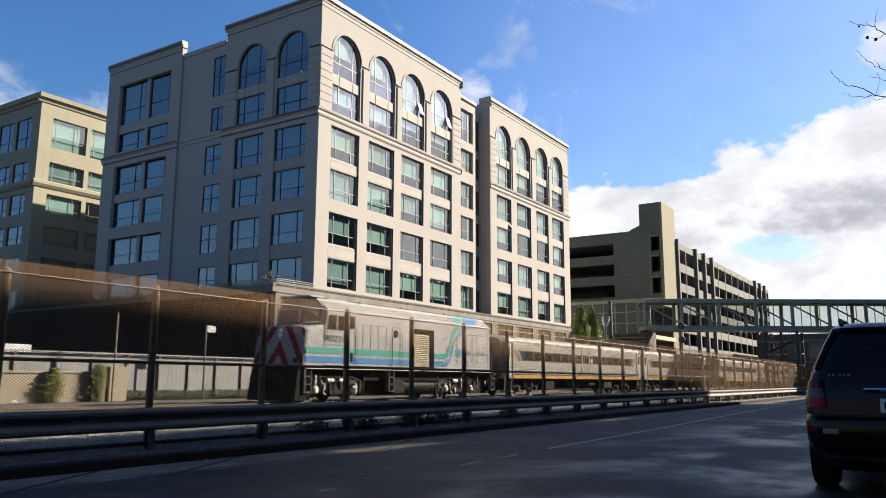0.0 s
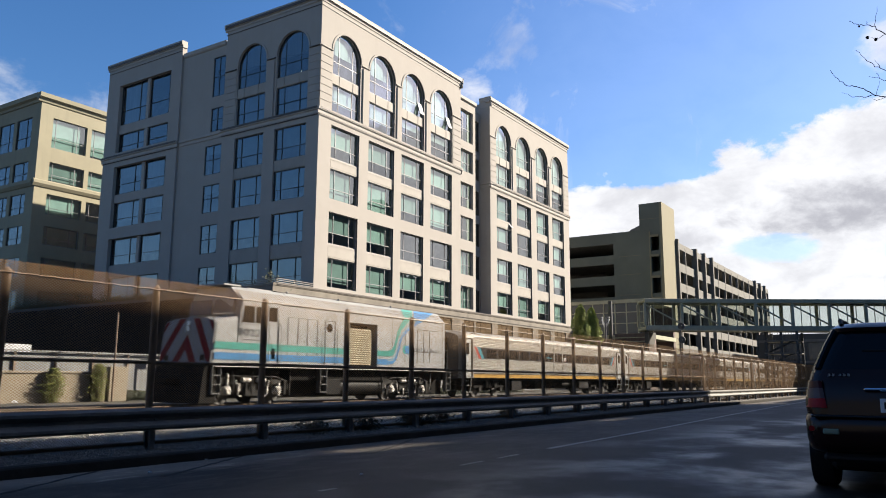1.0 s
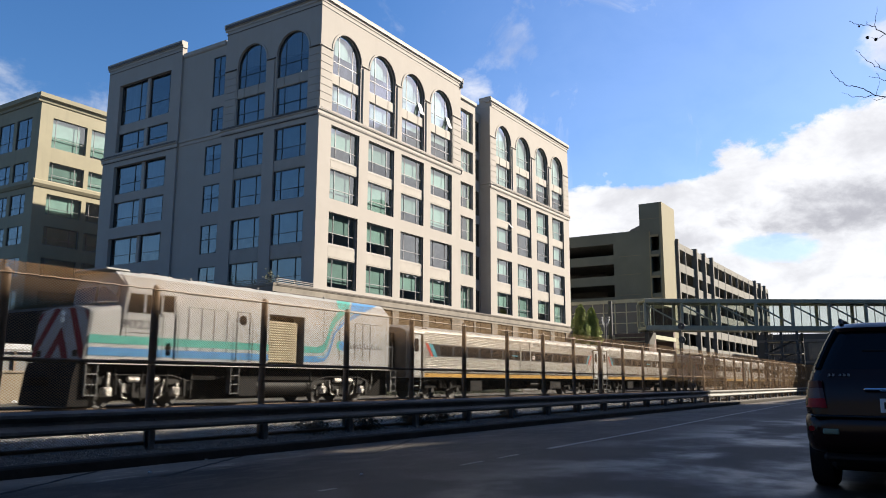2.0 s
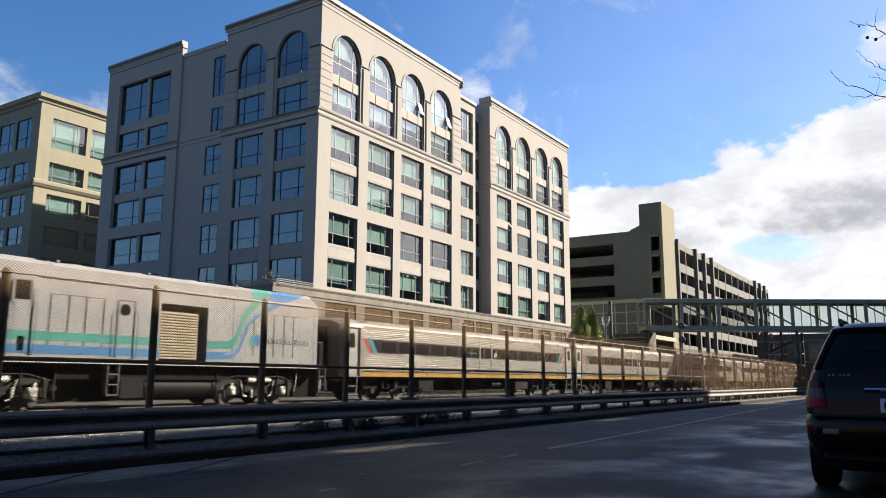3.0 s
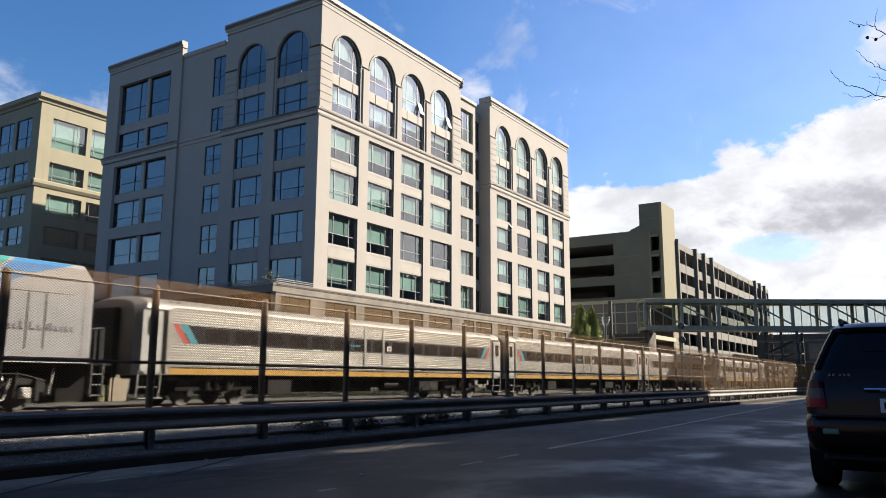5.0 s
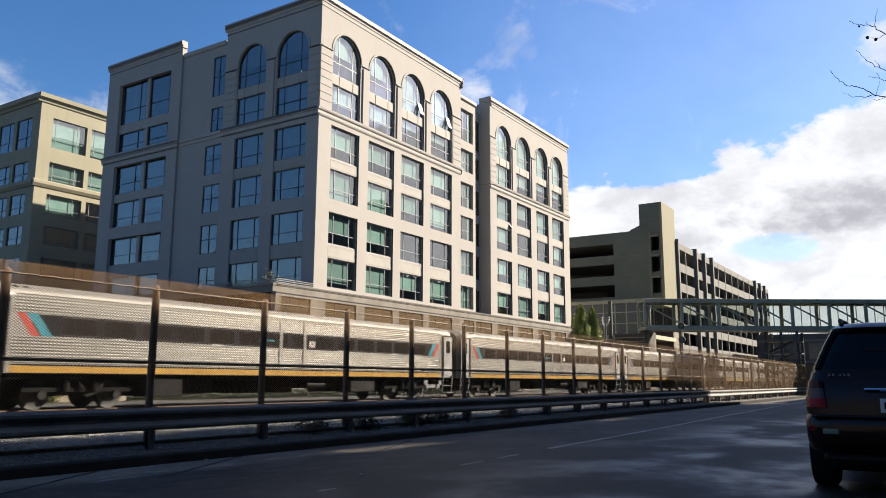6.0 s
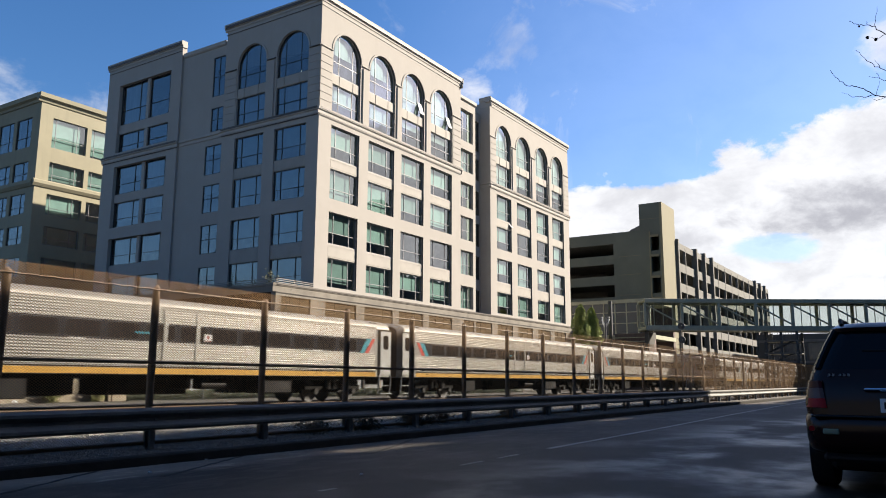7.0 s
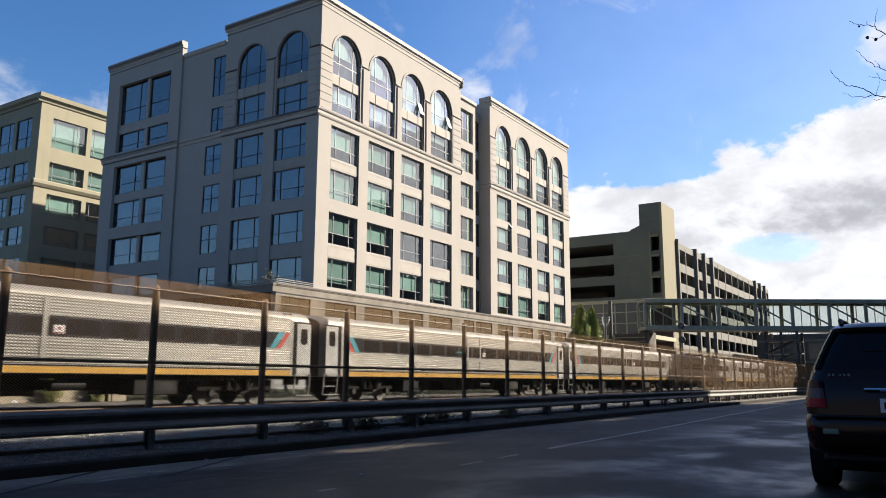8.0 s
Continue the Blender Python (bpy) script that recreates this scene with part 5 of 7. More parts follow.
def build_twigs():
    """Bare hanging twigs of a street tree that stands beside the camera."""
    rnd = random.Random(12)
    t = thing("bare_street_tree", "bare street tree with thin dark twigs and seed balls", "tree")
    g = Geo()
    g.path([(6.9, -3.0, 0.05), (6.95, -2.95, 2.2), (6.9, -2.7, 4.2), (7.1, -2.6, 7.5)], 0.17, 9, 0.35)
    g.path([(6.9, -2.8, 3.3), (6.75, -1.6, 4.1), (6.6, -0.6, 4.0)], 0.06, 7, 0.35)
    g.path([(6.92, -2.75, 3.0), (6.8, -1.5, 3.55), (6.68, -0.5, 3.35)], 0.05, 7, 0.35)
    part("trunk", g, BARK, t)
    def twig(ps, r):
        out = []
        g = Geo()
        for p, q in zip(ps, ps[1:]):
            for k in range(4):
                m = Vector(p).lerp(Vector(q), k / 4)
                out.append(tuple(m + Vector((0, rnd.uniform(-1, 1), rnd.uniform(-1, 1))) * 0.006))
        out.append(ps[-1])
        g.path(out, r, 5, 0.35)
        part("twig", g, BARK, t)

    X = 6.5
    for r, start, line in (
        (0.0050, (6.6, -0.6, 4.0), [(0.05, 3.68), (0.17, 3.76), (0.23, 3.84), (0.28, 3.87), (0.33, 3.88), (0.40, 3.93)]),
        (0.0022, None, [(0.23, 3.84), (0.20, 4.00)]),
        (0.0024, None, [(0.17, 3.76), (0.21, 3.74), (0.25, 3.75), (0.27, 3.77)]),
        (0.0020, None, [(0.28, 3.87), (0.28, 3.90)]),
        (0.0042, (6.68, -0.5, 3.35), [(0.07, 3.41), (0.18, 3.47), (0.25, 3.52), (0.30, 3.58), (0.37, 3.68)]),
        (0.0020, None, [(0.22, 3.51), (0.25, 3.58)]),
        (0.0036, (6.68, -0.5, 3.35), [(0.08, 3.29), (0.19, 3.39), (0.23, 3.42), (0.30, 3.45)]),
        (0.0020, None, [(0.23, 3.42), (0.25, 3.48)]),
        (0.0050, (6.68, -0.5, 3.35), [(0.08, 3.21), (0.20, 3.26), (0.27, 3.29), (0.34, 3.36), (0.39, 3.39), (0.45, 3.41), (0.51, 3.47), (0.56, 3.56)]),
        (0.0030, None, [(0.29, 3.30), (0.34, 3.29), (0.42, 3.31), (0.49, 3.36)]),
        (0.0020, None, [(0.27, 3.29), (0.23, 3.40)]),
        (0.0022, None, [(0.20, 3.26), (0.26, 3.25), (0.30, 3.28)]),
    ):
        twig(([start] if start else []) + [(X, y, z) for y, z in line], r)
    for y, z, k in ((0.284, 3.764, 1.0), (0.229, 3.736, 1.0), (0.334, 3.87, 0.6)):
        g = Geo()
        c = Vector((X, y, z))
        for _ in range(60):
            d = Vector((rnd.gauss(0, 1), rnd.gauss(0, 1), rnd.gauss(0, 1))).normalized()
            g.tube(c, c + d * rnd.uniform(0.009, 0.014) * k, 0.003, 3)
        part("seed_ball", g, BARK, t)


BLOCK = mat("plain_grey_render", (0.075, 0.072, 0.07), rough=0.9, vary=0.15, scale=0.2, fine=6)


def build_litter():
    """Small scraps of pale paper by the kerb and the wall."""
    rnd = random.Random(8)
    for x, y, z, r in ((6.3, 8.32, 0.004, 0.03), (7.75, 9.0, 0.004, 0.022), (7.6, 6.05, 0.004, 0.028), (18.1, 33.0, 0.13, 0.16)):
        g = Geo()
        n = 7
        rim = [(r * rnd.uniform(0.6, 1.2) * math.cos(6.283 * k / n), 0.7 * r * rnd.uniform(0.6, 1.2) * math.sin(6.283 * k / n), rnd.uniform(0, 0.4) * r) for k in range(n)]
        g.loft([rim, [(a * 0.85, b * 0.85, c + 0.55 * r) for a, b, c in rim]])
        thing("paper_scrap", "small crumpled scrap of pale paper on the ground", "litter", at=pose(x, y, z), group="paper scraps", g=g, material=WHITE_PANEL)


def build_other_side():
    """Unseen plain blocks on the camera's side, added to shade street, fence and train."""
    # its front turns slightly away from the street; two slots added in the roof screen let slips of sun onto the road
    b = thing("street_block", "unseen plain grey block added to shade the street and fence", "building")
    g = Geo()
    plan = [(-70, -11.6), (24, -11.6), (72.5, -13.4), (72.5, -40), (-70, -40)]
    g.loft([[(x, y, z) for x, y in plan] for z in (-0.1, 18.6)])
    part("body", g, BLOCK, b)
    k = -1.8 / 48.5
    for x0, x1, put in ((-70, 24, lambda u, v, w: (u, -11.6 + w, v)), (24.003, 72.5, lambda u, v, w: (u, -11.6 + (u - 24) * k + w, v))):
        g = Geo(put)
        wall_panel(g, x0, x1, 18.603, 24.35, [(36.8, 39.4, 19.50, 19.98), (50.0, 52.4, 20.45, 20.76)] if x0 > 0 else [], 0.12)
        part("roof_screen", g, BLOCK, b)
    # also unseen; the tall narrow one drops a shadow on the far coaches
    for x0, x1, h, label in ((72.7, 101.5, 19.7, "unseen lower grey block added to let sun onto the fence"), (101.7, 129.3, 24.8, "unseen middling grey block added to shade the fence's far end"), (129.5, 137.6, 40.0, "unseen tall narrow grey block added to shade a stretch of the train"), (137.8, 330, 24.8, "unseen grey block beyond the tall one, added to close the street side")):
        g = Geo()
        g.box(x0, x1, -40, -12.0, -0.1, h)
        thing("street_block", label, "building", g=g, material=BLOCK)
    # unseen block behind the camera, added to dim skylight and reflections
    g = Geo()
    g.box(-75, -48, -11.9, 20.5, -0.1, 22.0)
    g.box(-75, -48, 29.5, 92.0, -0.1, 22.0)
    g.box(-75, -48, 20.5, 29.5, 8.0, 22.0)
    thing("street_block", "unseen grey block across street and railway behind, added to dim skylight", "building", g=g, material=BLOCK)
# ---- the parked car ----
CAR_PAINT = mat("maroon_black_car_paint", (0.021, 0.0085, 0.0075), rough=0.2, vary=0.1, scale=2, fine=90, spec=0.2, coat=0.08)
CAR_GLASS = mat("smoked_car_glass", (0.006, 0.007, 0.009), rough=0.08, spec=0.2, vary=0.05, scale=1, fine=10)
RUBBER = mat("tyre_rubber", (0.011, 0.011, 0.012), spec=0.15, rough=0.9, vary=0.2, scale=6, fine=60, bump=0.002)
RED_LENS = mat("red_lamp_lens", (0.32, 0.008, 0.012), rough=0.3, spec=0.12, vary=0.15, scale=9, fine=60)
CLEAR_LENS = mat("pale_lamp_lens", (0.11, 0.072, 0.074), rough=0.3, spec=0.15, vary=0.15, scale=9, fine=60)
DIM_LENS = mat("dim_red_lens", (0.055, 0.006, 0.008), rough=0.3, spec=0.12, vary=0.15, scale=9, fine=60)
CHROME = mat("chrome", (0.75, 0.76, 0.78), rough=0.12, metal=1.0, vary=0.05, scale=5, fine=50)
PLASTIC = mat("black_plastic", (0.012, 0.012, 0.013), spec=0.25, rough=0.55, vary=0.15, scale=5, fine=80)
BADGE = mat("dull_badge_metal", (0.6, 0.6, 0.62), rough=0.4, metal=0.0, vary=0.1)
PLATE = mat("white_plate", (0.75, 0.76, 0.78), rough=0.4, vary=0.05, scale=5, fine=50)
STICKER = mat("pale_green_sticker", (0.20, 0.27, 0.20), rough=0.5, vary=0.1, scale=9, fine=60)


def rounded(x0, x1, hw, r, n=4):
    """A closed plan outline with rounded corners, as (x, y)."""
    out = []
    for cx, cy, a0 in ((x1 - r, hw - r, 0), (x0 + r, hw - r, 90), (x0 + r, -hw + r, 180), (x1 - r, -hw + r, 270)):
        for k in range(n + 1):
            a = radians(a0 + 90 * k / n)
            out.append((cx + r * math.cos(a), cy + r * math.sin(a)))
    return out


def build_suv():
    c = thing("parked_suv", "maroon-black sport utility car with smoked rear glass parked in the street", "car", at=pose(9.05, 0.43, 0))
    g = Geo()
    rows = [(0.40, 0.14, 4.45, 0.82, 0.25), (0.45, 0.05, 4.55, 0.87, 0.28), (0.55, 0.0, 4.6, 0.89, 0.30), (0.73, 0.0, 4.6, 0.895, 0.30), (0.78, 0.03, 4.59, 0.89, 0.30), (0.80, 0.09, 4.57, 0.885, 0.28), (0.90, 0.11, 4.55, 0.895, 0.26), (1.05, 0.13, 4.5, 0.880, 0.27), (1.18, 0.17, 4.2, 0.850, 0.28), (1.27, 0.22, 3.9, 0.822, 0.28)]
    g.loft([[(x, y, z) for x, y in rounded(a, b, hw, r)] for z, a, b, hw, r in rows])
    part("body", g, CAR_PAINT, c, smooth=True)
    g = Geo()
    rows = [(1.271, 0.225, 3.6, 0.822, 0.28), (1.40, 0.30, 3.3, 0.772, 0.28), (1.54, 0.39, 3.0, 0.715, 0.28), (1.68, 0.47, 2.75, 0.645, 0.28)]
    g.loft([[(x, y, z) for x, y in rounded(a, b, hw, r)] for z, a, b, hw, r in rows])
    part("glasshouse", g, CAR_GLASS, c, "smoked rear and side glass", smooth=True)
    g = Geo()
    rows = [(1.681, 0.44, 2.78, 0.652, 0.28), (1.72, 0.42, 2.75, 0.632, 0.28), (1.765, 0.50, 2.6, 0.575, 0.28), (1.785, 0.68, 2.4, 0.47, 0.22)]
    g.loft([[(x, y, z) for x, y in rounded(a, b, hw, r)] for z, a, b, hw, r in rows])
    part("roof", g, CAR_PAINT, c, smooth=True)
    for s in (1, -1):
        g = Geo()
        g.path([(0.31, 0.735 * s, 1.27), (0.385, 0.690 * s, 1.40), (0.475, 0.635 * s, 1.54), (0.55, 0.565 * s, 1.69)], 0.04, 8)
        part("pillar", g, CAR_GLASS, c, smooth=True)
        g = Geo()
        g.path([(0.60, 0.50 * s, 1.755), (0.68, 0.52 * s, 1.815), (1.2, 0.53 * s, 1.83), (2.2, 0.53 * s, 1.82), (2.35, 0.52 * s, 1.755)], 0.024, 8)
        part("roof_rail", g, PLASTIC, c, smooth=True)
        # rear lamp: red above and below, pale in the middle
        lamp = None
        for z0, z1, m in ((0.87, 0.965, RED_LENS), (0.967, 1.075, CLEAR_LENS), (1.077, 1.15, DIM_LENS)):
            g = Geo()
            ring = []
            for z in (z0, z1):
                off = 0.098 + (z - 0.90) * 0.21
                ring.append([(off - 0.004, (0.655 + (z - 0.87) * 0.14) * s, z), (off - 0.010, (0.70 + (z - 0.87) * 0.10) * s, z), (off + 0.030, (0.782 - (z - 0.87) * 0.06) * s, z), (off + 0.100, (0.845 - (z - 0.87) * 0.10) * s, z), (off + 0.22, (0.886 - (z - 0.87) * 0.13) * s, z), (off + 0.26, 0.80 * s, z), (off + 0.12, 0.70 * s, z)])
            g.loft(ring)
            if lamp is None:
                lamp = part("tail_lamp", g, m, c, "red and clear tail lamp", smooth=True)
            else:
                part("lens", g, m, lamp, smooth=True)
        g = Geo()
        g.tube((-0.012, 0.80 * s, 0.66), (0.03, 0.80 * s, 0.66), 0.028, 10)
        part("reflector", g, RED_LENS, c)
        g = Geo()
        g.box(-0.02, 0.02, 0.62 * s - 0.075, 0.62 * s + 0.075, 0.605, 0.66, 0.008) if s > 0 else g.box(-0.012, 0.0, -0.3, -0.2, 0.3, 0.31)
        part("sticker" if s > 0 else "tow_cover", g, STICKER if s > 0 else PLASTIC, c)
    g = Geo()
    g.box(-0.015, 0.1, -0.80, 0.80, 0.775, 0.795, 0.008)
    part("bumper_strip", g, PLASTIC, c)
    g = Geo()
    g.box(0.10, 0.5, -0.72, 0.72, 0.32, 0.41, 0.03)
    part("rear_valance", g, PLASTIC, c)
    g = Geo()
    g.box(0.08, 0.13, -0.30, 0.30, 1.045, 1.075, 0.012)
    part("tailgate_handle", g, CHROME, c, "chrome tailgate strip")
    g = Geo()
    g.box(0.085, 0.112, -0.16, 0.16, 0.83, 0.97, 0.004)
    plate = part("plate", g, PLATE, c)
    for i in range(6):
        g = Geo()
        g.box(0.078, 0.084, -0.13 + i * 0.045, -0.10 + i * 0.045, 0.865, 0.935)
        part("plate_bar", g, PLASTIC, plate)
    # small chrome badge strokes on the tailgate
    g = Geo()
    for y in (0.635, 0.595, 0.53, 0.49, 0.45):
        g.box(0.168, 0.182, y - 0.026, y - 0.004, 1.198, 1.204)
        g.box(0.168, 0.182, y - 0.026, y - 0.004, 1.216, 1.221)
        g.box(0.168, 0.182, y - 0.026, y - 0.020, 1.198, 1.221)
    part("badge", g, BADGE, c)
    g = Geo()
    g.box(0.33, 0.36, -0.12, 0.3, 1.46, 1.475, 0.003)
    part("wiper", g, PLASTIC, c)
    g = Geo()
    g.box(0.34, 0.36, 0.02, 0.12, 1.36, 1.42)
    part("window_label", g, PLATE, c, "small pale window label")
    for x in (0.90, 3.72):
        for s in (1, -1):
            w = Geo()
            w.loft([[(x + rr * math.cos(2 * math.pi * k / 28), (0.805 + yy) * s, 0.365 + rr * math.sin(2 * math.pi * k / 28)) for k in range(28)] for yy, rr in ((-0.15, 0.24), (-0.14, 0.33), (-0.11, 0.365), (0.085, 0.365), (0.110, 0.35), (0.12, 0.25))])
            wheel = part("wheel", w, RUBBER, c, smooth=True)
            g = Geo()
            g.tube((x, 0.905 * s, 0.365), (x, 0.92 * s, 0.365), 0.24, 20)
            part("rim", g, GALV, wheel)
    g = Geo()
    g.box(0.5, 4.3, -0.70, 0.70, 0.20, 0.40, 0.05)
    part("underbody", g, PLASTIC, c)
# ---- the train ----
LOCO_WHITE = mat("off_white_loco_paint", (0.222, 0.2215, 0.2205), rough=0.5, vary=0.08, scale=0.9, fine=12, dirt=((0.24, 0.22, 0.19), 0.35))
LOCO_ROOF = mat("grimy_pale_roof", (0.1777, 0.1777, 0.1722), rough=0.6, vary=0.15, scale=0.8, fine=12, dirt=((0.24, 0.22, 0.19), 0.5))
TEAL = mat("teal_stripe", (0.0252, 0.1974, 0.1638), rough=0.45, vary=0.08, scale=2, fine=20)
BLUE = mat("blue_stripe", (0.021, 0.126, 0.2772), rough=0.45, vary=0.08, scale=2, fine=20)
PALE_BLUE = mat("pale_blue_stripe", (0.084, 0.2184, 0.3192), rough=0.45, vary=0.08, scale=2, fine=20)
RED = mat("red_stripe", (0.150, 0.0032, 0.010), spec=0.1, rough=0.6, vary=0.1, scale=2, fine=20)
NOSE_GREY = mat("pale_grey_nose", (0.21, 0.2016, 0.1974), rough=0.5, vary=0.1, scale=1.5, fine=20)
UNDER = mat("grimy_black_underframe", (0.012, 0.011, 0.010), spec=0.08, rough=0.85, vary=0.3, scale=2, fine=25, bump=0.004)
# trucks: highlights put into bright silver parts, shadow into near-black TRUCK_DARK ones
TRUCK_SILVER = mat("bright_truck_silver", (0.45, 0.425, 0.39), rough=0.5, metal=0.3, vary=0.7, scale=5, fine=25)
WHEEL_DARK = mat("dusty_dark_wheel", (0.025, 0.023, 0.021), rough=0.6, vary=0.3, scale=4, fine=30)
TRUCK_DARK = mat("dark_truck_steel", (0.018, 0.0165, 0.015), spec=0.2, rough=0.65, vary=0.5, scale=4, fine=25)
GROOVE = mat("dark_panel_gap", (0.018, 0.016, 0.015), spec=0.1, rough=0.9, vary=0.1)
SHUTTER = mat("tan_roller_shutter", (0.3108, 0.2646, 0.1806), rough=0.5, metal=0.3, vary=0.12, scale=2, fine=30)
LETTER = mat("dark_grey_lettering", (0.025, 0.026, 0.03), rough=0.5, vary=0.1)
LOCO_GLASS = mat("dark_cab_glass", (0.018, 0.015, 0.013), spec=0.3, rough=0.08, vary=0.05)
LAMP_GLASS = mat("headlamp_glass", (0.75, 0.75, 0.70), rough=0.1, vary=0.05, coat=1.0)
STEEL = mat("brushed_stainless", (0.33, 0.315, 0.29), rough=0.38, metal=0.72, vary=0.08, scale=1.5, fine=30, stretch=(0.15, 1, 6))
YELLOW = mat("amber_yellow_stripe", (0.31, 0.165, 0.012), rough=0.5, vary=0.08, scale=2, fine=20)
BAND = mat("dark_window_band", (0.014, 0.0125, 0.015), rough=0.5, spec=0.1, vary=0.15, scale=1, fine=20)
COACH_PANE = mat("dark_coach_window", (0.024, 0.020, 0.018), rough=0.06, vary=0.05)
COACH_ROOF = mat("dull_steel_roof", (0.225, 0.213, 0.19), rough=0.62, metal=0.25, vary=0.08, scale=1.0, fine=20, stretch=(0.2, 1, 1), dirt=((0.16, 0.145, 0.12), 0.4))
COACH_END = mat("dark_coach_end", (0.075, 0.062, 0.053), rough=0.6, vary=0.2, scale=1.5, fine=20)
DOOR_PALE = mat("pale_coach_door", (0.2856, 0.2813, 0.268), rough=0.45, vary=0.08, scale=2, fine=20)
SLASH_RED = mat("orange_red_slash", (0.3528, 0.0378, 0.0252), rough=0.45, vary=0.1, scale=2, fine=20)
SLASH_TEAL = mat("blue_green_slash", (0.0252, 0.1848, 0.2268), rough=0.45, vary=0.1, scale=2, fine=20)
GASKET = mat("grey_window_gasket", (0.025, 0.023, 0.023), rough=0.5, vary=0.1)
WHITE_SIGN = mat("white_sign", (0.4368, 0.42, 0.3948), rough=0.5, vary=0.04)

K = 0.959


def wheel_mesh(r):
    g = Geo()
    n = 32
    ring = lambda rr, y: [(rr * math.cos(2 * math.pi * k / n), y, rr * math.sin(2 * math.pi * k / n)) for k in range(n)]
    g.loft([ring(0.10, -0.10), ring(r * 0.55, -0.03), ring(r * 0.84, -0.05), ring(r, -0.065), ring(r, 0.045), ring(r + 0.03, 0.05), ring(r + 0.025, 0.075), ring(r * 0.8, 0.07)])
    for k in range(4):
        a = math.pi * k / 2
        g.tube((0.2 * math.cos(a), -0.09, 0.2 * math.sin(a)), (0.2 * math.cos(a), -0.05, 0.2 * math.sin(a)), 0.035, 6)
    return g.mesh("wheel", WHEEL_DARK, True)


def axle_set(parent, x, r, mesh):
    """An axle with two wheels that turns in its bearings; returned for keying."""
    g = Geo()
    g.tube((0, -0.8, 0), (0, 0.8, 0), 0.08, 10)
    ax = part("axle", g, UNDER, parent)
    ax.location = (x, 0, r)
    for s in (1, -1):
        w = part("wheel", mesh, None, ax)
        w.matrix_basis = pose(0, -0.755 * s, 0, 0, 0, 0 if s > 0 else 180)
    return ax


def text_mesh(body, size, name):
    cu = bpy.data.curves.new(name, "FONT")
    cu.body, cu.size, cu.extrude, cu.offset = body, size, 0.004, 0.0
    ob = bpy.data.objects.new(name, cu)
    scene.collection.objects.link(ob)
    me = bpy.data.meshes.new_from_object(ob.evaluated_get(bpy.context.evaluated_depsgraph_get()))
    bpy.data.objects.remove(ob)
    return me


def strip(g, pts_a, pts_b, y, d=0.006):
    """A ribbon on the side plane between two lines of (u, z)."""
    lo = [(u * K, y - d, z * K) for u, z in pts_a]
    hi = [(u * K, y - d, z * K) for u, z in pts_b]
    for i in range(len(lo) - 1):
        g.face([lo[i], lo[i + 1], hi[i + 1], hi[i]])


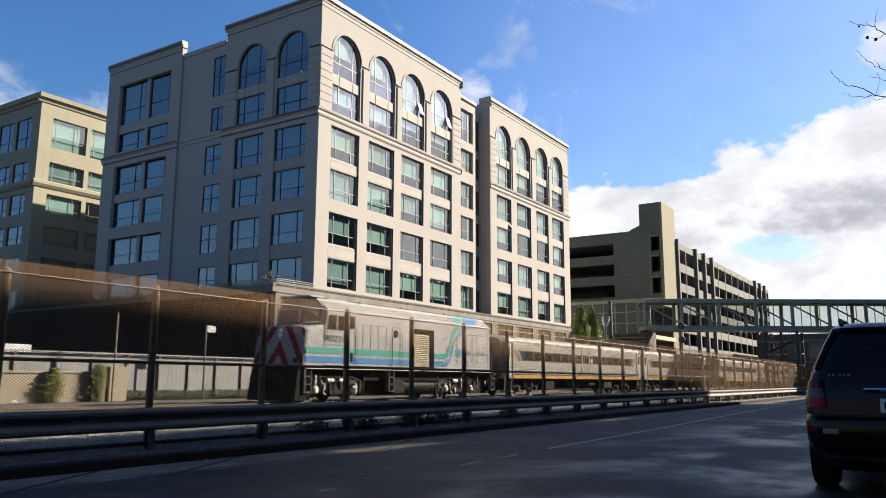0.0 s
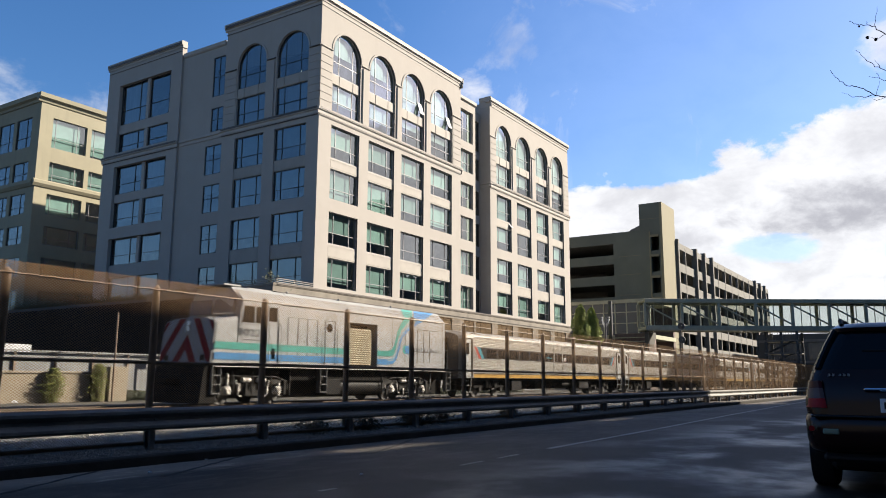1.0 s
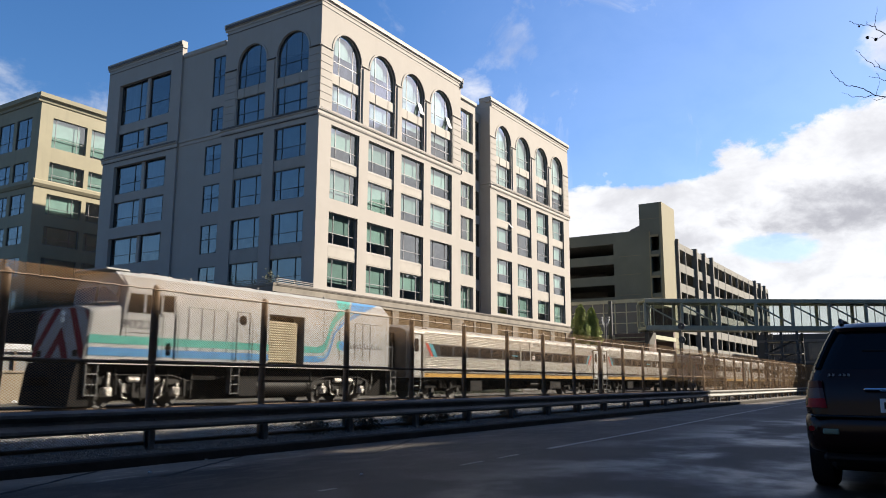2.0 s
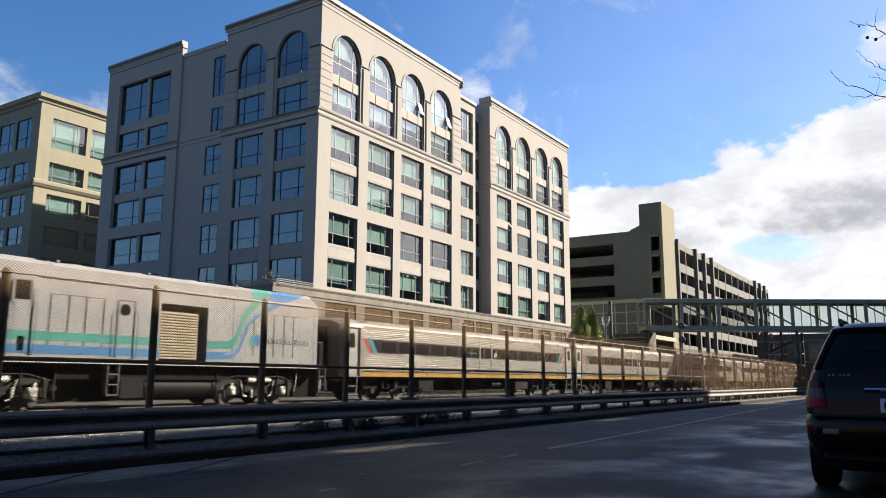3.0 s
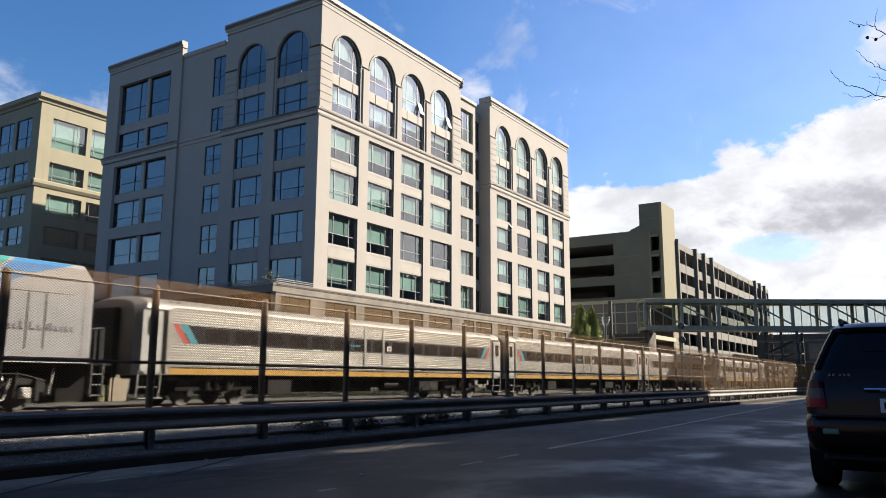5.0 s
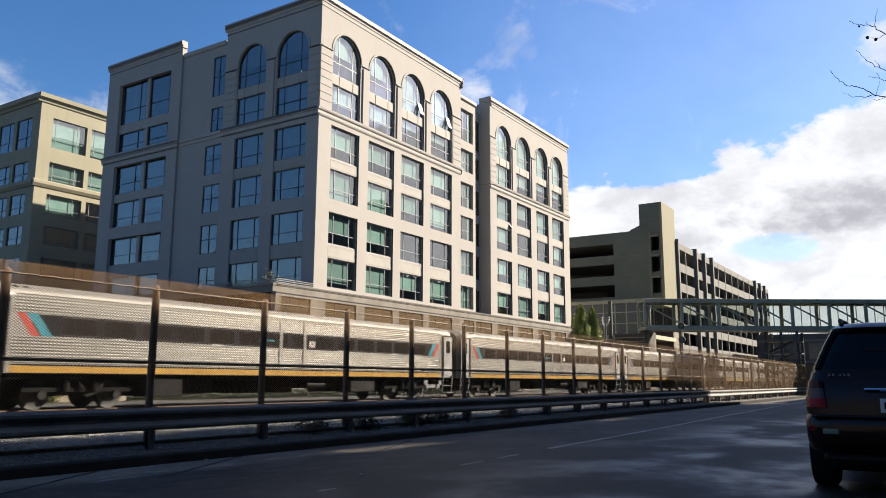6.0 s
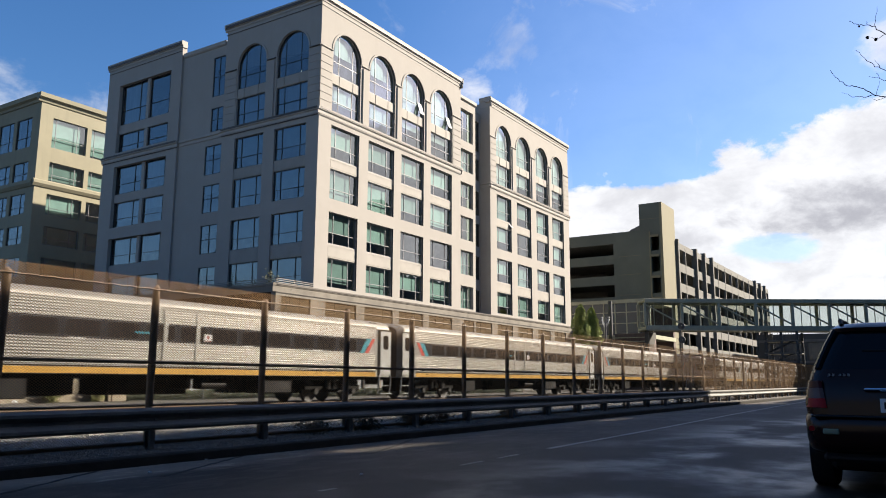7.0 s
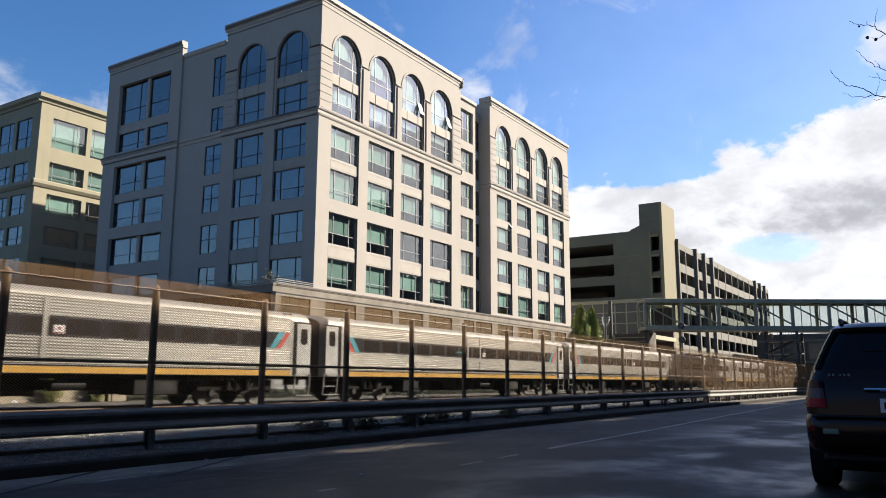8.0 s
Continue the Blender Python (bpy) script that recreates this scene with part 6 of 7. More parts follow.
def loco_truck(loco, x):
    """A two-axle truck frame with springs, brake rigging and journal boxes."""
    for dx in (-1.37, 1.37):
        axle_set(loco, x + dx, 0.50, LOCO_WHEEL)
    for s in (-1, 1):
        g = Geo()
        y = 1.08 * s
        prof = [(-2.2, 0.72), (-1.75, 0.98), (-0.95, 0.98), (-0.55, 0.70), (0.55, 0.70), (0.95, 0.98), (1.75, 0.98), (2.2, 0.72), (2.2, 0.60), (1.9, 0.55), (1.65, 0.78), (1.05, 0.78), (0.6, 0.48), (-0.6, 0.48), (-1.05, 0.78), (-1.65, 0.78), (-1.9, 0.55), (-2.2, 0.60)]
        a, b = [(x + u, y - 0.08, z) for u, z in prof], [(x + u, y + 0.08, z) for u, z in prof]
        i, j = g.pts(a), g.pts(b)
        for k in range(len(prof)):
            g.f.append([i[k], i[(k + 1) % len(prof)], j[(k + 1) % len(prof)], j[k]])
        g.f += [i, j[::-1]]
        part("side_frame", g, TRUCK_DARK, loco)
        for dx in (-1.37, 1.37):
            g = Geo()
            g.box(x + dx - 0.17, x + dx + 0.17, y + 0.10 * s - 0.12, y + 0.10 * s + 0.12, 0.36, 0.70, 0.04)
            g.tube((x + dx, y + 0.1 * s, 0.52), (x + dx, y + 0.27 * s, 0.52), 0.11, 10)
            part("journal_box", g, TRUCK_SILVER, loco)
            for e in (-0.42, 0.42):
                g = Geo()
                for k in range(5):
                    g.tube((x + dx + e, y, 0.42 + k * 0.075), (x + dx + e, y, 0.46 + k * 0.075), 0.085, 10)
                part("coil_spring", g, TRUCK_SILVER if dx * e > 0 else TRUCK_DARK, loco)
        g = Geo()
        for k in range(6):
            g.box(x - 0.48 + k * 0.02, x + 0.48 - k * 0.02, y + 0.10 * s - 0.06, y + 0.10 * s + 0.06, 0.50 - k * 0.035, 0.53 - k * 0.035)
        part("leaf_spring", g, TRUCK_DARK, loco)
        for e in (-1, 1):
            g = Geo()
            g.tube((x + e * 0.62, y + 0.16 * s, 0.95), (x + e * 0.20, y + 0.16 * s, 0.95), 0.10, 10)
            part("brake_cylinder", g, TRUCK_SILVER, loco)
            g = Geo()
            g.path([(x + e * 0.9, y + 0.12 * s, 0.95), (x + e * 0.75, y + 0.12 * s, 0.35), (x + e * 0.6, y + 0.12 * s, 0.30)], 0.03, 5)
            part("brake_hanger", g, TRUCK_SILVER, loco)
        g = Geo()
        g.path([(x - 2.0, y + 0.1 * s, 0.9), (x - 1.2, y + 0.12 * s, 1.1), (x + 1.2, y + 0.12 * s, 1.1), (x + 2.0, y + 0.1 * s, 0.9)], 0.022, 5)
        part("brake_pipe", g, TRUCK_DARK, loco)
    # hangers, hoses and pipes hung about the frame, painted as glints or shadow
    rnd = random.Random(int(x * 10))
    for s in (-1, 1):
        for k in range(13):
            u, w = x - 2.1 + k * 0.35 + rnd.uniform(-0.08, 0.08), rnd.uniform(0.03, 0.075)
            z0 = rnd.uniform(0.22, 0.55)
            g = Geo()
            if k % 3:
                g.box(u - w, u + w, s * 1.22 - 0.05, s * 1.22 + 0.05, z0, z0 + rnd.uniform(0.25, 0.7), 0.015)
            else:
                g.path([(u, s * 1.2, z0), (u + rnd.uniform(-0.1, 0.1), s * 1.24, z0 + 0.35), (u + rnd.uniform(-0.15, 0.15), s * 1.2, 1.3)], w * 0.6, 7)
            part("hanger", g, TRUCK_SILVER if rnd.random() < 0.4 else TRUCK_DARK, loco)
    g = Geo()
    g.box(x - 1.9, x + 1.9, -0.9, 0.9, 0.55, 1.15, 0.05)
    part("bolster", g, UNDER, loco)


LOCO_WHEEL = wheel_mesh(0.50)
COACH_WHEEL = wheel_mesh(0.46)


def greyed(ob, steep=0.4, above=0.0):
    """Gives the faces that look upward the second, grimier material."""
    for p in ob.data.polygons:
        p.material_index = 1 if p.normal.z > steep and p.center.z > above else 0
    return ob


def build_loco():
    L = thing("cab_locomotive", "off-white cab locomotive with teal and blue stripes, red chevron nose", "locomotive", at=pose(26.235 * K, TRACK_Y, RAIL_TOP))
    hw = 1.55
    side = -hw
    # hood and cab: one welded shell
    sec = lambda top, rw, sh: [(-hw, 1.69 * K), (-hw, sh), (-hw + 0.05, sh + 0.08), (-rw, top - 0.04), (-rw + 0.12, top), (rw - 0.12, top), (rw, top - 0.04), (hw - 0.05, sh + 0.08), (hw, sh), (hw, 1.69 * K)]
    g = Geo()
    s0 = sec(4.88 * K, 1.02, 4.28 * K)
    g.loft([[(u * K, y, z) for y, z in s0] for u in (1.47, 8.42)])
    greyed(part("hood", g, [LOCO_WHITE, LOCO_ROOF], L, smooth=False))
    g = Geo()
    # the hood behind the doorway, with a rear chamfer of the roof
    rear = [(y * 0.94 if abs(y) > 1.2 else y * 0.9, z if z < 4.2 * K else z - 0.42 * (z - 4.2 * K + 0.18)) for y, z in s0]
    g.loft([[(u * K, y, z) for y, z in (s0 if u < 17.05 else rear)] for u in (10.62, 17.0, 17.12)])
    greyed(part("rear_hood", g, [LOCO_WHITE, LOCO_ROOF], L))
    g = Geo()
    # lintel, sill and far wall around the open doorway
    g.loft([[(u * K, y, z) for y, z in [(-hw, 3.80 * K), *s0[1:9], (hw, 1.69 * K), (hw - 0.1, 1.69 * K), (hw - 0.1, 3.80 * K)]] for u in (8.421, 10.619)])
    greyed(part("lintel", g, [LOCO_WHITE, LOCO_ROOF], L))
    g = Geo()
    g.box(8.42 * K, 10.62 * K, -0.9, 1.4, 1.68 * K, 3.79 * K)
    part("compartment", g, UNDER, L)
    g = Geo()
    g.box(8.44 * K, 10.22 * K, -1.44, -1.40, 1.72 * K, 3.52 * K)
    roll = part("roller_shutter", g, SHUTTER, L, "half-closed tan roller shutter")
    slat = Geo()
    slat.box(8.44 * K, 10.22 * K, -1.50, -1.445, 0, 0.082 * K, 0.02)
    me = slat.mesh("slat", SHUTTER)
    for k in range(17):
        part("slat", me, None, roll).location = (0, 0, (1.74 + k * 0.104) * K)
    # cab front with raked windscreen
    g = Geo()
    f0 = [(-hw + 0.02, 1.69 * K), (-hw + 0.02, 4.24 * K), (-1.0, 4.84 * K), (1.0, 4.84 * K), (hw - 0.02, 4.24 * K), (hw - 0.02, 1.69 * K)]
    xs = [1.24, 1.44, 1.30, 1.30, 1.44, 1.24]
    g.loft([[(x * K, y, z) for x, (y, z) in zip(xs, f0)], [(1.475 * K, y, z) for y, z in f0]])
    part("cab_front", g, LOCO_WHITE, L)
    for y0, y1 in ((-1.32, -0.08), (0.08, 1.32)):
        g = Geo()
        g.face([(1.265 * K - 0.01, y0, 3.72 * K), (1.265 * K - 0.01, y1, 3.72 * K), (1.36 * K - 0.03, y1, 4.35 * K), (1.36 * K - 0.03, y0, 4.35 * K)])
        part("windscreen", g, LOCO_GLASS, L)
    g = Geo()
    g.box(0.95 * K, 1.9 * K, -0.95, 0.95, 4.885 * K, 4.97 * K, 0.02)
    part("visor", g, LOCO_ROOF, L)
    # nose: tapered, front face a little raked
    g = Geo()
    n0 = [(-1.50, 1.65 * K), (-1.46, 3.24 * K), (-1.36, 3.37 * K), (-0.75, 3.50 * K), (0.75, 3.50 * K), (1.36, 3.37 * K), (1.46, 3.24 * K), (1.50, 1.65 * K)]
    n1 = [(-1.545, 1.65 * K), (-1.545, 3.46 * K), (-1.46, 3.58 * K), (-0.9, 3.64 * K), (0.9, 3.64 * K), (1.46, 3.58 * K), (1.545, 3.46 * K), (1.545, 1.65 * K)]
    rake = lambda z: -0.07 + 0.19 * (z - 1.58) / 1.6
    g.loft([[(rake(z), y, z) for y, z in n0], [(rake(z) + 0.10, y * 1.03, z + 0.015) for y, z in n0], [(1.239 * K, y, z) for y, z in n1]])
    part("nose", g, LOCO_WHITE, L, smooth=False)
    g = Geo()
    g.face([(rake(z) - 0.006, y * 0.985, z) for y, z in n0])
    part("nose_front", g, NOSE_GREY, L, fix=False)
    def clipped(poly, c, keep):
        """The part of a (y, z) polygon on one side of the slanted line z + 1.55 y = c."""
        out = []
        f = lambda q: (q[1] + 1.55 * q[0] - c) * keep
        for p, q in zip(poly, poly[1:] + poly[:1]):
            if f(p) >= 0:
                out.append(p)
            if (f(p) < 0) != (f(q) < 0):
                k = f(p) / (f(p) - f(q))
                out.append((p[0] + (q[0] - p[0]) * k, p[1] + (q[1] - p[1]) * k))
        return out

    zl, zh = 1.68 * K, 3.46 * K
    half_face = [(0.0, zl), (1.47, zl), (1.43, 3.22 * K), (1.32, 3.34 * K), (0.73, zh), (0.0, zh)]
    for s in (-1, 1):
        for lo, hi in ((0.50, 1.10), (2.06, 2.62), (3.40, 4.6)):
            q = clipped(clipped(half_face, zl + lo, 1), zl + hi, -1)
            g = Geo()
            g.face([(rake(z) - 0.011, s * y, z) for y, z in q])
            part("chevron", g, RED, L, fix=False)
        g = Geo()
        g.box(rake(1.9) - 0.05, rake(1.9), s * 1.05 - 0.12, s * 1.05 + 0.12, 1.76 * K, 1.98 * K, 0.01)
        part("marker_lamp", g, UNDER, L)
    for z in (3.28, 3.05):
        g = Geo()
        g.tube((rake(z * K) - 0.06, 0, z * K), (rake(z * K), 0, z * K), 0.095, 14)
        part("headlamp", g, LAMP_GLASS, L)
    g = Geo()
    g.box(-0.22, 0.05, -1.5, 1.5, 1.58 * K, 1.645 * K)
    part("nose_sill", g, UNDER, L)
    for s in (-1, 1):
        g = Geo()
        g.path([(0.25, 1.2 * s, 3.42 * K), (0.25, 1.2 * s, 3.62 * K), (1.15, 1.35 * s, 3.72 * K), (1.15, 1.35 * s, 3.55 * K)], 0.016, 5)
        part("nose_handrail", g, GALV, L)
    g = Geo()
    p = [(-0.42, -0.02), (0.3, -0.02), (0.3, 1.40), (-0.2, 1.40), (-0.30, 1.0)]
    g.loft([[(u, -1.42, z + 0.10) for u, z in p], [(u, 1.42, z + 0.10) for u, z in p]])
    part("pilot", g, UNDER, L)
    g = Geo()
    g.box(-0.95, -0.3, -0.14, 0.14, 0.75, 1.02, 0.04)
    part("coupler", g, UNDER, L)
    # underframe
    g = Geo()
    g.box(0.05, 17.1 * K, -hw + 0.02, hw - 0.02, 1.50 * K, 1.685 * K)
    part("sill", g, UNDER, L)
    for s in (-1, 1):
        g = Geo()
        g.box(0.1, 17.05 * K, s * hw - 0.012, s * hw + 0.012, 1.515 * K, 1.56 * K)
        part("sill_line", g, WHITE_SIGN, L)
    g = Geo()
    g.box(0.5, 18.2 * K, -0.55, 0.55, 0.22, 1.44)
    part("belly", g, UNDER, L)
    g = Geo()
    g.box(4.8 * K, 12.0 * K, -1.2, 1.2, 0.95, 1.45)
    part("underframe", g, UNDER, L)
    for s in (-1, 1):
        g = Geo()
        g.tube((8.25 * K, 0.80 * s, 0.66), (11.6 * K, 0.80 * s, 0.66), 0.36, 20)
        part("fuel_tank", g, TANK, L, "grey rounded fuel tank", smooth=True)
        g = Geo()
        g.box(7.02 * K, 8.0 * K, 0.75 * s, 1.4 * s, 0.30, 1.0, 0.03) if s > 0 else g.box(7.02 * K, 8.0 * K, -1.4, -0.75, 0.30, 1.0, 0.03)
        part("equipment_box", g, TANK, L)
        for u in (0.05, 6.4, 17.2):
            g = Geo()
            w = 0.45
            for k in range(3):
                g.box(u * K, u * K + w, s * 1.42 - 0.12, s * 1.42 + 0.12, 0.42 + k * 0.34, 0.46 + k * 0.34)
            g.box(u * K, u * K + 0.03, s * 1.42 - 0.12, s * 1.42 + 0.12, 0.40, 1.44)
            g.box(u * K + w - 0.03, u * K + w, s * 1.42 - 0.12, s * 1.42 + 0.12, 0.40, 1.44)
            part("step", g, GALV, L)
        # stripes and swoosh
        yy = s * hw
        d = 0.010 * s * -1
        for za, zb, m in ((2.22, 2.51, TEAL), (1.80, 2.08, BLUE)):
            for u0, u1 in ((1.25, 8.42), (10.63, 11.55)):
                g = Geo()
                strip(g, [(u0, za), (u1, za)], [(u0, zb), (u1, zb)], yy, d)
                part("stripe", g, m, L, fix=False)
            g = Geo()
            strip(g, [(0.06, za), (1.26, za)], [(0.09, zb), (1.26, zb)], yy, d)
            part("stripe", g, m, L, fix=False)
        flow = (((11.5, 2.51), (11.85, 2.60), (12.05, 2.80), (12.2, 3.11), (12.33, 3.55), (12.55, 3.88), (12.95, 4.27)),
                ((11.5, 2.22), (11.9, 2.25), (12.12, 2.45), (12.30, 2.85), (12.45, 3.25), (12.75, 3.68), (13.55, 4.27)),
                ((11.5, 2.08), (11.95, 2.12), (12.2, 2.32), (12.41, 2.74), (12.58, 3.20), (12.95, 3.65), (13.85, 4.27)),
                ((11.5, 1.80), (12.0, 1.86), (12.32, 2.15), (12.54, 2.63), (12.75, 3.20), (13.35, 3.65), (14.75, 4.27)))
        between = lambda a, b, k: [(p[0] + (q[0] - p[0]) * k, p[1] + (q[1] - p[1]) * k) for p, q in zip(a, b)]
        for lo, hi, m in ((flow[1], flow[0], TEAL), (flow[3], between(flow[3], flow[2], 0.60), BLUE), (between(flow[3], flow[2], 0.78), flow[2], PALE_BLUE)):
            g = Geo()
            strip(g, lo, hi, yy, d)
            part("swoosh", g, m, L, fix=False)
        # on the sloping roof edge
        for u0, u1, u2, u3, m in ((13.9, 15.0, 16.6, 14.6, BLUE), (13.0, 13.75, 14.45, 13.4, TEAL)):
            g = Geo()
            yb, yt = s * (hw - 0.05), s * 1.02
            zb, zt = 4.28 * K + 0.08, 4.88 * K - 0.04
            e = 0.008
            g.face([(u0 * K, yb + s * e, zb + e), (u1 * K, yb + s * e, zb + e), (u2 * K, yt + s * e, zt + e), (u3 * K, yt + s * e, zt + e)])
            part("swoosh", g, m, L, fix=False)
        # emblem and lettering bars
        for u, m in ((13.07, TEAL), (13.27, BLUE)):
            g = Geo()
            g.tube((u * K, yy, 2.63 * K), (u * K, yy + s * (0.007 if m is TEAL else 0.010), 2.63 * K), 0.22, 18)
            part("emblem", g, m, L)
        u = 13.62
        for w, h in ((.20, .26), (.16, .17), (.10, .22), (.08, .17), (.14, .17), (.14, .26), (0, 0), (.20, .26), (.14, .17), (.05, .26), (.05, .22), (.10, .26), (.14, .17), (.09, .17), (.14, .17), (.12, .17)):
            if w:
                g = Geo()
                # each stroke group is an open bar, not a word
                g.box(u * K, (u + w) * K, yy - 0.005, yy + 0.009, 2.52 * K, 2.58 * K)
                g.box(u * K, (u + 0.07) * K, yy - 0.005, yy + 0.009, 2.58 * K, (2.53 + h) * K)
                part("lettering_bar", g, LETTER, L)
            u += w + 0.06 if w else 0.12
        # number
        me = text_mesh("90225", 0.40, "number")
        me.materials.clear()
        me.materials.append(LETTER)
        t = part("number", me, None, L)
        t.matrix_basis = pose(1.21 * K if s < 0 else 2.93 * K, yy + s * 0.02, 2.80 * K, 90, 0, 0 if s < 0 else 180)
        t.scale = (1.62, 1.05, 1)
        g = Geo()
        g.box(1.55 * K, 2.6 * K, yy - 0.004, yy + 0.004, 2.62 * K, 2.66 * K)
        part("lettering_bar", g, LETTER, L)
        # cab side windows with pale frames
        for u0, u1, z0, z1 in ((1.48, 2.12, 3.36, 4.05), (2.24, 2.86, 3.36, 4.05), (2.98, 3.46, 3.48, 4.08)):
            g = Geo()
            o = g.pts([(u0 * K, yy + s * 0.01, z0 * K), (u1 * K, yy + s * 0.01, z0 * K), (u1 * K, yy + s * 0.01, z1 * K), ((u0 + (0.08 if u0 < 1.6 else 0)) * K, yy + s * 0.01, z1 * K)])
            g.f.append(o)
            part("cab_window", g, LOCO_GLASS, L, fix=False)
        g = Geo()
        for u in (2.18, 2.92, 3.54):
            g.box((u - 0.025) * K, (u + 0.025) * K, yy - 0.02, yy + 0.02, 3.30 * K, 4.12 * K)
        g.box(1.45 * K, 3.0 * K, yy - 0.02, yy + 0.02, 3.30 * K, 3.34 * K)
        g.box(1.5 * K, 3.6 * K, yy - 0.02, yy + 0.03, 4.10 * K, 4.14 * K)
        part("window_frame", g, LOCO_WHITE, L)
        # doors, hatches, vents: dark gaps
        g = Geo()
        for u in (4.15, 4.79, 5.41, 6.08):
            g.box(u * K - 0.026, u * K + 0.026, yy - 0.004, yy + 0.004, 1.80 * K, 3.74 * K)
        g.box(4.15 * K, 6.08 * K, yy - 0.004, yy + 0.004, 3.73 * K, 3.75 * K)
        for u in (13.06, 14.22, 14.83, 15.42):
            g.box(u * K - 0.026, u * K + 0.026, yy - 0.004, yy + 0.004, 1.95 * K, 3.76 * K)
        g.box(14.22 * K, 16.4 * K, yy - 0.004, yy + 0.004, 3.75 * K, 3.77 * K)
        for u in (11.92, 16.75):
            g.box(u * K - 0.011, u * K + 0.011, yy - 0.004, yy + 0.004, 1.75 * K, 4.2 * K)
        g.box(3.7 * K, 16.8 * K, yy - 0.004, yy + 0.004, 4.22 * K, 4.245 * K)
        part("panel_gap", g, GROOVE, L)
        g = Geo()
        g.box(3.57 * K, 3.61 * K, yy - 0.01, yy + 0.012, 1.72 * K, 3.80 * K)
        part("panel_gap", g, GROOVE, L)
        g = Geo()
        for u0, u1 in ((6.60, 6.64), (7.29, 7.33)):
            g.box(u0 * K, u1 * K, yy - 0.01, yy + 0.012, 1.72 * K, 3.74 * K)
        g.box(6.60 * K, 7.33 * K, yy - 0.01, yy + 0.012, 3.73 * K, 3.76 * K)
        part("door_frame", g, GROOVE, L)
        g = Geo()
        g.box(6.65 * K, 7.28 * K, yy - 0.006, yy + 0.006, 1.72 * K, 3.72 * K)
        dr = part("side_door", g, LOCO_WHITE, L)
        g = Geo()
        g.tube((6.92 * K, yy, 3.42 * K), (6.92 * K, yy + s * 0.012, 3.42 * K), 0.20, 18)
        part("porthole", g, LOCO_GLASS, dr)
        for u in (2.94, 3.66, 6.53, 7.40):
            g = Geo()
            g.path([(u * K, yy + s * 0.02, 1.75 * K), (u * K, yy + s * 0.09, 1.85 * K), (u * K, yy + s * 0.09, 3.3 * K), (u * K, yy + s * 0.02, 3.4 * K)], 0.016, 6)
            part("grab_rail", g, GALV, L)
        g = Geo()
        g.box(3.15 * K, 3.42 * K, yy - 0.01, yy + 0.05, 1.85 * K, 2.35 * K, 0.02)
        part("step_well", g, UNDER, L)
    # roof gear
    g = Geo()
    for u in (4.6, 8.2, 12.5):
        g.path([(u * K, -1.0, 4.86 * K), (u * K, -1.0, 4.95 * K)], 0.05, 8)
    g.path([(4.55 * K, -1.2, 4.55 * K), (4.3 * K, -1.1, 4.80 * K), (4.2 * K, -1.05, 4.92 * K)], 0.012, 5)
    part("roof_vent", g, LOCO_ROOF, L)
    g = Geo()
    g.box(2.6 * K, 4.1 * K, -0.6, 0.6, 4.885 * K, 4.97 * K, 0.03)
    part("roof_box", g, LOCO_ROOF, L)
    g = Geo()
    for u in (5.5, 8.0, 10.5, 13.0):
        g = Geo()
        g.tube((u * K, 0, 4.882 * K), (u * K, 0, 4.95 * K), 0.62, 20)
        part("fan_housing", g, LOCO_ROOF, L)
    # rear end rails and hose
    for s in (-1, 1):
        g = Geo()
        g.path([(17.2 * K, 1.36 * s, 1.7 * K), (17.2 * K, 1.36 * s, 2.7 * K), (17.6 * K, 1.35 * s, 2.75 * K), (17.6 * K, 1.35 * s, 1.65 * K)], 0.022, 6)
        g.path([(17.7 * K, 0.9 * s, 1.65 * K), (17.7 * K, 0.9 * s, 2.75 * K), (18.0 * K, 0.9 * s, 2.78 * K), (18.0 * K, 0.9 * s, 1.65 * K)], 0.022, 6)
        part("end_rail", g, GALV, L)
    g = Geo()
    g.box(17.13 * K, 18.1 * K, -1.3, 1.3, 1.45 * K, 1.62 * K)
    g.box(18.2 * K, 18.8 * K, -0.12, 0.12, 0.75, 1.02)
    part("rear_platform", g, UNDER, L)
    loco_truck(L, 2.55 * K)
    loco_truck(L, 13.75 * K)
    return L


TANK = mat("grey_brown_tank", (0.011, 0.010, 0.0095), spec=0.12, rough=0.6, vary=0.25, scale=2, fine=20)
COACH_LEN = 27.9 * K


def coach_profile():
    """Half of the corrugated section, from the skirt up to the roof's crown, as (y, z)."""
    p = [(-1.50, 1.16), (-1.575, 1.18), (-1.575, 1.42)]
    z = 1.42
    while z < 2.25:
        p += [(-1.575, z + 0.02), (-1.548, z + 0.035), (-1.548, z + 0.075), (-1.575, z + 0.09)]
        z += 0.098
    p += [(-1.575, 2.33), (-1.565, 2.34), (-1.565, 3.06), (-1.575, 3.07)]
    z = 3.08
    while z < 3.57:
        p += [(-1.575, z + 0.02), (-1.548, z + 0.035), (-1.548, z + 0.075), (-1.575, z + 0.09)]
        z += 0.098
    p += [(-1.56, 3.66)]
    for k in range(1, 8):
        a = radians(90 * k / 7)
        p.append((-1.56 * math.cos(a) ** 0.85, 3.66 + 0.42 * math.sin(a) ** 0.9))
    return [(y, z * K) for y, z in p]


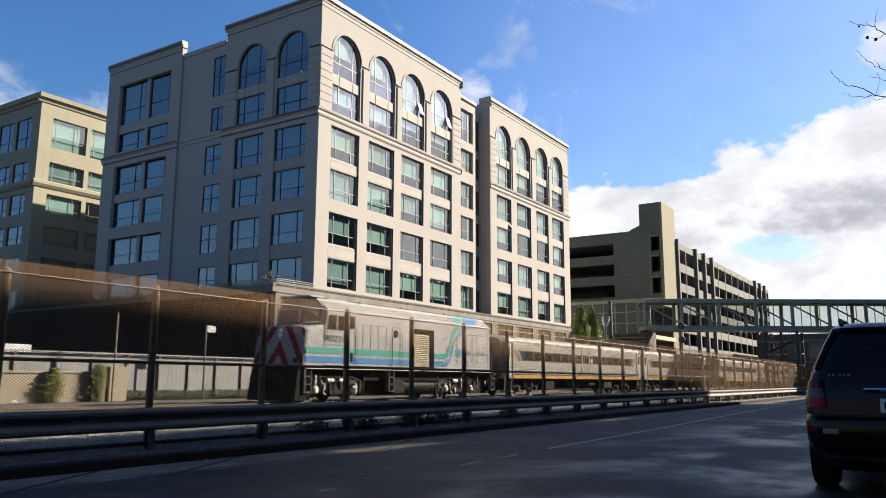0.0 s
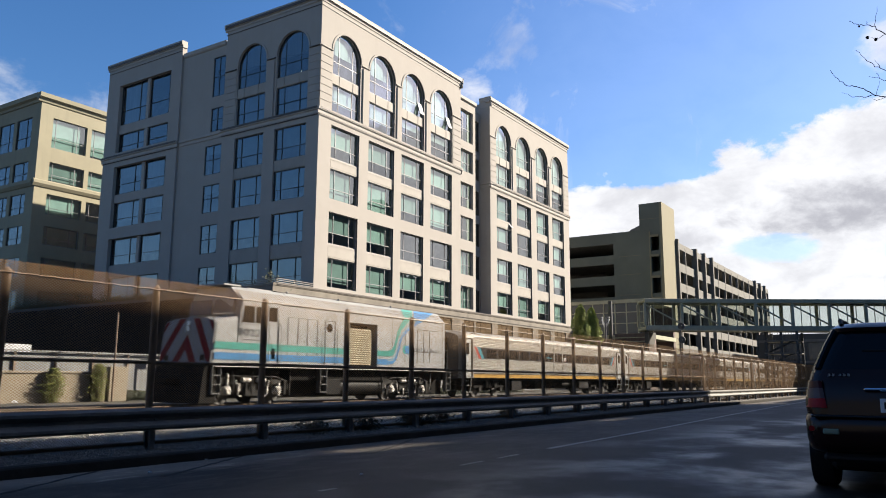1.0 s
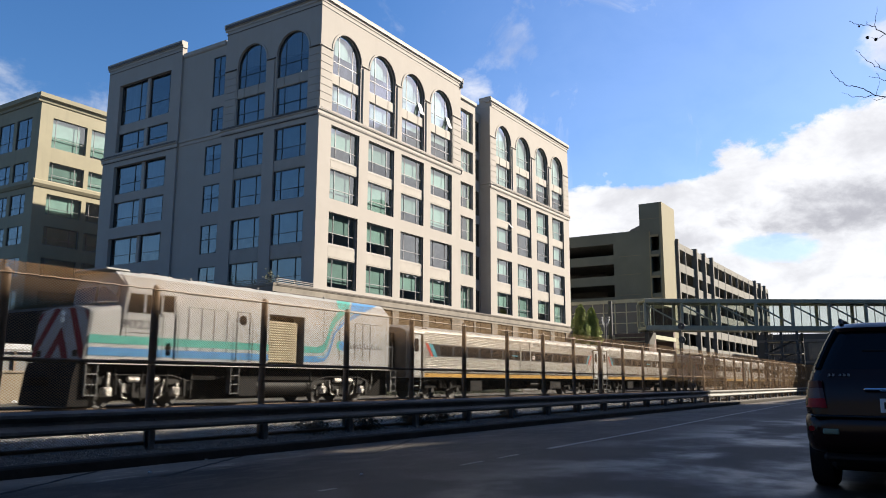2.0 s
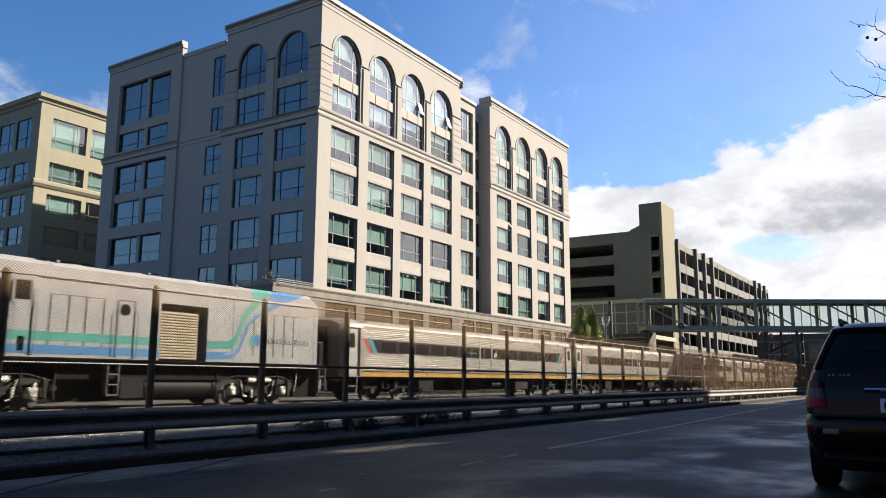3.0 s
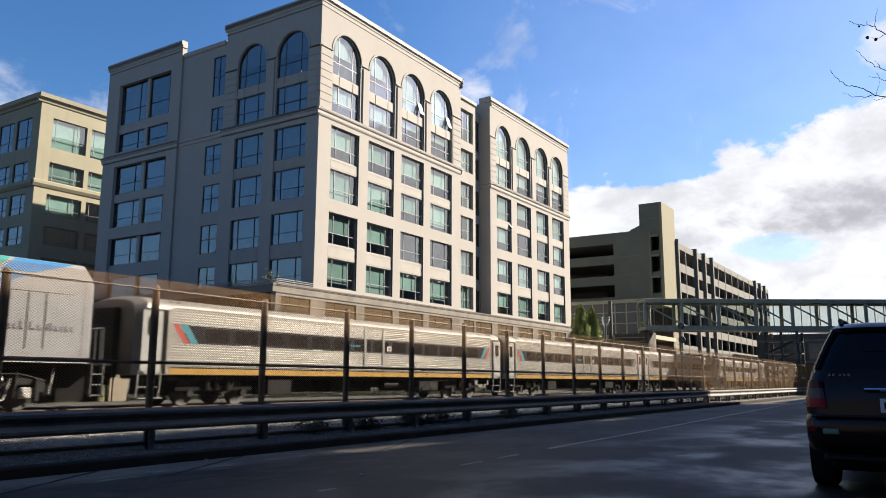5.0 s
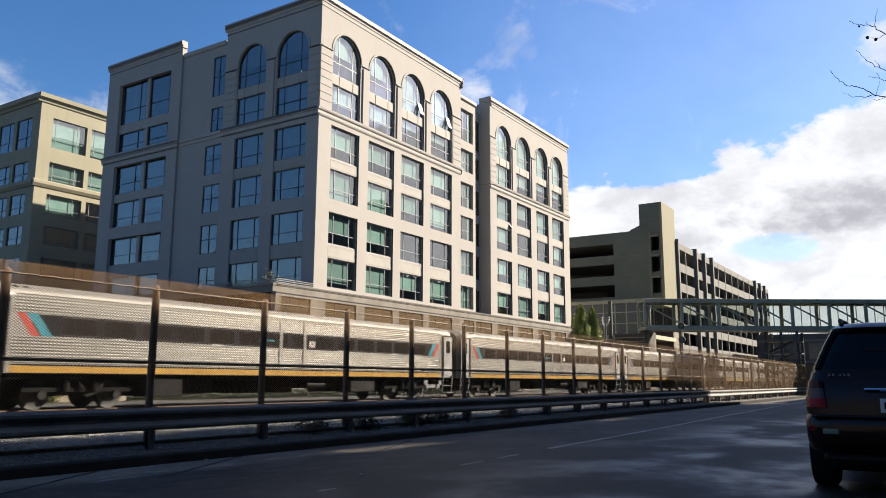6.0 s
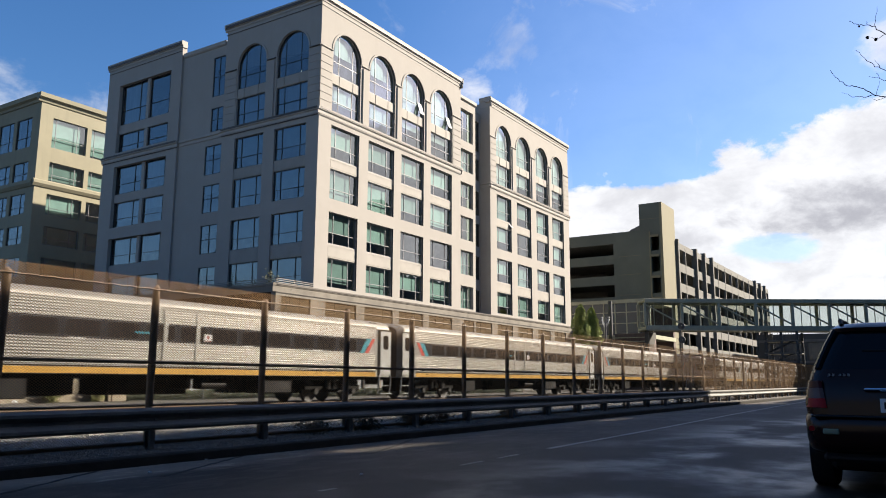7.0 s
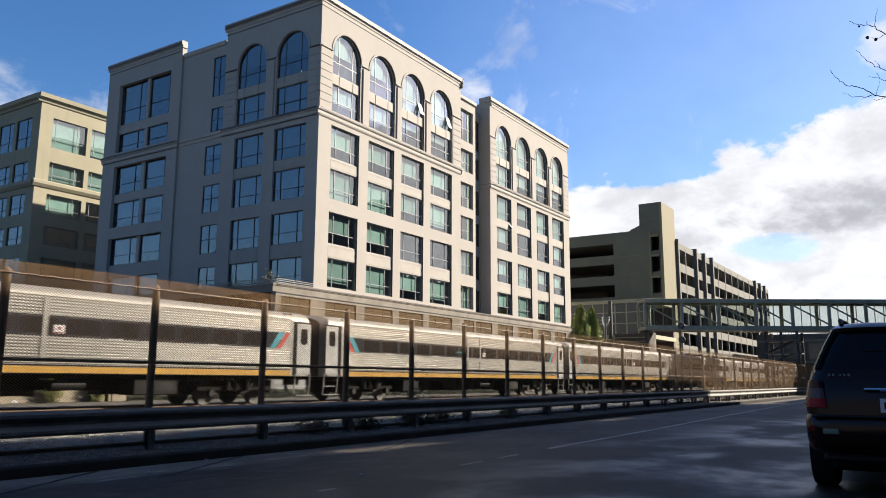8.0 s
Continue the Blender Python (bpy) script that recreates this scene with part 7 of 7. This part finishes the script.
def build_coach_mesh():
    """One coach at the origin: its front end at x = 0."""
    C = thing("passenger_coach", "stainless steel passenger coach with a dark window band and amber stripe", "railway coach", group="coaches of the train")
    half = coach_profile()
    full = half + [(-y, z) for y, z in half[::-1][1:]]
    e0, e1 = 1.72 * K, COACH_LEN - 1.72 * K
    g = Geo()
    g.sweep(full, e0, e1)
    greyed(part("body", g, [STEEL, COACH_ROOF], C, "corrugated stainless steel sides", smooth=False), 0.30, 3.55 * K)
    smooth_half = [(-1.50, 1.16 * K), (-1.57, 1.18 * K), (-1.57, 3.60 * K)] + [q for q in half[-8:]]
    ends = smooth_half + [(-y, z) for y, z in smooth_half[::-1][1:]]
    for s, a, b in ((1, 0.30 * K, e0 - 0.003), (-1, COACH_LEN - 0.30 * K, e1 + 0.003)):
        inset = [(y * 0.86, 1.2 * K + (z - 1.2 * K) * 0.955) for y, z in ends]
        g = Geo()
        g.loft([[(a, y, z) for y, z in inset], [(a + s * 0.35, y, z) for y, z in ends], [(b, y, z) for y, z in ends]])
        greyed(part("vestibule", g, [STEEL, COACH_ROOF], C, "smooth stainless vestibule end"), 0.30, 3.55 * K)
        g = Geo()
        g.loft([[(a - s * 0.02, y * 0.84, 1.2 * K + (z - 1.2 * K) * 0.94) for y, z in ends], [(a - s * 0.004, y * 0.85, 1.2 * K + (z - 1.2 * K) * 0.95) for y, z in ends]])
        part("end_face", g, COACH_END, C)
        g = Geo()
        g.box(min(a - s * 0.28, a - s * 0.03), max(a - s * 0.28, a - s * 0.03), -0.62, 0.62, 1.0, 3.45, 0.03)
        part("gangway", g, UNDER, C)
        for sd in (-1, 1):
            y = sd * 1.575
            d0, d1 = (0.48 * K, 1.36 * K) if s > 0 else (COACH_LEN - 1.36 * K, COACH_LEN - 0.48 * K)
            g = Geo()
            g.box(d0, d1, y - 0.012, y + 0.012, 1.27 * K, 3.50 * K, 0.01)
            dr = part("door", g, DOOR_PALE, C, "pale door with a rounded window")
            g = Geo()
            cx = (d0 + d1) / 2
            w, h, r = 0.21, 0.34, 0.12
            ol = []
            for qx, qz, a0 in ((w - r, h - r, 0), (-w + r, h - r, 90), (-w + r, -h + r, 180), (w - r, -h + r, 270)):
                for k in range(5):
                    an = radians(a0 + 22.5 * k)
                    ol.append((cx + qx + r * math.cos(an), qz + 2.92 * K + r * math.sin(an)))
            g.loft([[(x, y + sd * 0.002, z) for x, z in ol], [(x, y + sd * 0.016, z) for x, z in ol]])
            part("door_window", g, COACH_PANE, dr)
            g = Geo()
            dx = d1 if s > 0 else d0
            g.box(min(dx, dx + s * 0.22), max(dx, dx + s * 0.22), y - 0.006, y + 0.006, 1.2 * K, 3.55 * K)
            g.box(min(d0, d1), max(d0, d1) , y - 0.006, y + 0.008, 3.50 * K, 3.56 * K)
            part("door_jamb", g, UNDER, C)
            g = Geo()
            for xx in (d0 - 0.05, d1 + 0.02):
                g.path([(xx, y, 1.3 * K), (xx, y * 0.99, 0.7), (xx, y * 0.95, 0.32)], 0.03, 6)
            g.box(d0 - 0.05, d1 + 0.05, y - 0.1, y + 0.05, 0.30, 0.33)
            g.box(d0, d1, y * 0.9 - 0.1, y * 0.9 + 0.05, 0.68, 0.71)
            part("step", g, DOOR_PALE, C)
            # red and teal slashes at the band's end
            for k, m in ((0.0, SLASH_RED), (0.33, SLASH_TEAL)):
                g = Geo()
                q = [(1.80 + k, 3.06), (2.06 + k + (0.10 if k else 0), 3.06), (2.64 + k + (0.08 if k else 0), 2.34), (2.36 + k, 2.34)]
                if s < 0:
                    q = [(COACH_LEN / K - u, z) for u, z in q]
                yy = y + sd * 0.003
                g.face([(u * K, yy, z * K) for u, z in q])
                part("slash", g, m, C, fix=False)
        for k in (-0.16, 0.16):
            g = Geo()
            xx = (1.9 * K if s > 0 else COACH_LEN - 1.9 * K) + k
            g.path([(xx, -1.30, 3.78 * K), (xx, -1.42, 3.90 * K), (xx + 0.12, -1.42, 3.86 * K)], 0.03, 5)
            part("roof_bracket", g, UNDER, C)
    for sd in (-1, 1):
        y = sd * 1.575
        g = Geo()
        g.box(2.35 * K, COACH_LEN - 2.35 * K, sd * 1.5645 - 0.0055, sd * 1.5645 + 0.0055, 2.36 * K, 3.04 * K)
        band = part("window_band", g, BAND, C, "dark tinted window band")
        n = 14
        w = (COACH_LEN - 6.4 * K) / n
        for i in range(n):
            a, b = 3.2 * K + i * w + 0.10, 3.2 * K + (i + 1) * w - 0.10
            g = Geo()
            r = 0.10
            z0, z1 = 2.42 * K, 2.98 * K
            ol = []
            for qx, qz, a0 in ((b - r, z1 - r, 0), (a + r, z1 - r, 90), (a + r, z0 + r, 180), (b - r, z0 + r, 270)):
                for k in range(4):
                    an = radians(a0 + 30 * k)
                    ol.append((qx + r * math.cos(an), qz + r * math.sin(an)))
            g.loft([[(x, y - sd * 0.012, z) for x, z in ol], [(x, y - sd * 0.001, z) for x, z in ol]])
            pane = part("pane", g, COACH_PANE, band)
            mx, mz = (a + b) / 2, (z0 + z1) / 2
            grow = lambda k: [(mx + (x - mx) * (1 + k / (b - a) * 2), mz + (z - mz) * (1 + k / (z1 - z0) * 2)) for x, z in ol]
            ring = Geo()
            ring.loft([[(x, y - sd * 0.011, z) for x, z in grow(0.0)], [(x, y + sd * 0.001, z) for x, z in grow(0.0)], [(x, y + sd * 0.001, z) for x, z in grow(0.022)], [(x, y - sd * 0.011, z) for x, z in grow(0.022)]], caps=False)
            part("gasket", ring, GASKET, band)
        g = Geo()
        g.box(1.75 * K, COACH_LEN - 1.75 * K, y - 0.008, y + 0.008, 1.19 * K, 1.40 * K)
        part("stripe", g, YELLOW, C)
        g = Geo()
        g.box(1.75 * K, COACH_LEN - 1.75 * K, y - 0.010, y + 0.010, 1.415 * K, 1.455 * K)
        part("rub_rail", g, UNDER, C)
        for u in (13.4, 14.9):
            g = Geo()
            g.box(u * K - 0.085, u * K + 0.085, y - 0.014, y + 0.014, 1.46 * K, 3.62 * K)
            part("door_post", g, STEEL, C)
        g = Geo()
        g.box(15.20 * K, 15.58 * K, y - 0.012, y + 0.012, 2.46 * K, 2.74 * K)
        sg = part("small_sign", g, WHITE_SIGN, C, "small white sign")
        g = Geo()
        g.tube((15.38 * K, y, 2.63 * K), (15.38 * K, y + sd * 0.015, 2.63 * K), 0.055, 10)
        g.box(15.22 * K, 15.56 * K, y - 0.014, y + 0.014, 2.47 * K, 2.50 * K)
        part("sign_mark", g, RED, sg)
        for u in (5.2, 9.6, 17.2, 21.5):
            g = Geo()
            g.box(u * K, u * K + 0.55, y - 0.012, y + 0.012, 2.32 * K, 2.38 * K)
            part("label_plate", g, WHITE_SIGN, C)
        g = Geo()
        for k in range(7):
            g.box((12.1 + k * 0.13) * K, (12.19 + k * 0.13) * K, y - 0.012, y + 0.012, 2.62 * K, 2.70 * K)
        part("lettering_bar", g, SLASH_TEAL, C)
    # under the floor
    g = Geo()
    g.box(1.8 * K, COACH_LEN - 1.8 * K, -1.30, 1.30, 0.98, 1.17 * K)
    part("underframe", g, UNDER, C)
    for u0, u1 in ((1.6, 7.0), (8.6, 10.4), (11.7, 15.4), (20.6, 26.2)):
        g = Geo()
        g.box(u0 * K, u1 * K, -0.45, 0.45, 0.42, 0.975)
        part("belly", g, UNDER, C)
    for u0, u1, z0, yo, m in ((7.0, 8.45, 0.36, 1.40, TANK), (8.6, 10.4, 0.46, 0.85, UNDER), (11.7, 13.3, 0.44, 0.85, UNDER), (13.45, 15.3, 0.62, 0.90, UNDER), (16.9, 17.8, 0.58, 0.95, UNDER), (18.5, 20.4, 0.42, 1.36, TANK)):
        for s in (-1, 1):
            g = Geo()
            g.box(u0 * K, u1 * K, min(s * yo, s * 0.46), max(s * yo, s * 0.46), z0, 1.0, 0.03)
            bx = part("equipment_box", g, m, C)
            if m is TANK and u0 > 15:
                g = Geo()
                g.box((u0 + 1.0) * K, (u1 - 0.2) * K, s * yo - 0.01, s * yo + 0.01, z0 + 0.15, 0.85)
                part("vent", g, TRUCK_DARK, bx)
    for s in (-1, 1):
        g = Geo()
        g.tube((15.5 * K, 1.10 * s, 0.76), (16.7 * K, 1.10 * s, 0.76), 0.17, 12)
        part("air_tank", g, TANK, C, smooth=True)
    for u in (4.4 * K, COACH_LEN - 4.4 * K):
        for dx in (-1.3, 1.3):
            axle_set(C, u + dx, 0.46, COACH_WHEEL)
        for s in (-1, 1):
            g = Geo()
            y = 1.05 * s
            g.box(u - 1.9, u + 1.9, y - 0.07, y + 0.07, 0.52, 0.72, 0.03)
            g.tube((u - 0.5, y + 0.12 * s, 0.55), (u - 0.5, y + 0.12 * s, 1.0), 0.13, 10)
            g.tube((u + 0.5, y + 0.12 * s, 0.55), (u + 0.5, y + 0.12 * s, 1.0), 0.13, 10)
            part("side_frame", g, UNDER, C)
            g = Geo()
            g.path([(u + 0.9, y + 0.14 * s, 1.05), (u + 0.6, y + 0.16 * s, 0.55), (u + 0.2, y + 0.14 * s, 0.40)], 0.06, 6)
            g.path([(u - 0.2, y + 0.14 * s, 1.05), (u + 0.1, y + 0.16 * s, 0.62)], 0.05, 6)
            part("damper", g, TRUCK_DARK, C)
            for dx in (-1.3, 1.3):
                g = Geo()
                g.tube((u + dx, y, 0.46), (u + dx, y + 0.22 * s, 0.46), 0.14, 10)
                part("journal_box", g, TRUCK_DARK, C)
    g = Geo()
    for x in (-0.35, COACH_LEN - 0.35):
        g.box(x, x + 0.7, -0.12, 0.12, 0.75, 1.0)
    part("coupler", g, UNDER, C)
    return C


LOCO = build_loco()
COACH = build_coach_mesh()
COACH_U = [18.57 + 27.98 * i for i in range(6)]
COACHES = [COACH] + [copy_thing(COACH, pose(0, 0, 0)) for _ in COACH_U[1:]]
for c_, u_ in zip(COACHES, COACH_U):
    c_.matrix_basis = pose((26.235 + u_) * K, TRACK_Y, RAIL_TOP)


def travelled(t):
    """Metres the train has gone towards -x after t seconds: it gathers speed slowly."""
    return K * (5.222 * t + 0.0607 * t * t)


def motions():
    step = 0.1
    times = [round(i * step, 2) for i in range(81)]
    walk(LOCO, [(t, pose(26.235 * K - travelled(t), TRACK_Y, RAIL_TOP)) for t in times])
    for c, u in zip(COACHES, COACH_U):
        walk(c, [(t, pose((26.235 + u) * K - travelled(t), TRACK_Y, RAIL_TOP)) for t in times])
    for c, r in [(a, 0.50) for a in LOCO.children if a.name.startswith("axle")] + [(a, 0.46) for c in COACHES for a in c.children if a.name.startswith("axle")]:
        x, y, z = c.location
        walk(c, [(t, pose(x, y, z, 0, -math.degrees(travelled(t) / r), 0)) for t in times])
build_ground()
build_markings()
build_track()
build_corner_building()
build_far_left_building()
build_garage()
build_bridge()
build_fence()
build_guardrail()
build_backyard()
build_bushes()
build_signals()
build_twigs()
build_stones()
build_litter()
build_suv()
build_other_side()
motions()
